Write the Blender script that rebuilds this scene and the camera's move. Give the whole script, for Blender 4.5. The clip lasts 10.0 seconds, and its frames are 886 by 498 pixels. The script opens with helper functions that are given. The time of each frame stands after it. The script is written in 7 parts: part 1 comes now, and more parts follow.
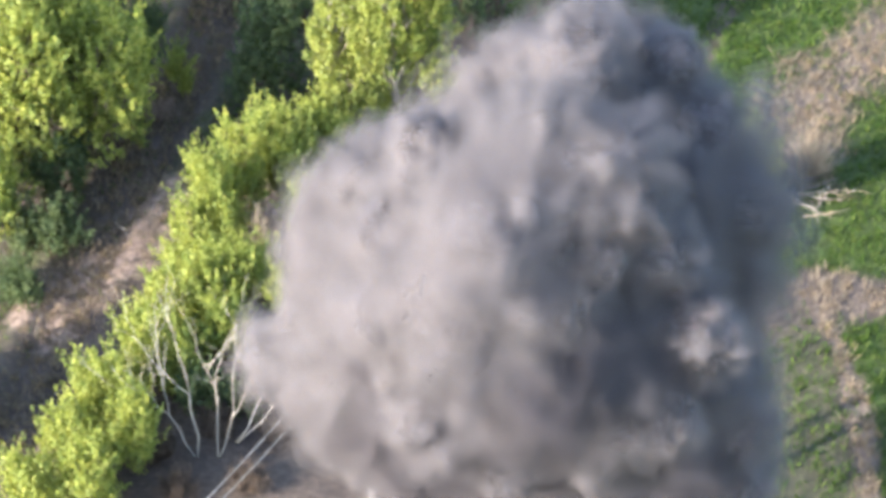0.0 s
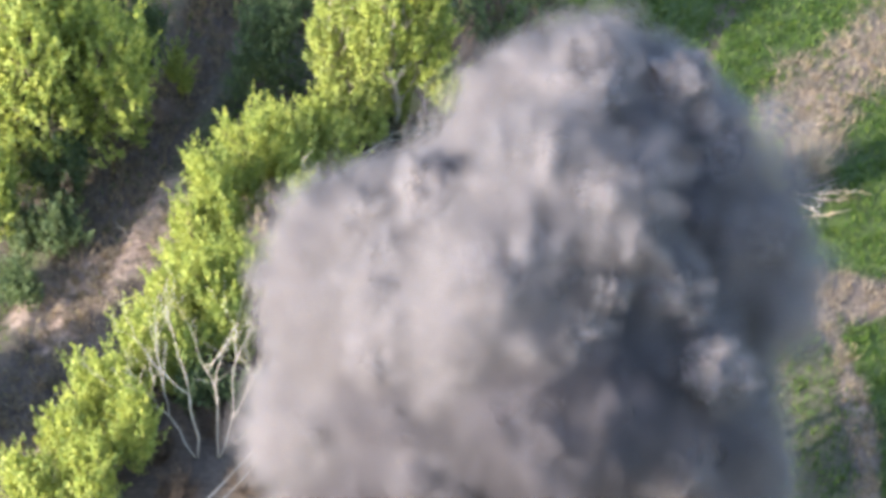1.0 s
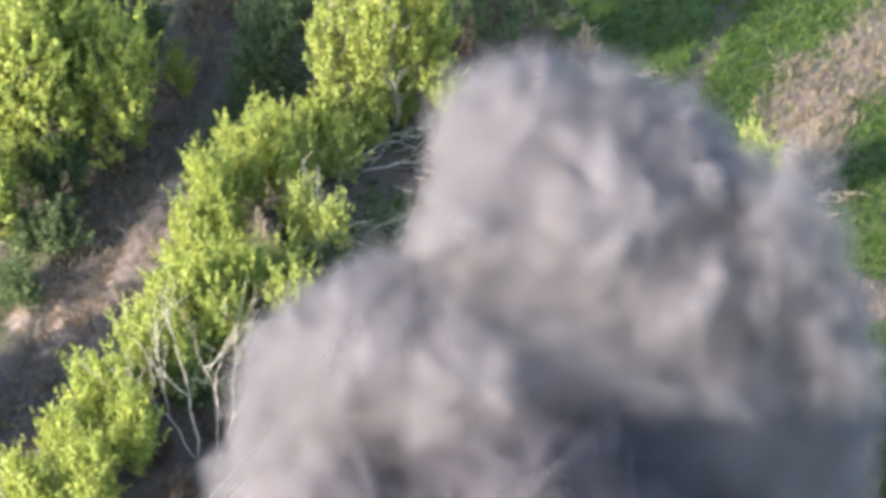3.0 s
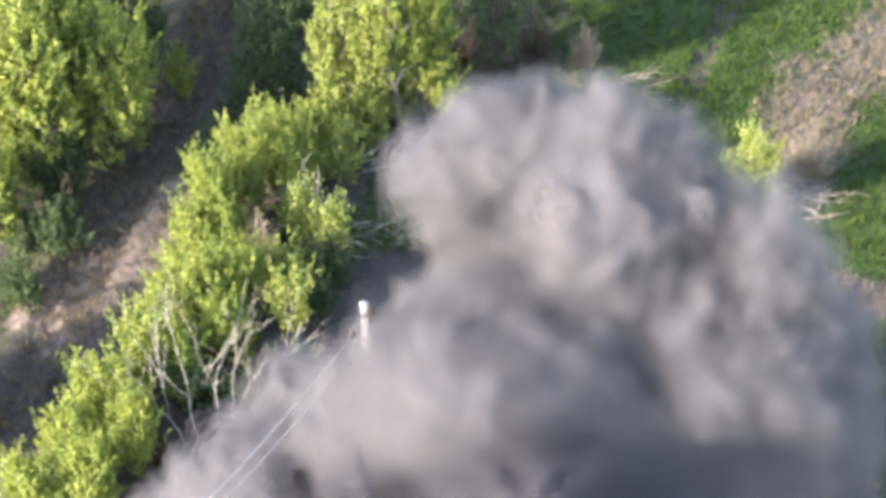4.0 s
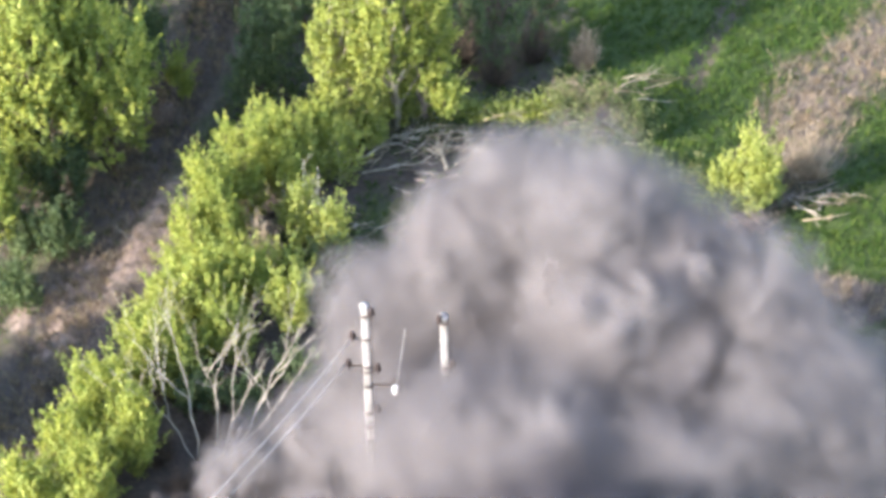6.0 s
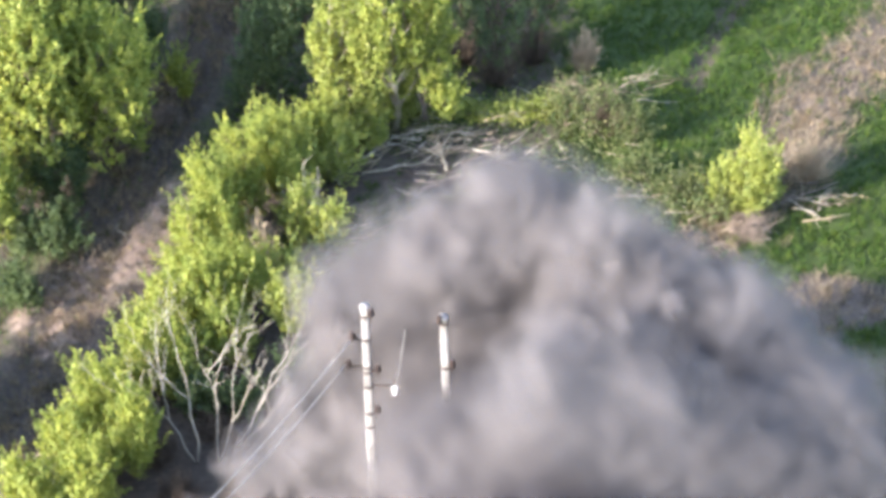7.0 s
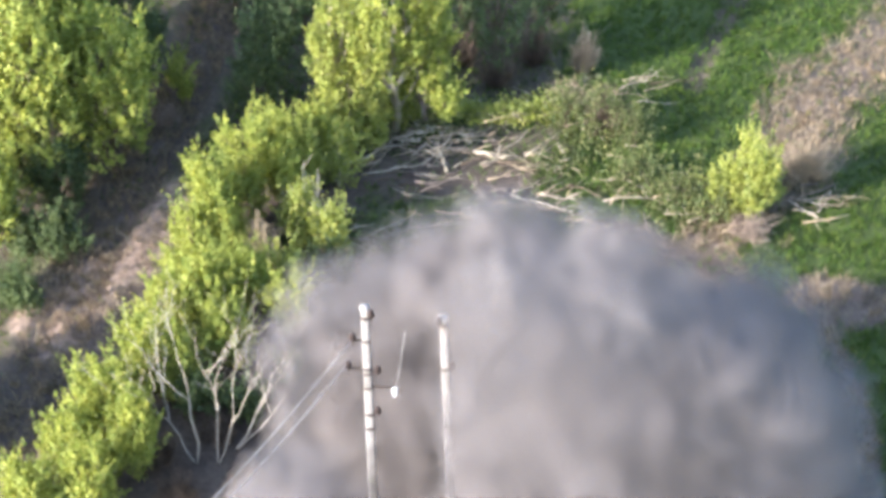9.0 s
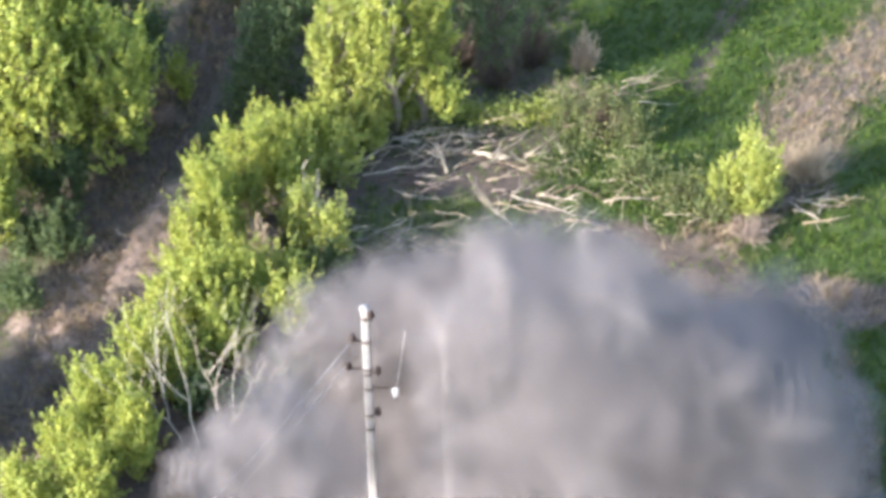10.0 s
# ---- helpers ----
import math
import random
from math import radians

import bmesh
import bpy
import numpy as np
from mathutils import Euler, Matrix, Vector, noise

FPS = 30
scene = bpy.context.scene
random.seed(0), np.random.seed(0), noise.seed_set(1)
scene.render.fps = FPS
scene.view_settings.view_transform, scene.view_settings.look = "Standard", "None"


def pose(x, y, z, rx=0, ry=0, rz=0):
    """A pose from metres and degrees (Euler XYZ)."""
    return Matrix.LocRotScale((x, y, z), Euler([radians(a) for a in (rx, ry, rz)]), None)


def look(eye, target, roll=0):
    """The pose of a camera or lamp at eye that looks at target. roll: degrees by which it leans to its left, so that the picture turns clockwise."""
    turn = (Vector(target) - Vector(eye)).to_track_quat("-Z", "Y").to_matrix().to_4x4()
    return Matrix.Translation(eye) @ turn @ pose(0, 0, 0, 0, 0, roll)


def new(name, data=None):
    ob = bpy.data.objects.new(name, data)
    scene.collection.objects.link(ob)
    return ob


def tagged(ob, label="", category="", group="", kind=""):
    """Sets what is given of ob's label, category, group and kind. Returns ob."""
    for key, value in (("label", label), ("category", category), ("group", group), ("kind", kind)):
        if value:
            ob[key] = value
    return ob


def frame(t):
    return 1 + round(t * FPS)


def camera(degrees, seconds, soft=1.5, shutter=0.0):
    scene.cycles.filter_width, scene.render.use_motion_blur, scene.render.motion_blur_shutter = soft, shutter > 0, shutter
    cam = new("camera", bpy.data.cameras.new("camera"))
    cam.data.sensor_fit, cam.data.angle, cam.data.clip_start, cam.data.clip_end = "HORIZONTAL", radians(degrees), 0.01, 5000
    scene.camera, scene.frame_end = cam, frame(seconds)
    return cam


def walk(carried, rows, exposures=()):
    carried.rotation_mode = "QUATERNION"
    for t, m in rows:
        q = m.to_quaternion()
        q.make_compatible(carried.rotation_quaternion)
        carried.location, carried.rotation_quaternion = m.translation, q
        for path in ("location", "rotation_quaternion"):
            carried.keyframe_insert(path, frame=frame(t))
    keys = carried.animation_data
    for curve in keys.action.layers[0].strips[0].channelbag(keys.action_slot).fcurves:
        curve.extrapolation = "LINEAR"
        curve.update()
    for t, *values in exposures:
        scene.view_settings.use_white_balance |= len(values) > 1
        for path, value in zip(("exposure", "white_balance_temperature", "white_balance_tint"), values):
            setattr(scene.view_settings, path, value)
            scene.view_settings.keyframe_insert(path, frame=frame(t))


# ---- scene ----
# ---- camera and its path: a drone that hovers and tilts up very slowly ----
cam = camera(25, 10.0, soft=4.0)
walk(cam, [(0, pose(0, -48.3, 40.5, 49.905)), (5, pose(0, -48.3, 40.5, 50.0)), (10, pose(0, -48.3, 40.5, 50.095))],
     exposures=[(0, 2.22, 6250, 15.5), (10, 2.22, 6250, 15.5)])

# ---- daylight: low sun from behind and beside the drone ----
SUN_TO = Vector((-0.86, -0.51, 0)).normalized()
SUN_ELEVATION = radians(23)
world = bpy.data.worlds.new("sky")
scene.world = world
world.use_nodes = True
wn = world.node_tree
sky = wn.nodes.new("ShaderNodeTexSky")
sky.sky_type = "NISHITA"
sky.sun_disc = False
sky.sun_elevation = SUN_ELEVATION
sky.sun_rotation = math.atan2(SUN_TO.x, SUN_TO.y)
wn.nodes["Background"].inputs["Strength"].default_value = 0.15
wn.links.new(sky.outputs["Color"], wn.nodes["Background"].inputs["Color"])
sun_data = bpy.data.lights.new("sun", "SUN")
sun_data.energy, sun_data.angle, sun_data.color = 3.4, radians(0.6), (1.0, 0.94, 0.84)
sun = new("sun", sun_data)
sun.matrix_world = look(Vector((SUN_TO.x * math.cos(SUN_ELEVATION), SUN_TO.y * math.cos(SUN_ELEVATION), math.sin(SUN_ELEVATION))) * 60, (0, 0, 0))

scene.cycles.transparent_max_bounces = 64

# ---- materials ----


def material(name, rough=0.8):
    m = bpy.data.materials.new(name)
    m.use_nodes = True
    bsdf = m.node_tree.nodes["Principled BSDF"]
    bsdf.inputs["Roughness"].default_value = rough
    bsdf.inputs["Specular IOR Level"].default_value = 0.25
    return m, m.node_tree, bsdf


def node(tree, kind, **values):
    n = tree.nodes.new(kind)
    for key, value in values.items():
        n.inputs[key].default_value = value
    return n


def ramp(tree, source, stops):
    r = tree.nodes.new("ShaderNodeValToRGB")
    els = r.color_ramp.elements
    while len(els) < len(stops):
        els.new(0.5)
    for e, (p, c) in zip(els, stops):
        e.position, e.color = p, (*c, 1)
    tree.links.new(source, r.inputs["Fac"])
    return r.outputs["Color"]


def mixed(tree, fac, a, b, mode="MIX"):
    n = tree.nodes.new("ShaderNodeMix")
    n.data_type, n.blend_type = "RGBA", mode
    for socket, value in (("Factor", fac), ("A", a), ("B", b)):
        idx = {"Factor": 0, "A": 6, "B": 7}[socket]
        if isinstance(value, bpy.types.NodeSocket):
            tree.links.new(value, n.inputs[idx])
        else:
            n.inputs[idx].default_value = value if idx == 0 else (*value, 1)
    return n.outputs[2]


def foliage(name, stops, through_light=0.35):
    """Leaves: a tint of its own for each leaf, larger drifts of tint, and light that shines through."""
    m, t, bsdf = material(name, 0.55)
    geo = t.nodes.new("ShaderNodeNewGeometry")
    tint = ramp(t, geo.outputs["Random Per Island"], stops)
    pos = t.nodes.new("ShaderNodeTexCoord")
    drift = node(t, "ShaderNodeTexNoise", Scale=1.9, Detail=3.0)
    t.links.new(pos.outputs["Object"], drift.inputs["Vector"])
    tone = ramp(t, drift.outputs["Fac"], [(0.32, (0.60, 0.68, 0.72)), (0.68, (1.18, 1.12, 0.95))])
    col = mixed(t, 1.0, tint, tone, "MULTIPLY")
    t.links.new(col, bsdf.inputs["Base Color"])
    tr = node(t, "ShaderNodeBsdfTranslucent")
    t.links.new(mixed(t, 1.0, col, (1.2, 1.12, 0.7), "MULTIPLY"), tr.inputs["Color"])
    mix = node(t, "ShaderNodeMixShader", Fac=through_light)
    t.links.new(bsdf.outputs[0], mix.inputs[1])
    t.links.new(tr.outputs[0], mix.inputs[2])
    t.links.new(mix.outputs[0], t.nodes["Material Output"].inputs["Surface"])
    return m


def grained(name, dark, light, scale, rough=0.85, bump=0.3, stain=None, stretch=(1, 1, 1)):
    """A solid surface with fine grain, larger stains and relief."""
    m, t, bsdf = material(name, rough)
    pos = t.nodes.new("ShaderNodeTexCoord")
    mp = t.nodes.new("ShaderNodeMapping")
    mp.inputs["Scale"].default_value = stretch
    t.links.new(pos.outputs["Object"], mp.inputs["Vector"])
    fine = node(t, "ShaderNodeTexNoise", Scale=scale, Detail=6.0, Roughness=0.7)
    broad = node(t, "ShaderNodeTexNoise", Scale=scale * 0.13, Detail=3.0)
    for n in (fine, broad):
        t.links.new(mp.outputs["Vector"], n.inputs["Vector"])
    col = ramp(t, fine.outputs["Fac"], [(0.3, dark), (0.7, light)])
    wear = ramp(t, broad.outputs["Fac"], [(0.35, stain or (0.7, 0.7, 0.7)), (0.65, (1.1, 1.1, 1.1))])
    t.links.new(mixed(t, 1.0, col, wear, "MULTIPLY"), bsdf.inputs["Base Color"])
    b = node(t, "ShaderNodeBump", Strength=bump, Distance=0.02)
    t.links.new(fine.outputs["Fac"], b.inputs["Height"])
    t.links.new(b.outputs["Normal"], bsdf.inputs["Normal"])
    return m


LEAF = foliage("spring_leaf", [(0.0, (0.20, 0.265, 0.055)), (0.5, (0.325, 0.375, 0.088)), (1.0, (0.48, 0.495, 0.145))])
LEAF_PALE = foliage("pale_leaf", [(0.0, (0.24, 0.295, 0.065)), (0.5, (0.34, 0.385, 0.10)), (1.0, (0.46, 0.475, 0.165))])
# deep green with the shade of the wood put into its colour
LEAF_DEEP_SHADE = foliage("deep_shade_leaf", [(0.0, (0.065, 0.10, 0.05)), (0.5, (0.105, 0.15, 0.065)), (1.0, (0.16, 0.205, 0.095))])
LEAF_CUT = foliage("wilting_leaf", [(0.0, (0.05, 0.08, 0.025)), (0.5, (0.105, 0.135, 0.045)), (1.0, (0.27, 0.27, 0.13))], 0.2)
GRASS = foliage("grass_blade", [(0.0, (0.038, 0.085, 0.016)), (0.5, (0.072, 0.135, 0.023)), (1.0, (0.145, 0.185, 0.045))], 0.3)
STRAW = foliage("dry_grass", [(0.0, (0.17, 0.13, 0.095)), (0.5, (0.27, 0.21, 0.155)), (1.0, (0.38, 0.31, 0.235))], 0.25)
BARK = grained("brown_bark", (0.07, 0.05, 0.035), (0.2, 0.15, 0.11), 14, stretch=(1, 1, 0.25))
BARK_PALE = grained("bleached_bark", (0.33, 0.28, 0.21), (0.62, 0.55, 0.44), 11, stretch=(1, 1, 0.3), stain=(0.6, 0.57, 0.5))
BARK_GREY = grained("grey_twig", (0.20, 0.15, 0.12), (0.42, 0.34, 0.28), 14, stretch=(1, 1, 0.3))
BARK_STRAW = grained("straw_stem", (0.32, 0.245, 0.16), (0.56, 0.45, 0.31), 14, stretch=(1, 1, 0.3))
BARK_BLEACHED = grained("sun_bleached_wood", (0.40, 0.35, 0.28), (0.66, 0.60, 0.50), 11, stretch=(1, 1, 0.3))
CONCRETE = grained("weathered_concrete", (0.27, 0.26, 0.25), (0.42, 0.41, 0.395), 9, 0.9, 0.2, (0.72, 0.7, 0.67))
STEEL = grained("rusty_steel", (0.03, 0.025, 0.022), (0.10, 0.07, 0.055), 18, 0.6)
CERAMIC = grained("glazed_ceramic", (0.72, 0.72, 0.70), (0.85, 0.85, 0.83), 7, 0.2, 0.02)
CERAMIC_DARK = grained("brown_glazed_ceramic", (0.045, 0.035, 0.033), (0.085, 0.065, 0.06), 7, 0.25, 0.02)
CABLE = grained("aluminium_cable", (0.2, 0.2, 0.19), (0.32, 0.32, 0.31), 20, 0.5)
SOIL = grained("clod_soil", (0.10, 0.075, 0.06), (0.24, 0.18, 0.14), 8)


def ground_material():
    """Earth, turf and straw litter; the mesh says how much of each lies where."""
    m, t, bsdf = material("earth_and_turf", 0.95)
    pos = t.nodes.new("ShaderNodeTexCoord")
    fine = node(t, "ShaderNodeTexNoise", Scale=5.0, Detail=8.0, Roughness=0.75)
    broad = node(t, "ShaderNodeTexNoise", Scale=0.55, Detail=4.0)
    for n in (fine, broad):
        t.links.new(pos.outputs["Object"], n.inputs["Vector"])
    earth = ramp(t, fine.outputs["Fac"], [(0.3, (0.06, 0.047, 0.04)), (0.72, (0.17, 0.135, 0.105))])
    turf = ramp(t, fine.outputs["Fac"], [(0.3, (0.035, 0.065, 0.017)), (0.7, (0.095, 0.125, 0.035))])
    litter = ramp(t, fine.outputs["Fac"], [(0.3, (0.15, 0.115, 0.09)), (0.7, (0.29, 0.23, 0.18))])
    clay = ramp(t, fine.outputs["Fac"], [(0.3, (0.24, 0.165, 0.12)), (0.7, (0.56, 0.42, 0.33))])
    att = t.nodes.new("ShaderNodeAttribute")
    att.attribute_name = "cover"
    sep = t.nodes.new("ShaderNodeSeparateColor")
    t.links.new(att.outputs["Color"], sep.inputs["Color"])
    col = earth
    for channel, other in (("Red", turf), ("Green", litter), ("Blue", clay)):
        add = t.nodes.new("ShaderNodeMath")
        add.operation = "MULTIPLY_ADD"
        t.links.new(fine.outputs["Fac"], add.inputs[0])
        add.inputs[1].default_value = 1.1
        add.inputs[2].default_value = -0.55
        sm = t.nodes.new("ShaderNodeMath")
        sm.operation, sm.use_clamp = "ADD", True
        t.links.new(sep.outputs[channel], sm.inputs[0])
        t.links.new(add.outputs[0], sm.inputs[1])
        st = t.nodes.new("ShaderNodeMath")
        st.operation, st.use_clamp = "MULTIPLY", True
        t.links.new(sm.outputs[0], st.inputs[0])
        t.links.new(sep.outputs[channel], st.inputs[1])
        col = mixed(t, st.outputs[0], col, other)
    tone = ramp(t, broad.outputs["Fac"], [(0.3, (0.72, 0.72, 0.75)), (0.7, (1.12, 1.1, 1.05))])
    t.links.new(mixed(t, 1.0, col, tone, "MULTIPLY"), bsdf.inputs["Base Color"])
    b = node(t, "ShaderNodeBump", Strength=0.9, Distance=0.08)
    t.links.new(fine.outputs["Fac"], b.inputs["Height"])
    t.links.new(b.outputs["Normal"], bsdf.inputs["Normal"])
    return m


def smoke_material(name, light, gain):
    """Dust that hides in part what is behind it; the mesh says how thick each layer lies."""
    m, t, bsdf = material(name, 1.0)
    t.nodes.remove(bsdf)
    pos = t.nodes.new("ShaderNodeTexCoord")
    wisps = node(t, "ShaderNodeTexNoise", Scale=1.7, Detail=4.0, Roughness=0.55)
    t.links.new(pos.outputs["Object"], wisps.inputs["Vector"])
    tone = ramp(t, wisps.outputs["Fac"], [(0.3, tuple(c * 0.86 for c in light)), (0.7, light)])
    dif = t.nodes.new("ShaderNodeBsdfDiffuse")
    tra = t.nodes.new("ShaderNodeBsdfTranslucent")
    body = node(t, "ShaderNodeMixShader", Fac=0.42)
    for n in (dif, tra):
        t.links.new(tone, n.inputs["Color"])
    t.links.new(dif.outputs[0], body.inputs[1])
    t.links.new(tra.outputs[0], body.inputs[2])
    att = t.nodes.new("ShaderNodeAttribute")
    att.attribute_name = "opacity"
    vary = t.nodes.new("ShaderNodeMapRange")
    for key, value in (("From Min", 0.35), ("From Max", 0.65), ("To Min", 0.4 * gain), ("To Max", 1.5 * gain)):
        vary.inputs[key].default_value = value
    t.links.new(wisps.outputs["Fac"], vary.inputs["Value"])
    dens = t.nodes.new("ShaderNodeMath")
    dens.operation, dens.use_clamp = "MULTIPLY", True
    t.links.new(att.outputs["Fac"], dens.inputs[0])
    t.links.new(vary.outputs["Result"], dens.inputs[1])
    clear = t.nodes.new("ShaderNodeBsdfTransparent")
    out = t.nodes.new("ShaderNodeMixShader")
    t.links.new(dens.outputs[0], out.inputs["Fac"])
    t.links.new(clear.outputs[0], out.inputs[1])
    t.links.new(body.outputs[0], out.inputs[2])
    t.links.new(out.outputs[0], t.nodes["Material Output"].inputs["Surface"])
    return m


GROUND = ground_material()
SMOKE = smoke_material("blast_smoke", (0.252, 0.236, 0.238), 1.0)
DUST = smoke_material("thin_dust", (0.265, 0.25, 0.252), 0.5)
# sooty smoke, its colour also darkened for the shade in the cloud's hollows
SOOT_SHADE = smoke_material("sooty_shaded_smoke", (0.14, 0.13, 0.138), 1.0)

# ---- helpers for meshes ----


def part(name, data, mat, parent, label=""):
    """Links a bmesh or a mesh as one object under a thing or a part."""
    if isinstance(data, bmesh.types.BMesh):
        me = bpy.data.meshes.new(name)
        data.to_mesh(me)
        data.free()
    else:
        me = data
    if mat and not me.materials:
        me.materials.append(mat)
    ob = new(name, me)
    ob.parent = parent
    return tagged(ob, label)


def thing(name, base, label, category, group="", turn=0.0):
    ob = new(name)
    ob.empty_display_size = 0.3
    ob.matrix_basis = pose(*base, 0, 0, turn)
    return tagged(ob, label, category, group)


def quads(name, corners):
    """A mesh of loose four-cornered leaves; corners is n x 4 x 3."""
    corners = np.asarray(corners, dtype=np.float32)
    n = len(corners)
    me = bpy.data.meshes.new(name)
    me.vertices.add(n * 4)
    me.vertices.foreach_set("co", corners.reshape(-1))
    me.loops.add(n * 4)
    me.loops.foreach_set("vertex_index", np.arange(n * 4, dtype=np.int32))
    me.polygons.add(n)
    me.polygons.foreach_set("loop_start", np.arange(0, n * 4, 4, dtype=np.int32))
    me.update(calc_edges=True)
    return me


def tube(bm, pts, radii, sides=6):
    """A tapered limb along points."""
    pts = [Vector(p) for p in pts]
    rings = []
    for i, p in enumerate(pts):
        ax = (pts[min(i + 1, len(pts) - 1)] - pts[max(i - 1, 0)]).normalized()
        u = ax.orthogonal().normalized()
        v = ax.cross(u)
        r = radii[i]
        rings.append([bm.verts.new(p + r * (math.cos(2 * math.pi * k / sides) * u + math.sin(2 * math.pi * k / sides) * v)) for k in range(sides)])
    for a, b in zip(rings, rings[1:]):
        for k in range(sides):
            f = bm.faces.new((a[k], a[(k + 1) % sides], b[(k + 1) % sides], b[k]))
            f.smooth = True
    bm.faces.new(rings[0][::-1])
    bm.faces.new(rings[-1])


def bent(a, b, rng, wobble=0.12, n=5, sag=0.0):
    a, b = Vector(a), Vector(b)
    size = (b - a).length
    out = []
    for i in range(n):
        f = i / (n - 1)
        w = wobble * size * math.sin(math.pi * f)
        out.append(a.lerp(b, f) + Vector((rng.uniform(-w, w), rng.uniform(-w, w), rng.uniform(-w, w) - sag * math.sin(math.pi * f))))
    return out


def leaf_corners(centres, size, nrng, up=0.5):
    """Pointed leaves round the given places, turned at random but leaning skyward."""
    n = len(centres)
    along = nrng.normal(size=(n, 3))
    along[:, 2] += up
    along /= np.linalg.norm(along, axis=1)[:, None]
    side = np.cross(along, nrng.normal(size=(n, 3)))
    side /= np.linalg.norm(side, axis=1)[:, None] + 1e-6
    ln = size * nrng.uniform(0.7, 1.35, (n, 1))
    wd = ln * nrng.uniform(0.5, 0.8, (n, 1))
    c = np.asarray(centres)
    return np.stack([c - along * ln * 0.5, c + side * wd * 0.5, c + along * ln * 0.5, c - side * wd * 0.5], axis=1)


def shoots(nrng, blobs, count, leaves, length, spread):
    """Leaf places on upright shoots that start on and in uneven lumps (x, y, z, rx, rz)."""
    blobs = np.asarray(blobs)
    weight = blobs[:, 3] ** 2 * blobs[:, 4]
    pick = nrng.choice(len(blobs), count, p=weight / weight.sum())
    d = nrng.normal(size=(count, 3))
    d /= np.linalg.norm(d, axis=1)[:, None]
    rad = nrng.uniform(0.35, 1.08, (count, 1)) ** 0.6
    root = blobs[pick, :3] + d * rad * np.stack([blobs[pick, 3], blobs[pick, 3], blobs[pick, 4]], axis=1)
    lean = d * 0.35 + np.array([0, 0, 1.0]) + nrng.normal(size=(count, 3)) * 0.25
    f = nrng.uniform(0, 1, (count, leaves, 1))
    ln = length * nrng.uniform(0.5, 1.5, (count, 1, 1))
    pts = root[:, None] + lean[:, None] * f * ln + nrng.normal(size=(count, leaves, 3)) * spread * (1.15 - f)
    return root, pts.reshape(-1, 3)


def leafy(name, base, height, radius, seed, label, category="tree", group="", leaf=LEAF, bark=BARK, count=380, leaves=18, size=0.13,
          bare=0.3, lumps=14, lean=(0, 0), trunk=0.1, shoot=0.62):
    """A tree or shrub: tapered trunk, limbs and twigs, and a crown of leafy shoots in uneven lumps with gaps."""
    rng, nrng = random.Random(seed), np.random.RandomState(seed)
    ob = thing(name, base, label, category, group)
    blobs = []
    for i in range(lumps):
        f = (i + 0.5) / lumps
        z = height * (bare + (1 - bare) * f * 0.88)
        w = radius * (0.95 - 0.55 * abs(f - 0.4)) * rng.uniform(0.45, 0.85)
        a = i * 2.4 + rng.uniform(-0.6, 0.6)
        s = w * rng.uniform(0.34, 0.6)
        blobs.append((math.cos(a) * w * 0.8 + lean[0] * f, math.sin(a) * w * 0.8 + lean[1] * f, z, s, s * rng.uniform(1.1, 2.1)))
    root, pts = shoots(nrng, blobs, count, int(leaves * 2.1), shoot, 0.085)
    keep = pts[:, 2] > 0.03
    bm = bmesh.new()
    top = Vector((lean[0] * 0.8, lean[1] * 0.8, height * 0.82))
    stem = bent((0, 0, -0.1), top, rng, 0.05, 7)
    tube(bm, stem, [trunk * (1 - 0.13 * i) for i in range(7)], 8)
    for b in blobs:
        k = min(5, max(1, int(b[2] / height * 5)))
        tube(bm, bent(stem[k] - Vector((0, 0, 0.05)), b[:3], rng, 0.08, 5), [trunk * s for s in (0.42, 0.34, 0.26, 0.2, 0.12)], 5)
    for r in root[::4]:
        near = min(blobs, key=lambda q: (Vector(q[:3]) - Vector(r)).length)
        tube(bm, bent(near[:3], r, rng, 0.1, 3), [trunk * 0.14, trunk * 0.1, 0.004], 3)
    part("trunk", bm, bark, ob)
    part("crown", quads("crown", leaf_corners(pts[keep], size * 0.72, nrng)), leaf, ob)
    return ob


def branching(bm, start, way, length, radius, depth, rng, spread=0.5, lift=0.15):
    end = start + way * length
    pts = bent(start, end, rng, 0.06, 4)
    tube(bm, pts, [radius, radius * 0.88, radius * 0.76, radius * 0.64], 6 if depth > 1 else 4)
    if depth == 0:
        return
    for k in range(rng.choice((2, 2, 3))):
        f = rng.uniform(0.55, 1.0) if k else 1.0
        at = pts[-1] if k == 0 else pts[1].lerp(pts[3], f)
        d = (way + Vector((rng.gauss(0, spread), rng.gauss(0, spread), rng.gauss(lift, spread * 0.5)))).normalized()
        branching(bm, at, d, length * rng.uniform(0.55, 0.85), radius * 0.62, depth - 1, rng, spread, lift)


def bare_tree(name, base, stems, seed, label, category="tree", bark=BARK_BLEACHED, depth=3, spread=0.42, group=""):
    """A leafless tree: each stem is (lean x, lean y, length, radius)."""
    rng = random.Random(seed)
    ob = thing(name, base, label, category, group)
    for lx, ly, ln, r in stems:
        bm = bmesh.new()
        branching(bm, Vector((lx * 0.1, ly * 0.1, -0.08)), Vector((lx, ly, 1)).normalized(), ln, r, depth, rng, spread)
        part("stem", bm, bark, ob)
    return ob


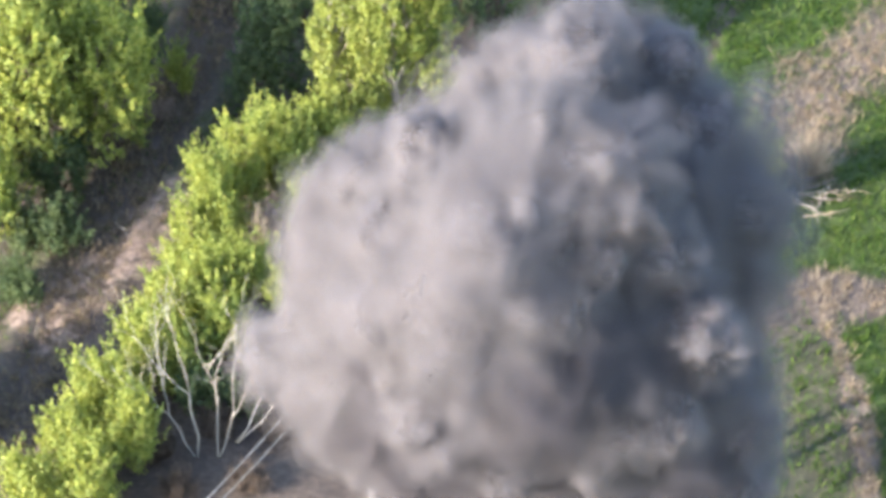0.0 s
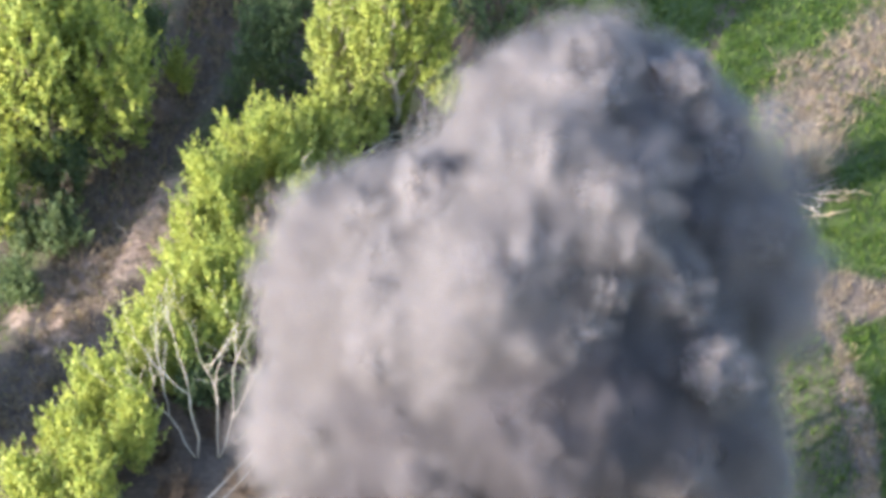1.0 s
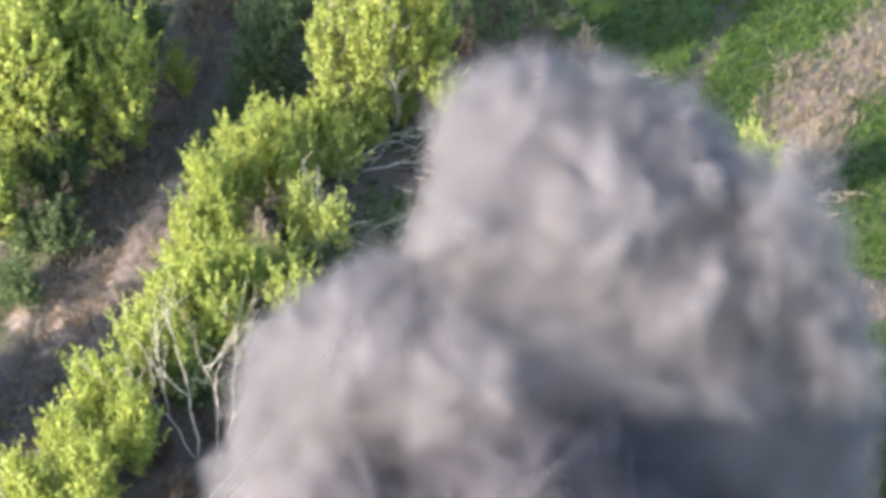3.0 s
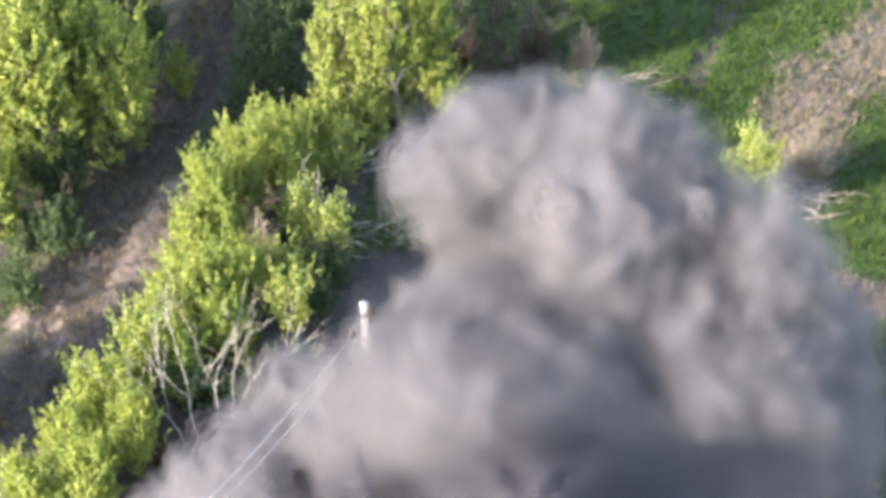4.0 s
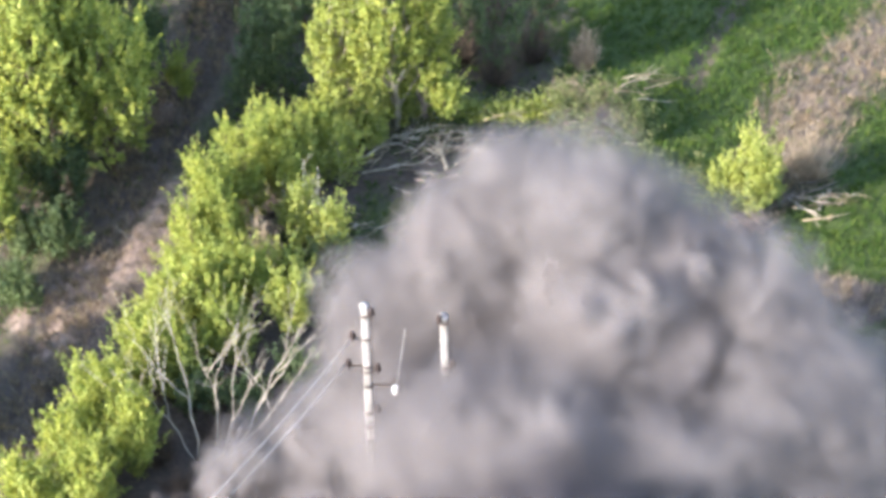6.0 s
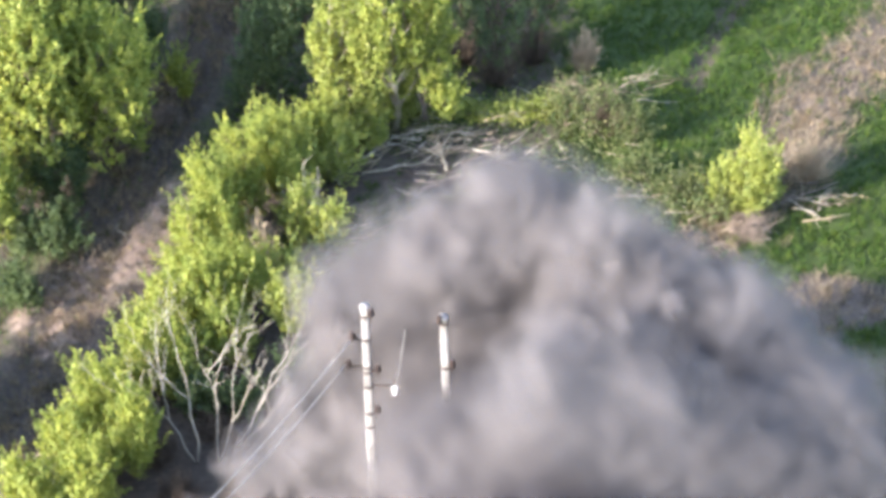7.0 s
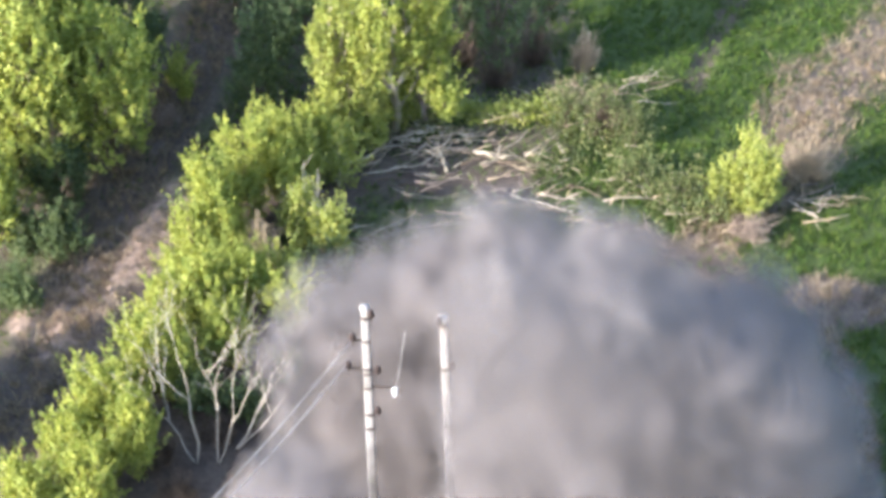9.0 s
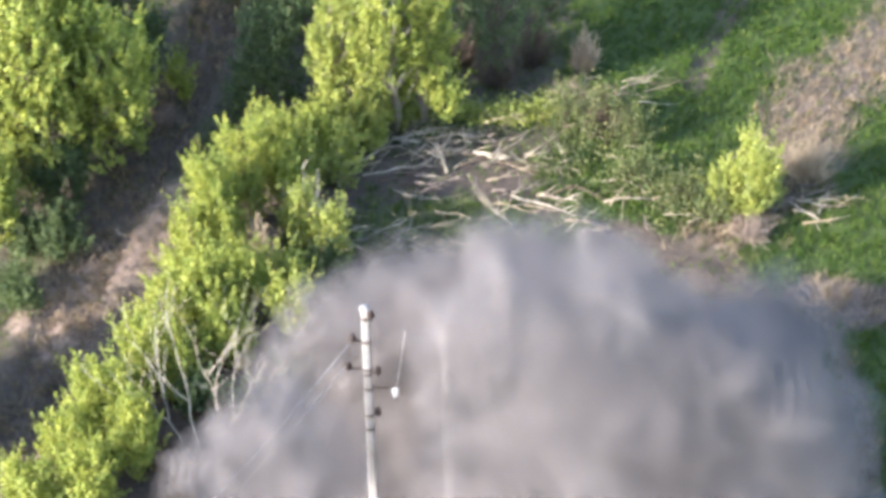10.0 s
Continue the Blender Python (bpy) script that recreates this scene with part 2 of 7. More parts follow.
def twig_bush(name, base, height, radius, seed, label, count=120, bark=BARK_GREY, thick=0.012):
    """A dry shrub: a fan of thin twigs from one stool."""
    rng = random.Random(seed)
    ob = thing(name, base, label, "shrub")
    bm = bmesh.new()
    for i in range(count):
        a, q = rng.uniform(0, 2 * math.pi), rng.uniform(0, 1) ** 0.6
        end = Vector((math.cos(a) * q * radius, math.sin(a) * q * radius, height * rng.uniform(0.25, 1.0) * (1.05 - 0.55 * q)))
        root = Vector((math.cos(a) * 0.1, math.sin(a) * 0.1, -0.04))
        pts = bent(root, end, rng, 0.08, 4)
        tube(bm, pts, [thick * 1.6, thick * 1.3, thick, thick * 0.5], 3)
        for k in range(3):
            s = pts[1].lerp(pts[3], rng.random())
            tube(bm, [s, s + Vector((rng.gauss(0, 0.2), rng.gauss(0, 0.2), rng.uniform(0.1, 0.4)))], [thick * 0.7, thick * 0.3], 3)
    part("tangle", bm, bark, ob)
    return ob


# ---- the ground ----


def lump(x, y):
    return 0.09 * noise.noise((x * 0.35, y * 0.35, 0.3)) + 0.04 * noise.noise((x * 1.3, y * 1.3, 4.1))


def to_line(x, y, line):
    """Distance to a way through points."""
    best = 1e9
    for (ax, ay), (bx, by) in zip(line, line[1:]):
        dx, dy = bx - ax, by - ay
        f = max(0.0, min(1.0, ((x - ax) * dx + (y - ay) * dy) / (dx * dx + dy * dy)))
        best = min(best, math.hypot(x - ax - f * dx, y - ay - f * dy))
    return best


def soft(d, inner, outer):
    f = max(0.0, min(1.0, (outer - d) / (outer - inner)))
    return f * f * (3 - 2 * f)


TRACK = [(-7.80, 16.67), (-8.97, 8.91), (-10.25, 3.16), (-11.19, -0.83), (-11.59, -5.20), (-12.10, -11.05)]
VERGE = [(18.6, 13.8), (16.3, 11.6), (14.1, 9.4), (12.3, 6.8), (11.2, 4.4), (9.4, 1.69), (8.36, 0.55)]
SCORCHED = [(5.6, 0.2), (7.4, -1.2), (9.3, -3.2)]
BARE_STRIP = [(11.3, -2.3), (13.52, -2.69), (17.40, -3.21)]
FIELD_EDGE = [(11.40, -2.69), (11.79, -5.20), (11.96, -7.79), (11.67, -11.05), (11.09, -14.98)]
RUTS = ([(11.56, 15.48), (10.04, 12.08), (8.82, 8.57)], [(10.93, 15.48), (9.49, 11.72), (8.51, 8.91)])
CLAY = [(-8.74, 2.86), (-9.38, 1.12), (-9.69, -0.83), (-11.39, -1.90), (-12.11, -3.97)]
GREEN_BAND = [(-3.6, 5.6), (-1.4, 7.3), (1.6, 7.4), (4.0, 7.0), (6.0, 5.6)]
UNDERGROWTH = [(-4.01, 0.27), (-1.53, 1.69), (1.73, 1.12), (4.81, 1.12), (7.44, 0.27)]


def cover(x, y):
    """Shares of turf, straw litter and clay."""
    n = noise.noise((x * 0.8, y * 0.8, 7.7)) * 0.8
    turf = soft(-(x - 3.5 - 0.08 * y) + n * 1.5, -1.0, 2.0)
    turf = max(turf, 0.55 * soft(-(x + 9.5 + 0.2 * y) + n * 1.5, -1, 1.5) * soft(6.5 - y, 0, 4) * 0.8)
    turf = max(turf, soft(abs(x + 11.5 - 0.35 * y) - 1.2 + n, 0, 1.5) * 0.75)
    straw = soft(to_line(x, y, VERGE) + n * 1.3, 0.4, 1.7 + 0.09 * max(0.0, y))
    straw = max(straw, 0.75 * soft(to_line(x, y, BARE_STRIP) + n, 0.3, 1.2))
    turf *= 1 - soft(to_line(x, y, BARE_STRIP) + n * 0.5, 0.5, 1.3)
    turf *= 1 - 0.9 * soft(to_line(x, y, TRACK) + n * 0.5, 0.8, 1.6)
    for rut in RUTS:
        turf *= 1 - 0.6 * soft(to_line(x, y, rut), 0.1, 0.25)
    straw = max(straw, 0.95 * soft(to_line(x, y, FIELD_EDGE) + n * 0.3, 0.12, 0.5))
    if y < FIELD_EDGE[0][1]:
        edge = next((bx + (ax - bx) * (y - by) / (ay - by) for (ax, ay), (bx, by) in zip(FIELD_EDGE, FIELD_EDGE[1:]) if by <= y), FIELD_EDGE[-1][0])
        turf *= 0.6 + 0.4 * soft(edge - x + n * 0.4, -0.2, 0.4)
    turf = max(turf, 0.8 * soft(to_line(x, y, UNDERGROWTH) + n, 0.7, 1.7), 0.75 * soft(to_line(x, y, GREEN_BAND) + n * 0.6, 0.4, 1.1))
    clay = 0.95 * soft(to_line(x, y, CLAY) + n * 0.6 + 0.5 * noise.noise((x * 2.3, y * 2.3, 1.2)), 0.5, 1.25)
    straw = max(straw, 0.4 * soft(to_line(x, y, TRACK) + n, 0.6, 1.8))
    burnt = 1 - 0.9 * soft(to_line(x, y, SCORCHED) + n, 0.8, 1.9)
    turf, straw = turf * burnt, straw * burnt
    turf *= 1 - 0.65 * straw
    return turf, straw, clay


def ground():
    steps = np.concatenate([-np.geomspace(2500, 20, 22), np.arange(-19.6, 19.7, 0.25), np.geomspace(20, 2500, 22)])
    n = len(steps)
    me = bpy.data.meshes.new("ground")
    verts, shade = [], []
    for y in steps:
        for x in steps:
            near = abs(x) < 19.7 and abs(y) < 19.7
            z = lump(x, y) if near else 0.0
            if near:
                off = to_line(x, y, TRACK)
                z -= 0.16 * soft(abs(off - 0.55), 0.05, 0.3) - 0.12 * soft(abs(off - 1.3), 0.1, 0.6)
                for rut in RUTS:
                    z -= 0.17 * soft(to_line(x, y, rut), 0.12, 0.32)
                shade.append((*cover(x, y), 1))
            else:
                shade.append((0.8, 0.3, 0, 1) if x > 0 else (0.5, 0.3, 0, 1))
            verts.append((x, y, z))
    faces = [(j * n + i, j * n + i + 1, (j + 1) * n + i + 1, (j + 1) * n + i) for j in range(n - 1) for i in range(n - 1)]
    me.from_pydata(verts, [], faces)
    me.attributes.new("cover", "FLOAT_COLOR", "POINT").data.foreach_set("color", np.array(shade, dtype=np.float32).reshape(-1))
    me.polygons.foreach_set("use_smooth", [True] * len(me.polygons))
    me.materials.append(GROUND)
    tagged(new("ground", me), "field of turf, straw and bare earth beside a track", "ground", kind="structure")


def blades(name, label, mat, share, count, height, width, seed, area=(-17, 17, -13, 16)):
    """Tufts of blades scattered where share(x, y) is high."""
    nrng = np.random.RandomState(seed)
    xs, ys = nrng.uniform(area[0], area[1], count), nrng.uniform(area[2], area[3], count)
    chance = nrng.uniform(0, 1, count)
    spots = [(x, y, lump(x, y)) for x, y, c in zip(xs, ys, chance) if share(x, y) > c]
    c = np.repeat(np.array(spots), 5, axis=0)
    n = len(c)
    c[:, :2] += nrng.normal(size=(n, 2)) * 0.07
    h = height * nrng.uniform(0.45, 1.4, n)
    tip = c + np.stack([nrng.normal(size=n) * h * 0.35, nrng.normal(size=n) * h * 0.35, h], axis=1)
    a = nrng.uniform(0, math.pi, n)
    side = np.stack([np.cos(a), np.sin(a), np.zeros(n)], axis=1) * width
    low = c - np.array([0, 0, 0.03])
    mid = c * 0.45 + tip * 0.55 + np.array([0, 0, 0.02])
    ob = part(name, quads(name, np.stack([low - side, low + side, mid + side * 0.7, tip], axis=1)), mat, None, label)
    tagged(ob, label, "grass", kind="stuff")


ground()
blades("meadow_grass", "fresh green meadow grass in uneven tufts", GRASS, lambda x, y: cover(x, y)[0] * (1 - 0.6 * cover(x, y)[1]), 32000, 0.2, 0.016, 21)
blades("track_grass", "sparse dry grass along the rutted track", STRAW, lambda x, y: 0.45 * soft(to_line(x, y, TRACK), 0.3, 2.2) + 0.6 * soft(to_line(x, y, CLAY), 0.2, 0.9), 12000, 0.22, 0.012, 23, (-17, -5, -13, 16))
blades("dry_grass", "bleached dry grass left from last year", STRAW, lambda x, y: cover(x, y)[1] * 0.9, 34000, 0.3, 0.012, 22)

# ---- trees and shrubs, west of the track ----
HEDGE = "hedge along the track"
leafy("tree", (-13.7, 3.4, 0.00), 8.2, 3.0, 1, "broad bright-green tree in young leaf by the track", count=1500, leaves=20, size=0.16, lumps=34, bare=0.12, trunk=0.16)
leafy("tree", (-10.9, 4.1, 0.00), 6.0, 2.1, 2, "bright-green leafy tree beside the broad one", count=700, leaves=20, size=0.15, lumps=20, bare=0.15, trunk=0.12)
leafy("tree", (-14.1, 0.5, -0.00), 3.6, 1.4, 3, "small leafy tree in half shade", count=420, leaves=18, size=0.14, bare=0.1)
leafy("tree", (-12.7, 6.3, 0.00), 9.0, 2.2, 8, "tall bright-green tree behind the broad one", count=800, leaves=18, size=0.16, lumps=24, bare=0.12, trunk=0.15)
leafy("tree", (-13.4, 10.6, 0.00), 9.0, 2.4, 9, "tall leafy tree whose shade lies over the track", count=600, leaves=18, size=0.17, lumps=22, bare=0.12, trunk=0.15)
leafy("tree", (-10.9, 8.7, 0.00), 6.2, 1.4, 10, "slim leafy tree in the shade at the track's edge", leaf=LEAF_DEEP_SHADE, count=320, leaves=18, size=0.14, bare=0.1)
leafy("shrub", (-12.35, 2.27, 0.00), 2.6, 1.3, 4, "low dense shrub under the broad tree", "shrub", leaf=LEAF_DEEP_SHADE, count=300, size=0.13, bare=0.08)
leafy("sapling", (-9.10, 7.90, 0.00), 1.9, 0.45, 5, "slender young sapling at the track's edge", "sapling", count=80, bare=0.15, lumps=4, trunk=0.03)
# dim undergrowth: the trees' shade is put into its leaf colour
leafy("shrub", (-12.55, -0.01, 0.00), 1.0, 1.5, 6, "low undergrowth beside the track, shade-darkened in its leaf colour", "shrub", leaf=LEAF_DEEP_SHADE, count=220, bare=0.05, size=0.12, trunk=0.03)
leafy("shrub", (-13.09, -2.17, 0.00), 0.8, 1.2, 7, "low undergrowth beside the track, shade-darkened in its leaf colour", "shrub", leaf=LEAF_DEEP_SHADE, count=130, bare=0.05, size=0.12, trunk=0.03)

# ---- the hedge ----
for k, (spot, h, r) in enumerate((
        ((-6.27, 1.84, 0.00), 3.9, 1.15), ((-7.14, 0.27, 0.00), 3.4, 1.0), ((-6.76, -0.97, 0.00), 2.9, 0.85), ((-7.67, -1.64, 0.00), 3.3, 0.95), ((-6.94, -3.97, 0.00), 3.1, 1.0),
        ((-7.99, -4.47, 0.00), 2.7, 0.9), ((-8.70, -6.40, 0.00), 2.7, 0.95), ((-7.63, -6.40, 0.00), 2.2, 0.85), ((-9.45, -8.24, 0.00), 2.6, 0.95), ((-8.62, -9.78, 0.00), 2.9, 0.95),
        ((-10.08, -10.00, 0.00), 2.5, 0.95), ((-9.39, -11.67, 0.00), 2.8, 1.0), ((-10.84, -11.67, 0.00), 2.4, 0.95), ((-5.26, 3.16, 0.00), 2.6, 0.8), ((-4.2, 4.3, 0.00), 2.2, 0.8), ((-6.06, -3.21, 0.00), 2.6, 0.9), ((-6.41, -5.20, 0.00), 2.4, 0.9), ((-5.7, 4.2, 0.00), 1.7, 0.8), ((-5.0, 2.1, 0.00), 2.6, 0.75))):
    leafy("hedge_shrub", spot, h, r, 30 + k, "bright-green hedge shrub with upright leafy shoots", "shrub", HEDGE, count=340, leaves=20, size=0.108, bare=0.08, trunk=0.06)
for k, (spot, h, r) in enumerate((((-4.54, 0.27, 0.00), 2.3, 0.7), ((-3.53, -0.42, 0.00), 1.8, 0.6), ((-3.41, 3.31, -0.00), 2.2, 0.8), ((-2.5, 5.6, 0.00), 2.0, 0.8), ((-4.5, 2.9, 0.00), 2.5, 0.7), ((-3.5, 5.3, 0.00), 2.4, 0.8), ((-1.5, 6.9, 0.00), 1.5, 0.8), ((-4.9, -2.3, 0.00), 1.8, 0.6))):
    leafy("hedge_shrub", spot, h, r, 130 + k, "thin hedge shrub with pale young leaves", "shrub", HEDGE, leaf=LEAF_PALE, count=150, leaves=13, size=0.12, bare=0.1, trunk=0.05, bark=BARK_PALE)
# tall trees of the same wood, whose shade lies on the track
for k, (x, y, h, r) in enumerate(((-15.4, -7.8, 3.2, 1.3), (-14.4, -9, 3.3, 1.4), (-17.5, -9, 5.2, 2.0), (-18.8, -11.5, 4.0, 1.6))):
    leafy("tree", (x, y, 0), h, r, 140 + k, "leafy tree of the wood beside the track", count=420, leaves=16, size=0.2, lumps=14, bare=0.12, trunk=0.18)
leafy("shrub", (-4.53, -4.47, 0.00), 2.3, 0.75, 60, "yellow-green shrub standing apart from the hedge", "shrub", count=160, bare=0.4, leaf=LEAF_PALE, trunk=0.05)
leafy("tree", (-1.61, 6.42, 0.00), 6.6, 2.0, 61, "tall bright tree with pale forked limbs showing", count=380, leaves=18, size=0.14, bare=0.3, lumps=18, bark=BARK_PALE, trunk=0.13)
leafy("tree", (-0.56, 6.75, 0.00), 6.0, 1.35, 62, "slim bright-green tree with dense shoots", count=520, size=0.13, bare=0.15, bark=BARK_GREY)
leafy("tree", (-3.24, 6.10, -0.00), 6.0, 1.5, 63, "pale-leaved young tree in the hedge", count=460, size=0.13, bare=0.25, leaf=LEAF_PALE, bark=BARK_PALE)
# the shade on these trees is also put into their darker leaves
leafy("tree", (-6.0, 7.9, 0.00), 4.2, 2.1, 64, "tree in the shade behind the hedge, darkened in its leaf colour", count=420, size=0.13, bare=0.2, leaf=LEAF_DEEP_SHADE)
leafy("tree", (-4.99, 12.08, 0.00), 5.5, 1.6, 65, "tree in the shade behind the hedge, darkened in its leaf colour", count=380, size=0.13, bare=0.2, leaf=LEAF_DEEP_SHADE)
leafy("tree", (1.91, 9.60, 0.00), 4.6, 1.8, 66, "thinly leaved dark tree in deep shade", count=160, size=0.12, bare=0.25, leaf=LEAF_DEEP_SHADE)
leafy("tree", (3.58, 11.72, 0.00), 5.0, 1.8, 67, "thinly leaved dark tree in deep shade", count=170, size=0.12, bare=0.25, leaf=LEAF_DEEP_SHADE)
for k, (spot, h, r) in enumerate((((5.2, 5.9, 0.00), 1.9, 0.9), ((6.4, 5.5, 0.00), 1.6, 0.8), ((6.06, 3.46, 0.00), 0.9, 0.8), ((7.6, 2.4, 0.00), 1.0, 0.8), ((4.14, 6.5, 0.00), 1.2, 0.8), ((8.7, 1.4, 0.00), 1.2, 0.7))):
    leafy("broken_shrub", spot, h, r, 160 + k, "battered shrub with torn, wilting leaves", "shrub", leaf=LEAF_CUT, count=90, leaves=9, size=0.12, bare=0.05, trunk=0.05)
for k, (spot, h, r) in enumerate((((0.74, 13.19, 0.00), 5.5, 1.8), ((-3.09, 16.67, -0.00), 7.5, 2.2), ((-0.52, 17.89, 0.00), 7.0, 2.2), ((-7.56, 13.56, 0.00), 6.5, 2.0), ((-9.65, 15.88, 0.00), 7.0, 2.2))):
    leafy("tree", spot, h, r, 170 + k, "tree standing deep in the shade, darkened in its leaf colour", count=420, leaves=16, size=0.16, bare=0.15, leaf=LEAF_DEEP_SHADE, trunk=0.12)
leafy("tree", (-16.2, 7.2, 0), 7.5, 2.4, 180, "tall leafy tree behind the broad one", count=700, leaves=18, size=0.18, lumps=22, bare=0.1, trunk=0.14)
twig_bush("dry_shrub", (1.90, 8.91, 0.00), 2.4, 0.9, 181, "dark leafless thicket in deep shade", 110, BARK)
twig_bush("dry_shrub", (3.23, 10.29, 0.00), 2.6, 1.0, 182, "dark leafless thicket in deep shade", 110, BARK)
twig_bush("dry_shrub", (0.72, 10.29, 0.00), 2.4, 0.9, 183, "dark leafless thicket in deep shade", 90, BARK)
twig_bush("dry_shrub", (-5.65, -1.24, 0.00), 2.7, 0.8, 70, "leafless pinkish-brown shrub at the hedge's edge", 170, BARK_STRAW)
twig_bush("dry_shrub", (-4.3, 1.1, 0.00), 2.9, 0.95, 71, "pale dry stems fanning out of one stool", 60, BARK_BLEACHED, 0.016)
twig_bush("dry_shrub", (4.95, 9.77, 0.00), 2.6, 0.6, 72, "brown leafless thicket in the shade", 120, BARK_STRAW)
twig_bush("dry_shrub", (4.3, 7.9, 0.00), 0.8, 1.0, 73, "low heap of pale dry stems", 150, BARK_STRAW, 0.009)
twig_bush("dry_shrub", (11.93, 3.61, -0.00), 2.6, 1.1, 74, "straw-coloured leafless shrub beside a green one", 170, BARK_STRAW, 0.010)
twig_bush("dry_shrub", (-9.62, 6.75, 0.00), 0.8, 0.8, 75, "low tangle of grey twigs at the track's edge", 90)
leafy("shrub", (9.9, 1.75, 0.00), 3.2, 1.15, 76, "lone yellow-green shrub at the field's edge", "shrub", leaf=LEAF_PALE, count=270, bare=0.08, size=0.12, trunk=0.05)
leafy("shrub", (8.95, 1.9, 0.00), 1.7, 0.8, 77, "low yellow-green shrub at the field's edge", "shrub", leaf=LEAF_PALE, count=110, bare=0.05, size=0.12, trunk=0.04)
twig_bush("dry_shrub", (9.7, 0.7, 0.00), 1.1, 0.8, 78, "low straw-coloured stems under a green shrub", 130, BARK_GREY, 0.009)
twig_bush("dry_shrub", (5.6, 6.3, 0.00), 2.4, 1.1, 79, "dark torn thicket among felled branches", 130, BARK)
bare_tree("dead_tree", (-6.87, -9.24, 0.00), [(-0.03, 0.1, 2.4, 0.03), (-0.42, 0.1, 1.8, 0.026)], 80, "bleached leafless tree with forked branches", depth=4, spread=0.36)
bare_tree("dead_tree", (-6.31, -9.24, 0.00), [(0.06, 0.1, 2.2, 0.028), (0.3, 0.1, 1.8, 0.026)], 81, "bleached leafless tree with forked branches", depth=4, spread=0.38)
bare_tree("dead_tree", (-5.93, -8.69, 0.00), [(0.48, 0.1, 2.2, 0.034), (0.75, 0, 1.9, 0.028)], 85, "bleached leaning tree, stripped of its leaves", depth=3, spread=0.26)

for k, (x, y, h, r) in enumerate(((-7.9, -9.2, 1.1, 0.7), (-7.3, -10.6, 1.0, 0.8), (-5.4, -10.4, 1.0, 0.7), (-6.4, -8.3, 0.9, 0.7), (-4.6, -8.2, 0.8, 0.8))):
    twig_bush("dry_shrub", (x, y, 0.0), h, r, 190 + k, "low brown thicket under the bleached trees", 120, BARK, 0.012)
# low growth with the hedge's shade put into its dull leaf colour
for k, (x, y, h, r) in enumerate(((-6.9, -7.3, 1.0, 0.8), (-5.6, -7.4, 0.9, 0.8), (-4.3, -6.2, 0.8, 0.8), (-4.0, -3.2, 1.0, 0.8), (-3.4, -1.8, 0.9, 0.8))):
    leafy("shrub", (x, y, 0.0), h, r, 200 + k, "low dull-green undergrowth beside the hedge", "shrub", leaf=LEAF_DEEP_SHADE, count=110, bare=0.05, size=0.12, trunk=0.03)

# ---- poles and wires ----


def ring_shape(bm, pts, sides=16):
    """A turned shape along z: pts are (radius, z)."""
    rings = [[bm.verts.new((r * math.cos(2 * math.pi * k / sides), r * math.sin(2 * math.pi * k / sides), z)) for k in range(sides)] for r, z in pts]
    for a, b in zip(rings, rings[1:]):
        for k in range(sides):
            bm.faces.new((a[k], a[(k + 1) % sides], b[(k + 1) % sides], b[k])).smooth = True
    bm.faces.new(rings[0][::-1])
    bm.faces.new(rings[-1])


def insulator(parent, place, tilt, mat):
    """A ribbed insulator on a steel pin."""
    bm = bmesh.new()
    ring_shape(bm, [(0.03, 0), (0.06, 0.02), (0.085, 0.06), (0.05, 0.09), (0.08, 0.13), (0.05, 0.17), (0.065, 0.22), (0.03, 0.27), (0.02, 0.28)], 14)
    ob = part("insulator", bm, mat, parent, "brown glazed insulator" if mat is CERAMIC_DARK else "white glazed insulator")
    ob.matrix_basis = pose(*place, *tilt)
    pin = bmesh.new()
    tube(pin, [(0, 0, -0.2), (0, 0, 0.01)], [0.014, 0.014], 6)
    part("pin", pin, STEEL, ob)
    return ob


def utility_pole(base, top, seed, fittings):
    """A tapering concrete pole with clamps, brackets and insulators; fittings are (height, side, dark)."""
    base, top = Vector(base), Vector(top)
    h = top.z - base.z
    ob = thing("utility_pole", base, "tapered pale concrete utility pole with damaged fittings", "utility pole", "poles of the power line")
    lean = (top - base) / h
    bm = bmesh.new()
    rings = []
    for i in range(14):
        z = -0.3 + (h + 0.3) * i / 13
        w, d = 0.125 - 0.04 * i / 13, 0.115 - 0.035 * i / 13
        c = 0.03
        mid = Vector((lean.x * z, lean.y * z, z))
        rings.append([bm.verts.new(mid + Vector(q)) for q in ((-w + c, -d, 0), (w - c, -d, 0), (w, -d + c, 0), (w, d - c, 0), (w - c, d, 0), (-w + c, d, 0), (-w, d - c, 0), (-w, -d + c, 0))])
    for a, b in zip(rings, rings[1:]):
        for k in range(8):
            bm.faces.new((a[k], a[(k + 1) % 8], b[(k + 1) % 8], b[k]))
    bm.faces.new(rings[-1])
    part("shaft", bm, CONCRETE, ob)
    cap = bmesh.new()
    ring_shape(cap, [(0.05, 0), (0.12, 0.01), (0.115, 0.05), (0.03, 0.07)], 10)
    part("cap", cap, CONCRETE, ob).matrix_basis = pose(lean.x * h, lean.y * h, h - 0.005)
    for z, side, dark in fittings:
        at = Vector((lean.x * z, lean.y * z, z))
        clamp = bmesh.new()
        w = 0.14 - 0.04 * z / h
        tube(clamp, [(0, 0, -0.035), (0, 0, 0.035)], [w * 1.08, w * 1.08], 12)
        cl = part("clamp", clamp, STEEL, ob)
        cl.matrix_basis = pose(*at)
        if side:
            arm = bmesh.new()
            tube(arm, [(0, 0, 0), (side, -0.05, 0.02)], [0.028, 0.022], 6)
            part("bracket", arm, STEEL, ob).matrix_basis = pose(*at)
            insulator(ob, at + Vector((side, -0.05, 0.03)), (12, 0, 0) if dark else (170, 0, 0), CERAMIC_DARK if dark else CERAMIC)
    return ob


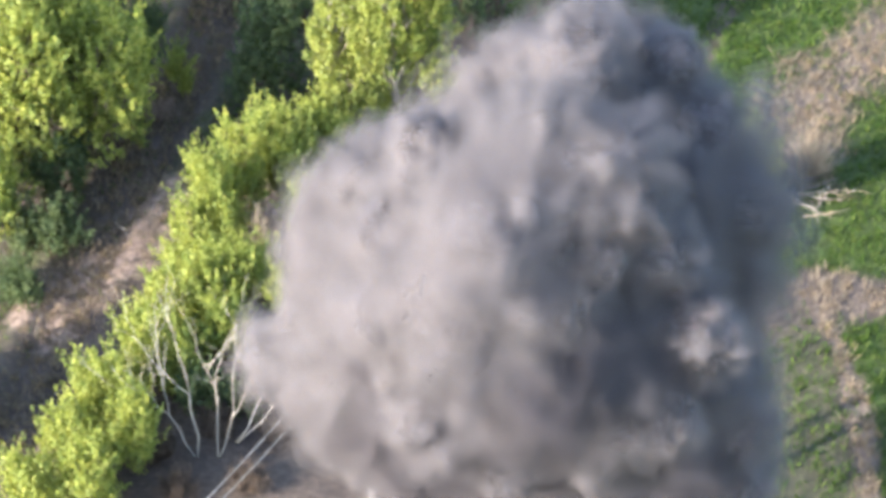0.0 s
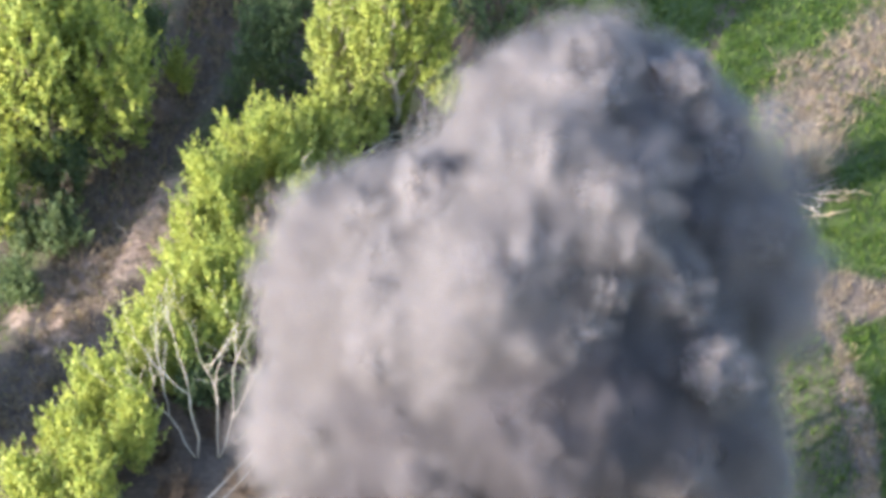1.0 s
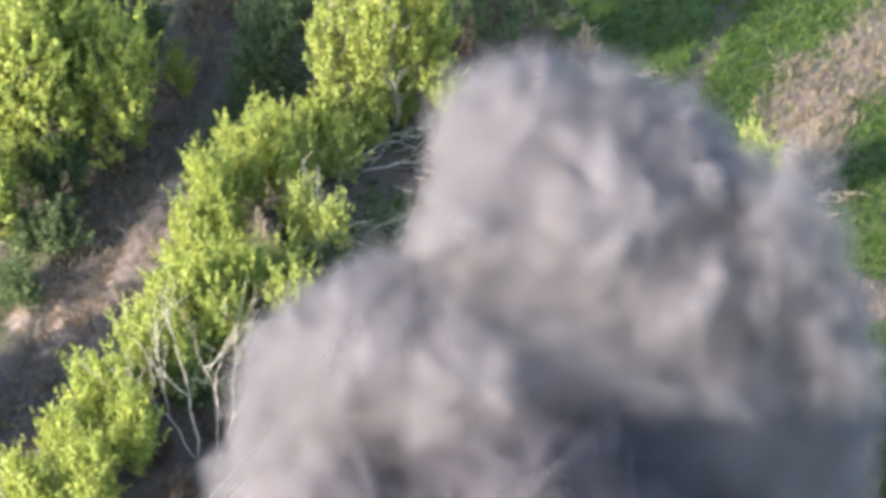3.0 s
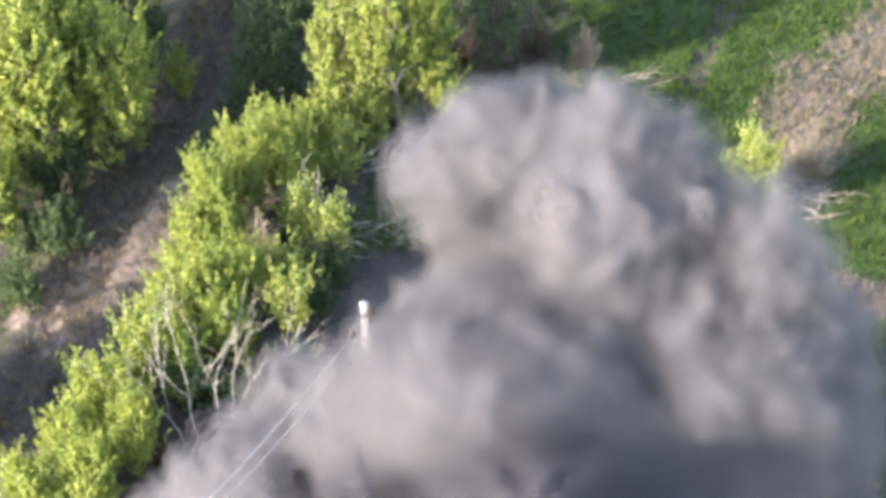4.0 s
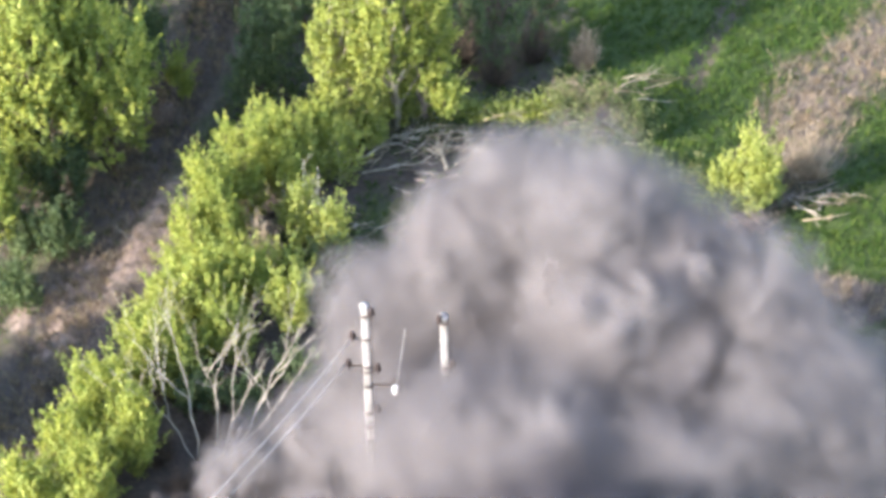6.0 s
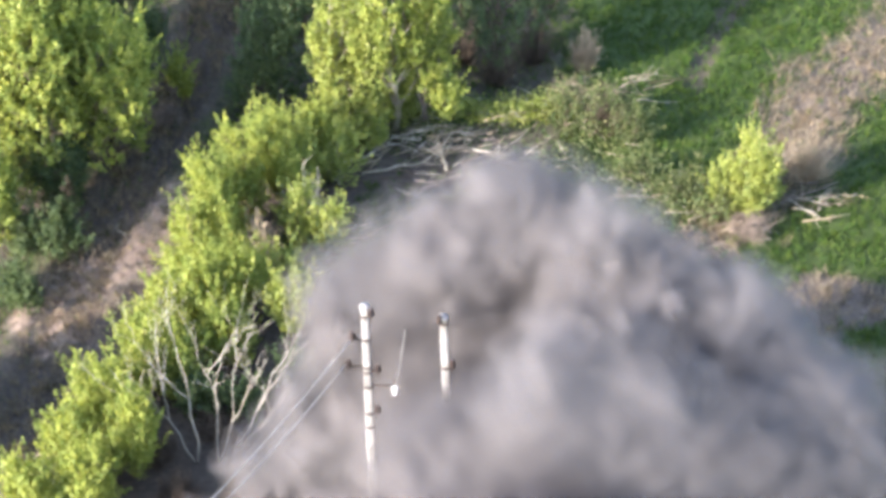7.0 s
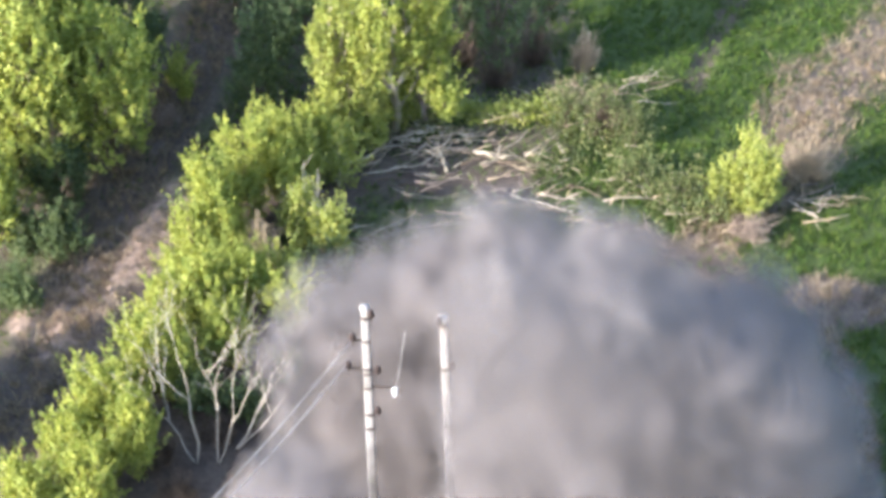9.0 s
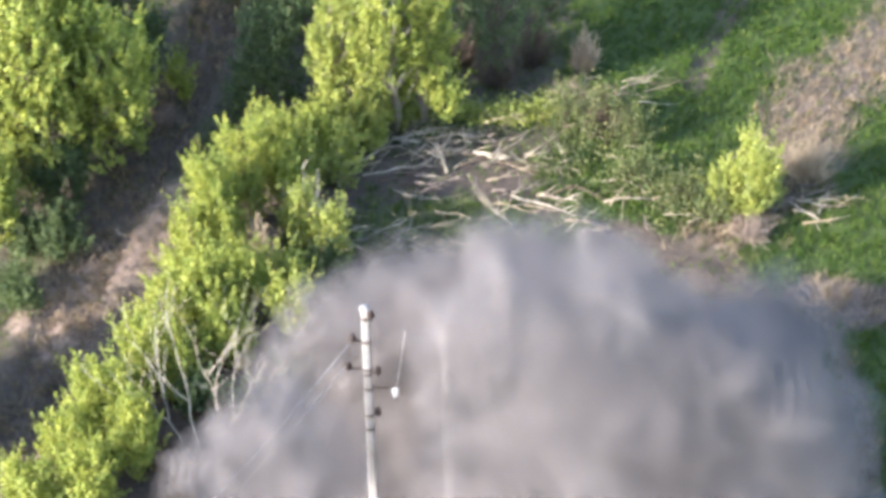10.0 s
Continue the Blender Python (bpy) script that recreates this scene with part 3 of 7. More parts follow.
def cable(name, pts, radius, mat, label):
    bm = bmesh.new()
    tube(bm, pts, [radius] * len(pts), 6)
    tagged(part(name, bm, mat, None, label), label, "cable")


POLE_A, POLE_A_TOP = (-1.63, -15.1, 0), (-1.745, -15.1, 11.0)
POLE_B, POLE_B_TOP = (0.31, -14.9, 0), (0.013, -14.9, 10.5)
utility_pole(POLE_A, POLE_A_TOP, 1, [(10.75, 0.14, True), (10.05, -0.3, True), (9.2, -0.42, True), (9.05, 0.24, True), (8.6, 0.62, False), (7.75, 0.2, True), (7.3, 0, True)])
utility_pole(POLE_B, POLE_B_TOP, 2, [(10.35, -0.1, True), (9.0, 0.16, True), (7.2, 0, True)])


def droop(a, b, sag, n=18):
    a, b = Vector(a), Vector(b)
    return [a.lerp(b, i / (n - 1)) - Vector((0, 0, sag * 4 * (i / (n - 1)) * (1 - i / (n - 1)))) for i in range(n)]


cable("cable", droop((-2.05, -15.15, 10.1), (-8.03, -22.15, 8.00), 0.5), 0.012, CABLE, "slack aluminium overhead cable")
cable("cable", droop((-2.15, -15.15, 9.4), (-7.78, -22.15, 8.00), 0.5), 0.012, CABLE, "slack aluminium overhead cable")
cable("cable", droop((-1.1, -15.15, 8.4), (-0.85, -15.1, 10.3), 0.02, 8), 0.010, CABLE, "short loose end of torn cable")


# ---- felled wood and litter ----


def log(a, b, r, seed, label="bleached broken trunk lying on the ground", category="log"):
    rng = random.Random(seed)
    a, b, r = Vector(a), Vector(b), r * 0.72
    ob = thing("fallen_log", a, label, category, "felled wood")
    bm = bmesh.new()
    pts = bent((0, 0, 0), b - a, rng, 0.05, 6)
    tube(bm, pts, [r, r * 0.95, r * 0.85, r * 0.75, r * 0.6, r * 0.4], 8)
    part("stem", bm, BARK_PALE, ob)
    for k in range(7):
        tw = bmesh.new()
        s = pts[2].lerp(pts[5], rng.random())
        e = s + (b - a).normalized() * rng.uniform(0.2, 0.7) + Vector((rng.gauss(0, 0.3), rng.gauss(0, 0.3), rng.uniform(0, 0.35)))
        tube(tw, bent(s, e, rng, 0.1, 3), [r * 0.35, r * 0.25, r * 0.1], 5)
        part("branch", tw, BARK_PALE, ob)
    return ob


log((-2.68, 3.81, 0.08), (-0.60, 4.30, 0.20), 0.075, 1)
log((-3.88, 3.68, 0.30), (-1.68, 5.16, 0.30), 0.06, 2)
log((-1.32, 6.29, 0.10), (1.03, 5.87, 0.15), 0.07, 3)
log((1.02, 5.11, 0.10), (1.90, 4.64, 0.15), 0.09, 4)
log((0.11, 3.94, 0.10), (-0.07, 4.58, 0.50), 0.08, 5)
log((2.23, 2.76, 0.08), (4.11, 1.80, 0.10), 0.06, 6)
log((3.15, 2.77, 0.12), (4.33, 2.50, 0.10), 0.06, 7)
log((2.70, 0.29, 0.10), (0.94, 2.02, 0.90), 0.05, 8, "bleached thin stem leaning out of the debris")
log((11.30, 2.53, 0.15), (12.63, 2.15, 0.10), 0.05, 9)
log((11.20, 2.44, 0.10), (12.06, 1.42, 0.10), 0.05, 10)
log((6.23, 8.77, 0.10), (7.57, 9.52, 0.10), 0.05, 11)
log((-1.51, 0.71, 0.10), (-0.25, 0.01, 0.10), 0.05, 12)
log((7.30, -5.79, 0.10), (7.41, -6.50, 0.10), 0.05, 13)
log((6.31, -5.79, 0.10), (6.74, -7.02, 0.10), 0.035, 14)
log((-10.45, 1.06, 0.05), (-9.87, 0.27, 0.05), 0.035, 15)
log((6.34, -10.09, 0.10), (6.64, -11.03, 0.20), 0.08, 16)
log((10.48, 7.17, 0.05), (12.28, 8.33, 0.05), 0.03, 17)


def leaf_heap(base, spread, height, seed, count, mat, label):
    nrng = np.random.RandomState(seed)
    ob = thing("cut_branches", base, label, "brushwood", "felled brushwood")
    q = nrng.normal(size=(count, 3)) * np.array([spread[0], spread[1], 0]) * 0.5
    q[:, 2] = np.abs(nrng.normal(size=count)) * height * np.exp(-(q[:, 0] / spread[0]) ** 2) + 0.03
    part("leaves", quads("leaves", leaf_corners(q, 0.1, nrng, 0.2)), mat, ob)
    rng = random.Random(seed)
    bm = bmesh.new()
    for k in range(26):
        c = Vector((rng.gauss(0, spread[0] * 0.4), rng.gauss(0, spread[1] * 0.4), rng.uniform(0.03, height)))
        e = c + Vector((rng.gauss(0, 0.5), rng.gauss(0, 0.4), rng.uniform(-0.05, 0.2)))
        tube(bm, bent(c, e, rng, 0.1, 3), [0.018, 0.014, 0.006], 4)
    tagged(part("tangle", bm, BARK_PALE, ob), kind="stuff")


leaf_heap((2.25, 7.07, 0.00), (1.3, 0.6), 0.35, 1, 1500, LEAF_PALE, "heap of fresh green cut branches")
leaf_heap((0.6, 7.2, 0.00), (1.5, 0.5), 0.35, 11, 1400, LEAF_PALE, "heap of fresh green cut branches")
leaf_heap((3.4, 7.4, 0.00), (1.1, 0.5), 0.35, 12, 1100, LEAF_PALE, "heap of fresh green cut branches")
leaf_heap((-1.2, 7.2, 0.00), (1.0, 0.5), 0.3, 13, 700, LEAF_PALE, "heap of fresh green cut branches")
leaf_heap((-0.46, 6.26, -0.00), (1.5, 0.6), 0.2, 2, 700, LEAF_CUT, "scattered wilting branches on bare earth")
leaf_heap((5.29, 6.26, 0.00), (1.2, 1.4), 0.35, 3, 1500, LEAF_CUT, "scattered wilting branches on the turf")
leaf_heap((6.22, 3.16, -0.00), (1.3, 1.0), 0.35, 4, 1500, LEAF_CUT, "scattered wilting branches on the turf")
leaf_heap((7.59, 1.98, 0.00), (1.1, 1.0), 0.35, 5, 1100, LEAF_CUT, "scattered wilting branches on the turf")
leaf_heap((3.87, 4.38, 0.00), (1.3, 0.9), 0.25, 6, 900, LEAF_CUT, "scattered wilting branches on bare earth")
leaf_heap((9.18, 3.16, 0.00), (0.9, 1.0), 0.3, 7, 900, LEAF_PALE, "heap of fresh green cut branches")
leaf_heap((-3.81, -0.01, 0.00), (0.9, 1.1), 0.5, 8, 700, LEAF_CUT, "scattered wilting branches on bare earth")
leaf_heap((-1.14, 0.27, 0.00), (1.3, 0.7), 0.25, 9, 500, LEAF_CUT, "scattered wilting branches on bare earth")



def brush_pile(base, spread, seed, count):
    """A tangle of torn branches, each a piece of its own."""
    rng = random.Random(seed)
    ob = thing("brush_pile", base, "tangle of torn pale and dark branches on bare earth", "brushwood", "felled brushwood")
    for k in range(count):
        c = Vector((rng.gauss(0, spread[0]), rng.gauss(0, spread[1]), rng.uniform(0.02, 0.25)))
        a = rng.gauss(0.15, 0.55)
        e = c + Vector((math.cos(a), math.sin(a), rng.uniform(-0.05, 0.25))) * rng.uniform(0.5, 1.7)
        bm = bmesh.new()
        r = rng.uniform(0.014, 0.036)
        pts = bent(c, e, rng, 0.07, 4)
        tube(bm, pts, [r, r * 0.85, r * 0.65, r * 0.3], 5)
        for j in range(2):
            q = pts[1].lerp(pts[3], rng.random())
            tube(bm, [q, q + Vector((rng.gauss(0.1, 0.25), rng.gauss(0, 0.25), rng.uniform(0, 0.2)))], [r * 0.45, r * 0.2], 4)
        part("branch", bm, rng.choice((BARK_PALE, BARK_STRAW, BARK_GREY, BARK)), ob)


for k, (spot, sp, n) in enumerate((((-1.79, 5.78, -0.00), (0.9, 0.5), 20), ((-0.08, 5.00, 0.00), (1.0, 0.6), 24), ((1.81, 5.00, -0.00), (0.9, 0.6), 18), ((3.06, 2.72, -0.00), (0.9, 0.6), 18),
                                  ((-1.55, 3.16, 0.00), (0.9, 0.6), 14), ((5.83, 8.57, 0.00), (0.8, 0.4), 14), ((-0.79, 0.55, 0.00), (1.0, 0.5), 16), ((11.63, 2.13, 0.00), (0.7, 0.4), 16),
                                  ((4.99, 1.12, 0.00), (1.0, 0.7), 14), ((9.14, 1.12, 0.00), (0.6, 0.4), 12), ((-4.02, 0.55, 0.00), (0.7, 0.6), 14))):
    brush_pile(spot, sp, 300 + k, n)

# ---- the smoke ----


def billow_size(d, seed, rough):
    """How far the lumpy skin of a billow lies from its middle, in the direction d."""
    q = d * 1.15 + Vector((seed * 7.3, seed * 3.1, 0))
    big = noise.noise(q)
    mid = 3.0 * abs(noise.noise(q * 2.2)) - 0.6
    small = 3.0 * abs(noise.noise(q * 4.7)) - 0.6
    return 0.84 * (1 + 0.26 * big + rough * (0.22 * mid + 0.05 * small))


def puff_mesh(name, seed, mat, rough, layers):
    """One billow: nested lumpy layers of dust, thick within and faint outside."""
    verts, faces, thick = [], [], []
    for size, opacity in layers:
        bm = bmesh.new()
        bmesh.ops.create_icosphere(bm, subdivisions=4, radius=1.0)
        start = len(verts)
        verts += [tuple(v.co.normalized() * size * billow_size(v.co.normalized(), seed + (1 - size) * 0.06, rough)) for v in bm.verts]
        thick += [opacity] * len(bm.verts)
        faces += [[start + v.index for v in f.verts] for f in bm.faces]
        bm.free()
    me = bpy.data.meshes.new(name)
    me.from_pydata(verts, [], faces)
    me.attributes.new("opacity", "FLOAT", "POINT").data.foreach_set("value", thick)
    me.polygons.foreach_set("use_smooth", [True] * len(faces))
    me.materials.append(mat)
    return me


DENSE = [puff_mesh("billow", s, SMOKE, 0.6, [(0.52, 1.0), (0.64, 0.6), (0.76, 0.45), (0.88, 0.32), (1.0, 0.22), (1.12, 0.14), (1.24, 0.08), (1.36, 0.04)]) for s in range(5)]
CRISP = [puff_mesh("billow", s + 5, SMOKE, 0.85, [(0.58, 1.0), (0.7, 0.6), (0.81, 0.42), (0.92, 0.3), (1.03, 0.2), (1.14, 0.12), (1.25, 0.06)]) for s in range(4)]
THIN = [puff_mesh("wisp", s + 9, DUST, 0.6, [(0.45, 0.35), (0.65, 0.3), (0.82, 0.26), (0.96, 0.2), (1.08, 0.12), (1.18, 0.07)]) for s in range(3)]
cloud = thing("smoke_cloud", (0, -15, 0), "billowing grey-brown blast smoke drifting over the poles", "smoke")
PUFFS = []
SOOTY_SHADED = [puff_mesh("billow", s + 12, SOOT_SHADE, 0.8, [(0.5, 1.0), (0.64, 0.55), (0.77, 0.4), (0.9, 0.28), (1.03, 0.17), (1.16, 0.09), (1.28, 0.04)]) for s in range(2)]
KNOBS = [puff_mesh("billow", s + 20, SMOKE, 0.75, [(0.7, 1.0), (0.79, 0.55), (0.88, 0.38), (0.97, 0.25), (1.06, 0.14), (1.16, 0.07)]) for s in range(4)]
KINDS = {"knob": KNOBS, "soot_shade": SOOTY_SHADED, "dense": DENSE, "crisp": CRISP, "thin": THIN}


def puff(kind, radius, places):
    """A billow of the cloud and its way: (seconds, x, y, z)."""
    i = len(PUFFS)
    rng = random.Random(500 + i)
    ob = part("smoke_wisp" if kind == "thin" else "smoke_billow", KINDS[kind][i % len(KINDS[kind])], None, cloud)
    stretch = rng.uniform(0.9, 1.12)
    radius *= 0.95 if kind == "dense" else 1.0
    ob.scale = (radius * stretch, radius, radius / stretch)
    a, b, c = (rng.uniform(0, 360) for k in range(3))
    da, dc = rng.uniform(-5, 5), rng.uniform(-5, 5)
    PUFFS.append((ob, [(t, pose(x, y + 15, z, a + da * t, b, c + dc * t)) for t, x, y, z in places]))


def billows():
    puff("dense", 0.91, [(0, 5.4, -17.4, 13.6), (1, 6.0, -17.4, 12.6), (2.5, 7.9, -17.4, 11.6), (4.2, 9.0, -15.3, 8.3), (5.5, 8.9, -15.3, 7.6), (7.5, 8.1, -15.3, 6.8), (9, 8.1, -15.3, 6.2), (10, 8.1, -15.3, 5.6)])
    puff("dense", 1.24, [(0, 5.0, -17.4, 12.7), (1, 5.6, -17.4, 11.7), (2.5, 7.4, -17.4, 10.2), (4.2, 8.5, -15.2, 6.7), (5.5, 8.6, -15.2, 6.0), (7.5, 7.9, -15.2, 5.3), (9, 7.9, -15.2, 4.7), (10, 7.9, -15.2, 4.1)])
    puff("dense", 1.50, [(0, 5.6, -16.6, 10.8), (1, 5.8, -16.6, 9.7), (2.5, 7.8, -16.6, 7.6), (4.2, 8.9, -14.7, 4.1), (5.5, 9.1, -14.7, 3.4), (7.5, 8.1, -14.7, 3.0), (9, 7.4, -14.7, 2.8), (10, 6.8, -14.7, 2.5)])
    puff("dense", 1.50, [(0, 5.8, -17.5, 10.4), (1, 6.0, -17.5, 9.5), (2.5, 7.3, -17.5, 7.4), (4.2, 7.5, -15.3, 4.0), (5.5, 7.1, -15.3, 3.9), (7.5, 6.0, -15.3, 3.7), (9, 5.7, -15.3, 3.3), (10, 5.3, -15.3, 3.1)])
    puff("dense", 0.98, [(0, 6.6, -16.8, 8.7), (1, 7.0, -16.8, 7.5), (2.5, 7.9, -16.8, 5.6), (4.2, 7.3, -14.9, 3.1), (5.5, 7.0, -14.9, 2.9), (7.5, 6.0, -14.9, 2.8), (9, 5.8, -14.9, 2.4), (10, 5.4, -14.9, 2.2)])
    puff("dense", 1.47, [(0, 6.1, -17.0, 7.2), (1, 6.1, -17.0, 6.3), (2.5, 5.6, -17.0, 6.0), (4.2, 5.2, -15.0, 3.5), (5.5, 5.1, -15.0, 3.5), (7.5, 4.4, -15.0, 3.4), (9, 4.4, -15.0, 2.8), (10, 4.1, -15.0, 2.7)])
    puff("dense", 0.96, [(0, 5.8, -17.2, 6.5), (1, 5.8, -17.2, 5.7), (2.5, 5.4, -17.2, 5.3), (4.2, 5.1, -15.1, 2.8), (5.5, 5.1, -15.1, 2.8), (7.5, 4.4, -15.1, 2.8), (9, 4.4, -15.1, 2.2), (10, 4.2, -15.1, 2.1)])
    puff("dense", 1.24, [(0, 4.4, -17.6, 7.6), (1, 4.5, -17.6, 6.7), (2.5, 4.3, -17.6, 6.3), (4.2, 4.1, -15.4, 3.6), (5.5, 4.2, -15.4, 3.6), (7.5, 3.4, -17.6, 6.0), (9, 3.8, -14.1, 1.5), (10, 3.7, -13.4, 0.6)])
    puff("dense", 1.32, [(0, 3.2, -17.7, 7.6), (1, 3.3, -17.7, 6.8), (2.5, 3.3, -17.7, 6.2), (4.2, 3.1, -17.7, 6.1), (5.5, 3.3, -17.7, 6.2), (7.5, 2.9, -17.7, 6.1), (9, 3.2, -14.2, 1.5), (10, 3.2, -13.5, 0.6)])
    puff("dense", 1.14, [(0, 2.4, -17.6, 7.5), (1, 2.5, -17.6, 6.6), (2.5, 2.6, -17.6, 5.9), (4.2, 2.5, -17.6, 5.9), (5.5, 2.8, -17.6, 5.9), (7.5, 2.5, -17.6, 5.9), (9, 2.8, -14.9, 2.0), (10, 2.8, -13.7, 0.5)])
    puff("dense", 1.16, [(0, 2.1, -17.2, 7.0), (1, 2.2, -17.2, 6.2), (2.5, 2.3, -17.2, 5.4), (4.2, 2.3, -17.2, 5.4), (5.5, 2.7, -17.2, 5.4), (7.5, 2.4, -17.2, 5.4), (9, 2.6, -14.6, 1.7), (10, 2.7, -13.7, 0.5)])
    puff("dense", 1.10, [(0, 1.3, -17.5, 6.9), (1, 1.5, -17.5, 6.0), (2.5, 1.6, -17.5, 5.1), (4.2, 1.8, -17.5, 5.2), (5.5, 2.2, -17.5, 5.3), (7.5, 2.0, -17.5, 5.3), (9, 2.1, -15.8, 2.5), (10, 2.3, -14.1, 0.5)])
    puff("dense", 1.29, [(0, 0.4, -16.9, 7.3), (1, 0.5, -16.9, 6.3), (2.5, 0.7, -16.9, 5.1), (4.2, 1.0, -16.9, 5.0), (5.5, 1.6, -16.9, 4.9), (7.5, 1.5, -16.9, 5.0), (9, 1.6, -14.6, 1.5), (10, 1.8, -13.9, 0.6)])
    puff("dense", 1.21, [(0, -0.1, -16.5, 6.9), (1, 0.0, -16.5, 5.8), (2.5, 0.2, -16.5, 4.6), (4.2, 0.6, -16.5, 4.4), (5.5, 1.2, -16.5, 4.3), (7.5, 1.2, -16.5, 4.3), (9, 1.3, -14.6, 1.4), (10, 1.5, -13.9, 0.5)])
    puff("dense", 1.44, [(0, -0.5, -17.5, 8.7), (1, -0.4, -17.5, 7.6), (2.5, -0.3, -17.5, 6.3), (4.2, 0.2, -17.5, 6.0), (5.5, 0.8, -17.5, 5.9), (7.5, 0.9, -17.5, 5.9), (9, 1.0, -14.0, 1.3), (10, 1.3, -13.6, 0.6)])
    puff("dense", 1.55, [(0, -1.3, -17.0, 9.1), (1, -1.5, -17.0, 7.6), (2.5, -1.5, -17.0, 6.1), (4.2, -1.0, -17.0, 5.5), (5.5, -0.1, -17.0, 5.4), (7.5, 0.2, -17.0, 5.4), (9, 0.2, -13.5, 0.9), (10, 0.6, -13.5, 0.7)])
    puff("dense", 1.44, [(0, -1.8, -17.4, 10.1), (1, -2.5, -17.4, 8.4), (2.5, -3.0, -17.4, 6.5), (4.2, -2.4, -17.4, 5.8), (5.5, -1.4, -17.4, 5.6), (7.5, -0.9, -17.4, 5.7), (9, -0.8, -13.4, 0.6), (10, -0.3, -13.5, 0.6)])
    puff("dense", 1.57, [(0, -2.1, -17.5, 11.0), (1, -2.8, -17.5, 9.4), (2.5, -2.9, -17.5, 8.1), (4.2, -3.8, -17.5, 6.2), (5.5, -2.8, -15.0, 3.1), (7.5, -2.0, -15.0, 3.2), (9, -1.6, -13.1, 0.7), (10, -1.0, -13.3, 0.7)])
    puff("dense", 1.13, [(0, -3.5, -16.9, 11.0), (1, -3.0, -16.9, 10.1), (2.5, -3.4, -16.9, 8.7), (4.2, -6.6, -12.6, 1.9), (5.5, -7.1, -12.5, 0.5), (7.5, -5.6, -12.6, 0.5), (9, -4.5, -12.8, 0.5), (10, -3.5, -13.0, 0.5)])
    puff("dense", 0.95, [(0, -2.6, -17.7, 12.7), (1, -2.4, -17.7, 11.8), (2.5, -3.2, -17.7, 10.4), (4.2, -5.1, -12.2, 3.3), (5.5, -5.8, -12.0, 2.0), (7.5, -4.2, -12.0, 1.6), (9, -3.8, -12.0, 1.0), (10, -3.9, -12.1, 0.4)])
    puff("dense", 1.34, [(0, -2.1, -16.9, 12.9), (1, -2.6, -16.9, 12.0), (2.5, -3.3, -16.9, 10.8), (4.2, -3.4, -12.0, 4.8), (5.5, -3.0, -12.0, 4.0), (7.5, -3.3, -12.0, 3.1), (9, -2.8, -12.0, 2.5), (10, -3.2, -12.0, 1.9)])
    puff("dense", 1.02, [(0, -2.4, -17.4, 14.1), (1, -3.0, -17.4, 13.4), (2.5, -3.6, -17.4, 12.4), (4.2, -0.9, -15.1, 8.5), (5.5, -1.9, -12.0, 5.0), (7.5, -3.1, -12.0, 4.3), (9, -2.8, -12.0, 3.7), (10, -3.1, -12.0, 3.1)])
    puff("dense", 1.51, [(0, -1.8, -17.3, 14.9), (1, -2.2, -17.3, 14.2), (2.5, -1.9, -17.3, 13.1), (4.2, 0.2, -15.9, 9.6), (5.5, -0.7, -12.0, 5.7), (7.5, -1.9, -12.0, 5.4), (9, -2.0, -12.0, 4.8), (10, -2.2, -12.0, 4.3)])
    puff("dense", 1.44, [(0, -1.6, -17.2, 15.2), (1, -2.0, -17.2, 14.6), (2.5, -1.2, -17.2, 13.1), (4.2, 0.4, -15.5, 9.4), (5.5, -0.8, -12.0, 6.4), (7.5, -1.7, -12.0, 6.0), (9, -2.2, -12.0, 5.7), (10, -2.0, -12.0, 5.0)])
    puff("dense", 1.30, [(0, -1.3, -17.2, 15.9), (1, -1.2, -17.2, 15.0), (2.5, -0.6, -17.2, 13.5), (4.2, 0.1, -14.0, 8.8), (5.5, -1.0, -12.0, 7.7), (7.5, -2.1, -12.0, 7.7), (9, -2.0, -12.0, 7.1), (10, -1.8, -12.0, 6.2)])
    puff("dense", 1.05, [(0, -0.9, -16.7, 16.0), (1, -0.8, -16.7, 15.2), (2.5, -0.2, -16.7, 13.5), (4.2, -0.1, -12.1, 8.1), (5.5, -0.8, -12.0, 8.7), (7.5, -1.3, -12.0, 8.3), (9, -1.3, -12.0, 7.7), (10, -1.4, -12.0, 7.3)])
    puff("dense", 0.96, [(0, -0.3, -16.8, 16.2), (1, -0.1, -16.8, 15.3), (2.5, 0.4, -16.8, 13.5), (4.2, 0.5, -12.0, 8.3), (5.5, 0.1, -12.0, 8.9), (7.5, -0.8, -12.0, 9.4), (9, -0.5, -12.0, 8.3), (10, -0.5, -12.0, 7.7)])
    puff("dense", 1.40, [(0, 0.3, -17.0, 16.4), (1, 0.5, -17.0, 15.4), (2.5, 1.0, -17.0, 13.5), (4.2, 1.0, -12.0, 8.3), (5.5, 0.3, -12.0, 10.1), (7.5, -0.0, -12.0, 9.7), (9, 0.1, -12.0, 8.7), (10, 0.2, -12.0, 7.9)])
    puff("dense", 1.36, [(0, 1.5, -17.5, 16.8), (1, 1.4, -17.5, 15.9), (2.5, 1.1, -17.5, 14.7), (4.2, 0.3, -12.0, 12.3), (5.5, 0.8, -12.0, 11.1), (7.5, 0.7, -12.0, 9.9), (9, 0.8, -12.0, 8.9), (10, 0.9, -12.0, 8.0)])
    puff("dense", 1.54, [(0, 1.9, -16.9, 17.4), (1, 1.7, -16.9, 17.1), (2.5, 1.2, -16.9, 16.7), (4.2, 1.3, -12.0, 12.4), (5.5, 1.8, -12.0, 11.3), (7.5, 1.6, -12.0, 9.8), (9, 1.7, -12.0, 8.7), (10, 1.8, -12.0, 7.8)])
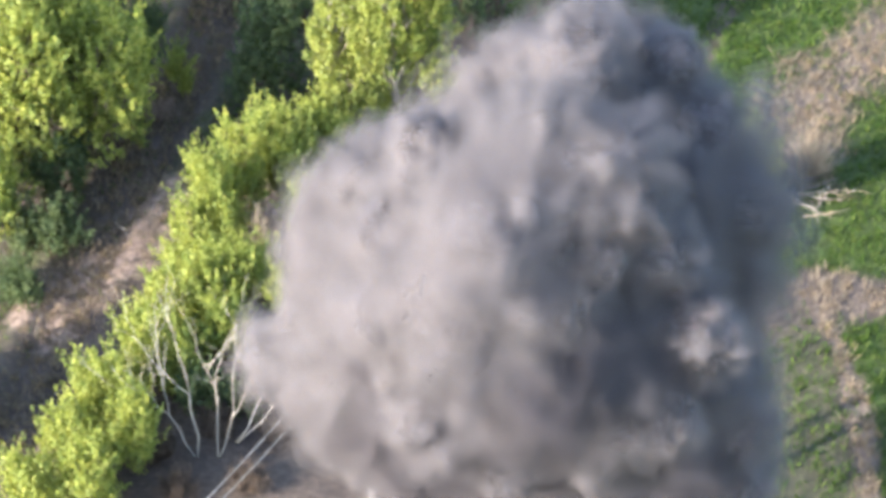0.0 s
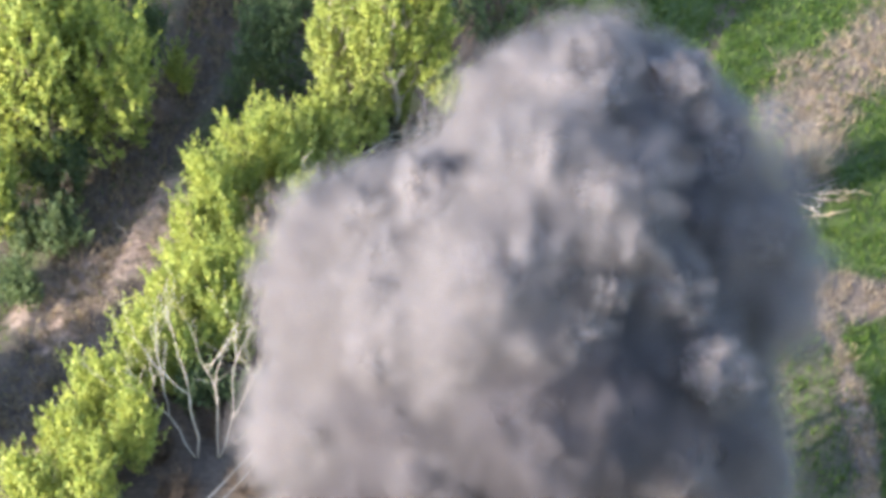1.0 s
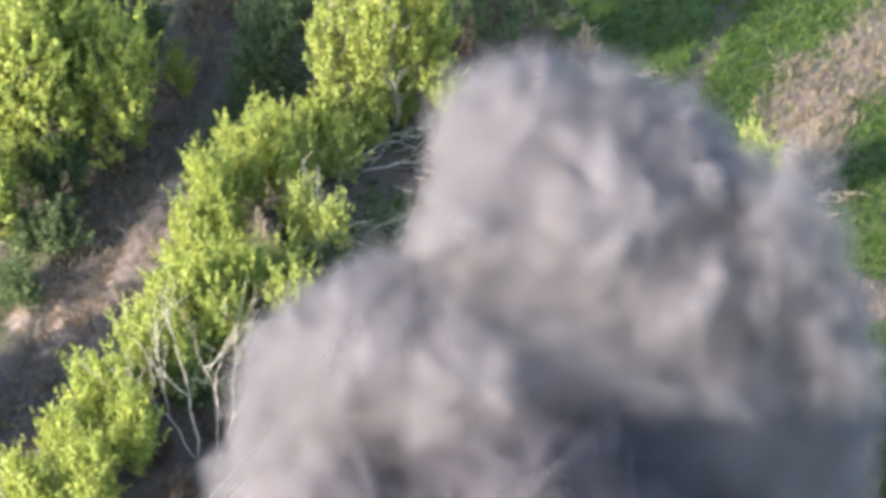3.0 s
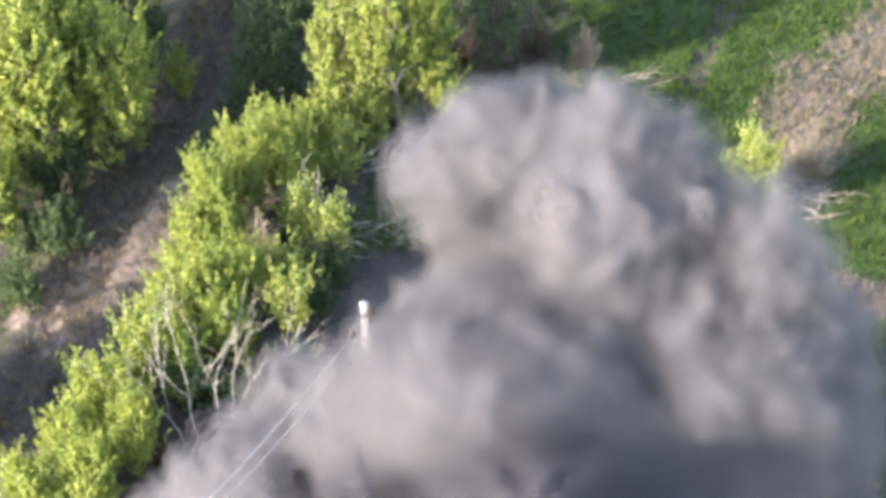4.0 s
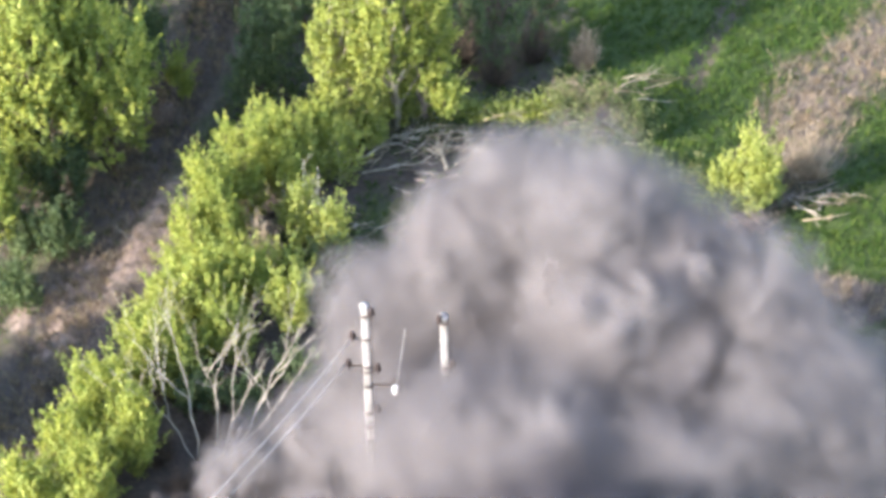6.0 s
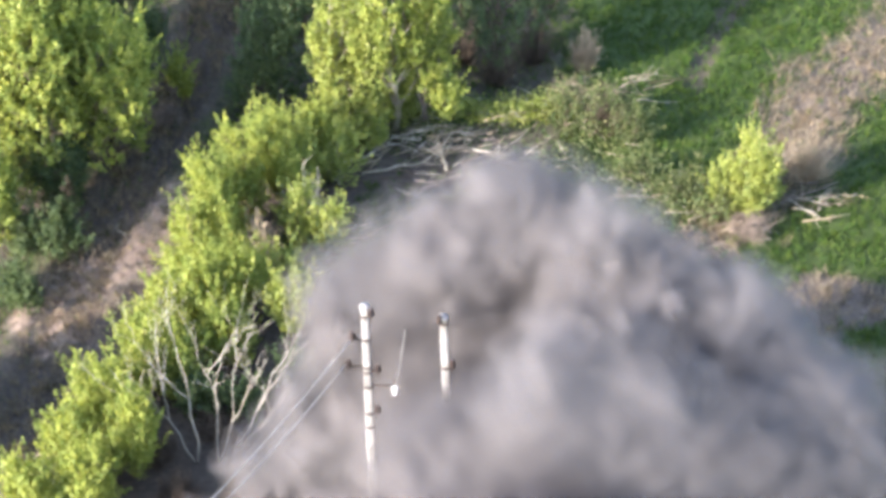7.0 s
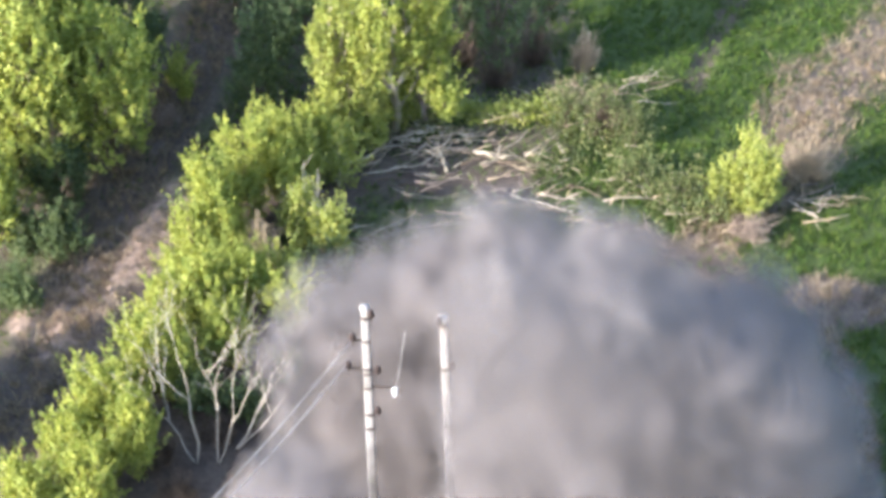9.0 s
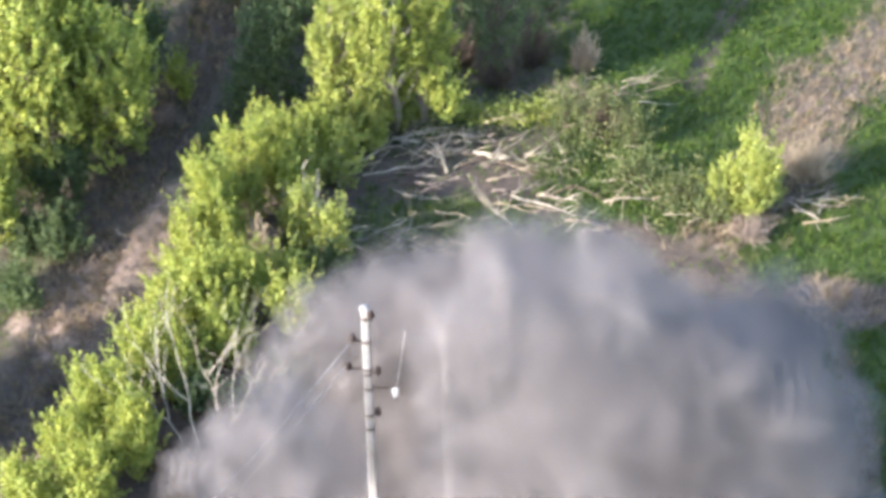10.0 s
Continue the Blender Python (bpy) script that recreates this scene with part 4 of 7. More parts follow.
    puff("dense", 1.55, [(0, 2.3, -17.0, 18.0), (1, 2.2, -17.0, 17.9), (2.5, 1.8, -17.0, 17.5), (4.2, 2.2, -12.0, 12.8), (5.5, 2.6, -12.0, 11.6), (7.5, 2.4, -12.0, 9.9), (9, 2.4, -12.0, 8.7), (10, 2.4, -12.0, 7.7)])
    puff("dense", 1.35, [(0, 2.2, -17.2, 18.7), (1, 2.4, -17.2, 18.4), (2.5, 2.6, -17.2, 17.6), (4.2, 3.1, -12.0, 12.9), (5.5, 3.4, -12.0, 11.8), (7.5, 3.1, -12.0, 9.4), (9, 3.1, -12.0, 8.5), (10, 3.1, -12.0, 8.1)])
    puff("dense", 1.55, [(0, 3.2, -16.5, 18.1), (1, 3.4, -16.5, 17.6), (2.5, 3.6, -16.5, 16.7), (4.2, 3.8, -14.7, 14.3), (5.5, 4.1, -14.7, 13.0), (7.5, 3.5, -14.7, 10.9), (9, 3.5, -14.7, 10.4), (10, 3.7, -12.0, 6.7)])
    puff("dense", 1.16, [(0, 3.8, -16.7, 18.5), (1, 4.1, -16.7, 17.9), (2.5, 4.3, -16.7, 17.1), (4.2, 4.5, -14.8, 14.4), (5.5, 4.7, -14.8, 13.1), (7.5, 4.0, -14.8, 11.0), (9, 4.0, -14.8, 10.5), (10, 3.9, -14.8, 9.5)])
    puff("dense", 1.07, [(0, 4.3, -17.7, 18.3), (1, 4.7, -17.7, 17.9), (2.5, 4.9, -17.7, 17.0), (4.2, 5.2, -15.4, 13.9), (5.5, 5.4, -15.4, 12.9), (7.5, 4.6, -15.4, 11.0), (9, 4.5, -15.4, 10.4), (10, 4.4, -15.4, 9.6)])
    puff("dense", 1.55, [(0, 4.5, -16.8, 16.6), (1, 5.0, -16.8, 16.2), (2.5, 5.4, -16.8, 15.5), (4.2, 5.6, -14.9, 12.5), (5.5, 5.9, -14.9, 11.7), (7.5, 4.9, -14.9, 9.8), (9, 4.8, -14.9, 9.2), (10, 4.7, -14.9, 8.4)])
    puff("dense", 1.27, [(0, 5.0, -16.7, 15.8), (1, 5.2, -16.7, 15.0), (2.5, 6.1, -16.7, 14.6), (4.2, 6.4, -14.8, 11.8), (5.5, 6.6, -14.8, 10.9), (7.5, 5.9, -14.8, 9.7), (9, 6.4, -14.8, 9.6), (10, 6.6, -14.8, 9.2)])
    puff("dense", 1.55, [(0, 5.0, -17.5, 15.9), (1, 5.2, -17.5, 15.1), (2.5, 6.2, -17.5, 14.6), (4.2, 6.7, -15.3, 11.6), (5.5, 6.8, -15.3, 10.7), (7.5, 6.4, -15.3, 9.8), (9, 6.6, -15.3, 9.5), (10, 6.8, -15.3, 9.0)])
    puff("dense", 0.93, [(0, 6.0, -17.4, 15.3), (1, 6.4, -17.4, 14.5), (2.5, 7.0, -17.4, 13.7), (4.2, 7.9, -15.2, 10.8), (5.5, 7.7, -15.2, 9.8), (7.5, 7.4, -15.2, 9.0), (9, 7.4, -15.2, 8.5), (10, 7.5, -15.2, 7.9)])
    puff("dense", 0.94, [(0, 5.3, -17.5, 14.2), (1, 6.3, -17.5, 13.4), (2.5, 7.4, -17.5, 12.5), (4.2, 8.4, -15.3, 9.3), (5.5, 8.3, -15.3, 8.5), (7.5, 7.7, -15.3, 7.7), (9, 7.8, -15.3, 7.1), (10, 7.7, -15.3, 6.6)])
    puff("dense", 2.19, [(0, 3.8, -17.5, 13.3), (1, 4.3, -17.5, 12.3), (2.5, 6.0, -17.5, 11.1), (4.2, 7.0, -15.3, 7.7), (5.5, 7.1, -15.3, 7.0), (7.5, 6.4, -15.3, 6.2), (9, 6.5, -15.3, 5.7), (10, 6.5, -15.3, 5.1)])
    puff("dense", 2.29, [(0, 3.9, -17.8, 12.9), (1, 4.2, -17.8, 11.8), (2.5, 5.8, -17.8, 10.1), (4.2, 6.8, -15.5, 6.3), (5.5, 7.0, -15.5, 5.6), (7.5, 6.7, -15.5, 4.9), (9, 6.4, -15.5, 4.4), (10, 5.9, -15.5, 4.1)])
    puff("dense", 2.24, [(0, 4.7, -17.5, 10.8), (1, 5.0, -17.5, 9.7), (2.5, 5.6, -17.5, 8.1), (4.2, 5.2, -15.3, 5.2), (5.5, 5.1, -15.3, 4.9), (7.5, 4.4, -15.3, 4.6), (9, 4.2, -15.3, 4.2), (10, 3.9, -15.3, 3.9)])
    puff("dense", 1.82, [(0, 4.5, -18.5, 10.1), (1, 4.6, -18.5, 9.2), (2.5, 4.3, -18.5, 8.7), (4.2, 4.1, -15.9, 5.5), (5.5, 4.2, -15.9, 5.3), (7.5, 3.6, -15.9, 5.1), (9, 3.6, -15.9, 4.5), (10, 3.7, -12.8, 0.8)])
    puff("dense", 1.77, [(0, 3.4, -18.5, 10.4), (1, 3.5, -18.5, 9.6), (2.5, 3.4, -18.5, 8.9), (4.2, 3.1, -18.5, 8.5), (5.5, 3.6, -15.9, 5.5), (7.5, 2.9, -18.5, 8.1), (9, 3.5, -12.4, 0.8), (10, 3.3, -12.6, 0.8)])
    puff("dense", 2.27, [(0, 2.6, -18.4, 10.6), (1, 2.7, -18.4, 9.7), (2.5, 2.8, -18.4, 9.0), (4.2, 2.6, -18.4, 8.7), (5.5, 2.8, -18.4, 8.6), (7.5, 2.5, -17.6, 7.6), (9, 3.0, -12.2, 1.0), (10, 2.9, -12.4, 1.0)])
    puff("dense", 1.73, [(0, 1.6, -18.6, 10.4), (1, 1.7, -18.6, 9.5), (2.5, 1.9, -18.6, 8.7), (4.2, 1.9, -18.6, 8.4), (5.5, 2.3, -18.6, 8.3), (7.5, 2.1, -18.6, 8.1), (9, 2.5, -12.8, 0.8), (10, 2.6, -12.9, 0.8)])
    puff("dense", 2.15, [(0, 1.2, -17.8, 10.3), (1, 1.4, -17.8, 9.3), (2.5, 1.5, -17.8, 8.3), (4.2, 1.7, -17.8, 7.9), (5.5, 2.1, -17.8, 7.7), (7.5, 2.0, -17.8, 7.5), (9, 2.3, -12.6, 1.0), (10, 2.4, -12.8, 1.0)])
    puff("dense", 1.77, [(0, 0.2, -18.3, 10.6), (1, 0.4, -18.3, 9.6), (2.5, 0.5, -18.3, 8.4), (4.2, 0.8, -18.3, 7.9), (5.5, 1.4, -18.3, 7.7), (7.5, 1.4, -18.3, 7.6), (9, 1.6, -12.9, 0.8), (10, 1.8, -13.1, 0.8)])
    puff("dense", 1.81, [(0, -0.2, -18.0, 10.8), (1, -0.1, -18.0, 9.7), (2.5, -0.1, -18.0, 8.4), (4.2, 0.3, -18.0, 7.8), (5.5, 0.9, -18.0, 7.5), (7.5, 1.0, -18.0, 7.3), (9, 1.2, -12.7, 0.8), (10, 1.4, -12.9, 0.8)])
    puff("dense", 2.00, [(0, -0.6, -18.0, 11.5), (1, -1.0, -18.0, 9.9), (2.5, -1.2, -18.0, 8.4), (4.2, -0.7, -18.0, 7.6), (5.5, 0.0, -18.0, 7.3), (7.5, 0.3, -18.0, 7.2), (9, 0.5, -12.8, 0.9), (10, 0.8, -13.0, 0.9)])
    puff("dense", 2.02, [(0, -1.5, -17.9, 12.2), (1, -2.2, -17.9, 10.9), (2.5, -1.8, -17.9, 9.9), (4.2, -4.4, -15.6, 5.0), (5.5, -3.5, -12.2, 0.9), (7.5, -2.4, -12.6, 1.2), (9, -1.8, -12.6, 0.9), (10, -1.1, -12.9, 0.9)])
    puff("dense", 1.85, [(0, -0.8, -17.8, 13.5), (1, -1.0, -17.8, 12.5), (2.5, -1.6, -17.8, 11.3), (4.2, -2.0, -14.6, 6.9), (5.5, -2.2, -12.0, 3.5), (7.5, -1.8, -12.0, 2.7), (9, -1.5, -12.0, 2.1), (10, -1.8, -12.0, 1.5)])
    puff("dense", 1.76, [(0, -1.0, -18.4, 14.8), (1, -1.4, -18.4, 14.0), (2.5, -1.9, -18.4, 13.1), (4.2, 0.3, -17.7, 10.8), (5.5, -0.3, -14.1, 6.8), (7.5, -1.4, -12.0, 4.1), (9, -1.3, -12.0, 3.5), (10, -1.6, -12.0, 2.9)])
    puff("dense", 1.70, [(0, -0.9, -17.8, 15.0), (1, -1.2, -17.8, 14.4), (2.5, -0.9, -17.8, 13.1), (4.2, 0.7, -16.5, 10.0), (5.5, 0.0, -13.6, 7.0), (7.5, -0.9, -12.0, 5.1), (9, -1.2, -12.0, 4.6), (10, -1.3, -12.0, 4.1)])
    puff("dense", 1.76, [(0, -0.2, -18.0, 15.8), (1, -0.1, -18.0, 15.0), (2.5, 0.4, -18.0, 13.6), (4.2, 0.8, -15.0, 9.2), (5.5, 0.1, -12.0, 6.9), (7.5, -0.6, -12.0, 6.6), (9, -0.6, -12.0, 6.0), (10, -0.5, -12.0, 5.3)])
    puff("dense", 1.73, [(0, 0.2, -18.2, 16.1), (1, 0.4, -18.2, 15.3), (2.5, 0.8, -18.2, 13.8), (4.2, 1.0, -14.2, 8.9), (5.5, 0.6, -12.0, 7.3), (7.5, -0.1, -12.0, 7.2), (9, 0.1, -12.0, 6.4), (10, -0.0, -12.0, 6.0)])
    puff("dense", 1.64, [(0, 0.7, -17.9, 16.1), (1, 0.8, -17.9, 15.2), (2.5, 1.3, -17.9, 13.5), (4.2, 1.3, -13.3, 8.5), (5.5, 0.9, -12.0, 8.6), (7.5, 0.6, -12.0, 8.2), (9, 0.7, -12.0, 7.3), (10, 0.8, -12.0, 6.6)])
    puff("dense", 1.62, [(0, 1.7, -18.6, 17.0), (1, 1.5, -18.6, 16.5), (2.5, 1.1, -18.6, 16.1), (4.2, 1.1, -12.0, 10.8), (5.5, 1.6, -12.0, 9.8), (7.5, 1.5, -12.0, 8.5), (9, 1.5, -12.0, 7.7), (10, 1.6, -12.0, 6.8)])
    puff("dense", 2.26, [(0, 1.7, -17.8, 17.2), (1, 1.9, -17.8, 16.9), (2.5, 2.0, -17.8, 16.3), (4.2, 2.4, -12.0, 10.7), (5.5, 2.9, -12.0, 9.7), (7.5, 2.6, -12.0, 7.9), (9, 2.6, -12.0, 6.9), (10, 2.6, -12.0, 6.1)])
    puff("dense", 1.81, [(0, 2.5, -18.0, 18.0), (1, 2.7, -18.0, 17.4), (2.5, 2.9, -18.0, 16.6), (4.2, 3.2, -15.6, 13.7), (5.5, 3.5, -15.6, 12.6), (7.5, 3.4, -12.0, 7.5), (9, 3.4, -12.0, 6.9), (10, 3.4, -12.0, 6.1)])
    puff("dense", 1.78, [(0, 3.0, -18.2, 17.9), (1, 3.2, -18.2, 17.3), (2.5, 3.4, -18.2, 16.4), (4.2, 3.7, -15.7, 13.2), (5.5, 4.0, -15.7, 12.1), (7.5, 3.4, -15.7, 10.3), (9, 3.4, -15.7, 9.8), (10, 3.7, -12.0, 5.3)])
    puff("dense", 1.84, [(0, 3.5, -17.8, 16.8), (1, 3.9, -17.8, 16.4), (2.5, 4.2, -17.8, 15.5), (4.2, 4.4, -15.5, 12.3), (5.5, 4.7, -15.5, 11.4), (7.5, 3.9, -15.5, 9.7), (9, 3.9, -15.5, 9.1), (10, 3.9, -15.5, 8.4)])
    puff("dense", 1.98, [(0, 3.7, -18.4, 16.0), (1, 3.8, -18.4, 15.1), (2.5, 4.7, -18.4, 14.7), (4.2, 5.1, -15.9, 11.3), (5.5, 5.3, -15.9, 10.4), (7.5, 4.9, -15.9, 9.5), (9, 5.3, -15.9, 9.3), (10, 5.4, -15.9, 8.8)])
    puff("dense", 2.15, [(0, 4.2, -17.7, 15.0), (1, 4.5, -17.7, 14.1), (2.5, 5.1, -17.7, 13.3), (4.2, 5.9, -15.4, 10.2), (5.5, 5.9, -15.4, 9.3), (7.5, 5.6, -15.4, 8.5), (9, 5.7, -15.4, 8.0), (10, 5.8, -15.4, 7.5)])
    puff("dense", 1.72, [(0, 3.9, -18.0, 14.1), (1, 4.5, -18.0, 13.3), (2.5, 6.0, -18.0, 12.3), (4.2, 6.8, -15.6, 8.8), (5.5, 6.9, -15.6, 8.1), (7.5, 6.3, -15.6, 7.3), (9, 6.4, -15.6, 6.7), (10, 6.4, -15.6, 6.2)])
    puff("dense", 2.18, [(0, 2.9, -17.5, 13.4), (1, 3.3, -17.5, 12.4), (2.5, 4.4, -17.5, 11.2), (4.2, 5.1, -15.3, 7.7), (5.5, 5.4, -15.3, 7.0), (7.5, 4.9, -15.3, 6.3), (9, 5.0, -15.3, 5.7), (10, 5.1, -15.3, 5.1)])
    puff("dense", 2.17, [(0, 3.4, -17.5, 12.5), (1, 3.5, -17.5, 11.5), (2.5, 4.5, -17.5, 9.8), (4.2, 5.2, -15.3, 6.1), (5.5, 5.2, -15.3, 5.7), (7.5, 4.5, -15.3, 5.2), (9, 4.3, -15.3, 4.7), (10, 4.1, -15.3, 4.3)])
    puff("dense", 2.37, [(0, 3.4, -18.0, 11.6), (1, 3.6, -18.0, 10.7), (2.5, 3.4, -18.0, 9.9), (4.2, 3.1, -18.0, 9.2), (5.5, 3.6, -15.6, 6.3), (7.5, 3.0, -16.3, 6.6), (9, 3.4, -12.0, 1.4), (10, 3.3, -12.1, 1.1)])
    puff("dense", 2.22, [(0, 2.2, -17.7, 11.4), (1, 2.3, -17.7, 10.5), (2.5, 2.4, -17.7, 9.6), (4.2, 2.4, -17.7, 8.9), (5.5, 2.7, -17.7, 8.6), (7.5, 2.5, -16.1, 6.4), (9, 2.9, -12.0, 1.4), (10, 2.8, -12.0, 1.0)])
    puff("dense", 2.68, [(0, 1.7, -17.2, 11.1), (1, 1.8, -17.2, 10.2), (2.5, 2.0, -17.2, 9.2), (4.2, 2.0, -17.2, 8.5), (5.5, 2.4, -17.2, 8.2), (7.5, 2.4, -14.8, 5.4), (9, 2.6, -12.0, 1.6), (10, 2.6, -12.0, 1.2)])
    puff("dense", 2.36, [(0, 1.3, -17.9, 11.8), (1, 1.4, -17.9, 10.9), (2.5, 1.6, -17.9, 9.7), (4.2, 1.7, -17.9, 9.1), (5.5, 2.1, -17.9, 8.6), (7.5, 2.1, -16.3, 6.5), (9, 2.4, -12.0, 1.2), (10, 2.4, -12.2, 1.1)])
    puff("dense", 2.16, [(0, 0.6, -17.7, 11.7), (1, 0.7, -17.7, 10.7), (2.5, 0.8, -17.7, 9.4), (4.2, 1.0, -17.7, 8.6), (5.5, 1.6, -17.7, 8.1), (7.5, 1.6, -16.8, 6.8), (9, 1.8, -12.0, 1.0), (10, 1.9, -12.3, 1.0)])
    puff("dense", 2.17, [(0, 0.2, -17.7, 12.6), (1, -0.1, -17.7, 11.3), (2.5, -0.1, -17.7, 10.1), (4.2, -0.5, -17.7, 8.6), (5.5, 0.2, -17.7, 8.1), (7.5, 0.5, -17.0, 7.0), (9, 0.7, -12.0, 1.1), (10, 1.0, -12.3, 1.0)])
    puff("dense", 2.27, [(0, 0.3, -17.0, 12.9), (1, 0.1, -17.0, 12.0), (2.5, -0.2, -17.0, 10.8), (4.2, -0.3, -16.5, 9.0), (5.5, -0.2, -15.1, 6.9), (7.5, -0.2, -13.5, 4.6), (9, 0.0, -12.0, 2.4), (10, -0.3, -12.0, 1.7)])
    puff("dense", 2.16, [(0, 0.3, -17.7, 14.4), (1, 0.2, -17.7, 13.7), (2.5, 0.5, -17.7, 12.5), (4.2, 1.5, -16.9, 10.0), (5.5, 1.2, -14.4, 7.3), (7.5, 0.6, -12.0, 4.4), (9, 0.4, -12.0, 3.9), (10, 0.3, -12.0, 3.3)])
    puff("dense", 2.42, [(0, 1.0, -17.7, 14.7), (1, 1.1, -17.7, 13.8), (2.5, 1.4, -17.7, 12.4), (4.2, 1.6, -15.6, 9.2), (5.5, 1.6, -12.4, 6.2), (7.5, 1.0, -12.0, 5.6), (9, 1.1, -12.0, 4.8), (10, 1.1, -12.0, 4.4)])
    puff("dense", 2.29, [(0, 1.2, -18.0, 15.1), (1, 1.3, -18.0, 14.1), (2.5, 1.6, -18.0, 12.6), (4.2, 1.7, -15.3, 9.2), (5.5, 1.7, -12.0, 6.7), (7.5, 1.3, -12.0, 6.3), (9, 1.4, -12.0, 5.5), (10, 1.4, -12.0, 4.8)])
    puff("dense", 2.10, [(0, 1.5, -17.4, 15.5), (1, 1.6, -17.4, 14.9), (2.5, 1.7, -17.4, 14.4), (4.2, 2.0, -12.0, 8.8), (5.5, 2.4, -12.0, 7.8), (7.5, 2.2, -12.0, 6.8), (9, 2.2, -12.0, 5.8), (10, 2.3, -12.0, 5.0)])
    puff("dense", 2.55, [(0, 2.4, -17.7, 15.8), (1, 2.6, -17.7, 15.1), (2.5, 2.8, -17.7, 14.1), (4.2, 3.4, -12.0, 7.9), (5.5, 3.7, -12.0, 6.8), (7.5, 3.2, -12.0, 5.2), (9, 3.2, -12.0, 4.7), (10, 3.2, -12.0, 3.7)])
    puff("dense", 2.11, [(0, 2.9, -17.9, 15.4), (1, 3.2, -17.9, 14.8), (2.5, 3.6, -17.9, 14.0), (4.2, 3.8, -15.6, 10.6), (5.5, 4.2, -15.6, 9.9), (7.5, 3.6, -15.6, 8.6), (9, 3.6, -15.6, 8.0), (10, 3.5, -15.6, 7.4)])
    puff("dense", 2.56, [(0, 3.2, -17.9, 14.4), (1, 3.4, -17.9, 13.6), (2.5, 3.9, -17.9, 12.6), (4.2, 4.5, -15.5, 9.4), (5.5, 4.6, -15.5, 8.5), (7.5, 4.4, -15.5, 7.8), (9, 4.5, -15.5, 7.3), (10, 4.6, -15.5, 6.7)])
    puff("dense", 2.64, [(0, 2.1, -18.0, 14.0), (1, 2.4, -18.0, 13.1), (2.5, 2.9, -18.0, 12.0), (4.2, 3.2, -17.1, 10.0), (5.5, 3.6, -15.6, 7.8), (7.5, 3.5, -13.6, 4.9), (9, 3.7, -12.0, 2.7), (10, 3.8, -12.0, 2.1)])
    puff("dense", 2.50, [(0, 2.5, -17.6, 12.7), (1, 2.6, -17.6, 11.7), (2.5, 2.7, -17.6, 10.7), (4.2, 2.6, -17.6, 9.6), (5.5, 2.9, -16.9, 8.3), (7.5, 2.8, -14.7, 5.5), (9, 3.0, -12.0, 2.0), (10, 3.0, -12.0, 1.5)])
    puff("dense", 2.78, [(0, 1.8, -17.5, 12.6), (1, 2.0, -17.5, 11.6), (2.5, 2.1, -17.5, 10.6), (4.2, 2.1, -17.5, 9.6), (5.5, 2.6, -16.2, 7.8), (7.5, 2.5, -14.1, 5.0), (9, 2.7, -12.0, 2.2), (10, 2.7, -12.0, 1.7)])
    puff("dense", 2.65, [(0, 1.1, -18.2, 13.6), (1, 1.1, -18.2, 12.6), (2.5, 1.1, -18.2, 11.3), (4.2, 1.2, -18.2, 10.2), (5.5, 1.7, -17.5, 8.9), (7.5, 1.8, -15.1, 5.8), (9, 2.0, -12.0, 2.0), (10, 2.1, -12.0, 1.4)])
    puff("dense", 2.70, [(0, 1.1, -17.6, 13.6), (1, 1.1, -17.6, 12.7), (2.5, 1.1, -17.6, 11.6), (4.2, 1.7, -16.9, 9.7), (5.5, 1.9, -15.3, 7.5), (7.5, 1.5, -13.4, 4.8), (9, 1.7, -12.0, 2.7), (10, 1.6, -12.0, 2.1)])
    puff("dense", 2.53, [(0, 1.4, -17.8, 14.1), (1, 1.5, -17.8, 13.2), (2.5, 1.8, -17.8, 12.0), (4.2, 1.9, -16.6, 9.7), (5.5, 2.2, -14.4, 7.1), (7.5, 1.9, -12.0, 4.2), (9, 2.0, -12.0, 3.5), (10, 2.0, -12.0, 3.0)])
    puff("dense", 2.68, [(0, 1.6, -18.2, 14.9), (1, 1.8, -18.2, 14.1), (2.5, 1.9, -18.2, 13.2), (4.2, 2.2, -14.4, 8.6), (5.5, 2.7, -12.9, 6.3), (7.5, 2.5, -12.0, 4.4), (9, 2.6, -12.0, 3.7), (10, 2.6, -12.0, 3.0)])
    puff("dense", 2.98, [(0, 2.1, -17.4, 14.1), (1, 2.3, -17.4, 13.3), (2.5, 2.4, -17.4, 12.3), (4.2, 2.7, -14.6, 8.4), (5.5, 3.2, -13.3, 6.3), (7.5, 2.9, -12.2, 4.0), (9, 2.9, -12.0, 3.2), (10, 2.9, -12.0, 2.5)])
    puff("crisp", 1.18, [(0, 4.8, -19.1, 14.3), (1, 5.3, -18.5, 12.7), (2.5, 7.3, -17.6, 10.5), (4.2, 8.4, -15.0, 6.6), (5.5, 8.4, -15.0, 5.9), (7.5, 7.6, -15.0, 5.3), (9, 7.5, -15.0, 4.7), (10, 7.5, -15.0, 4.1)])
    puff("crisp", 1.13, [(0, 5.1, -17.9, 12.6), (1, 5.6, -17.3, 11.0), (2.5, 7.6, -16.4, 8.3), (4.2, 8.6, -14.3, 4.7), (5.5, 8.6, -14.3, 4.1), (7.5, 8.0, -14.3, 3.4), (9, 8.0, -14.3, 2.9), (10, 7.4, -14.3, 2.5)])
    puff("crisp", 0.75, [(0, 6.3, -18.5, 10.4), (1, 6.7, -17.9, 8.7), (2.5, 7.9, -17.0, 5.9), (4.2, 7.4, -14.7, 2.9), (5.5, 7.0, -14.7, 2.8), (7.5, 6.0, -14.7, 2.7), (9, 5.8, -14.7, 2.3), (10, 5.3, -14.7, 2.1)])
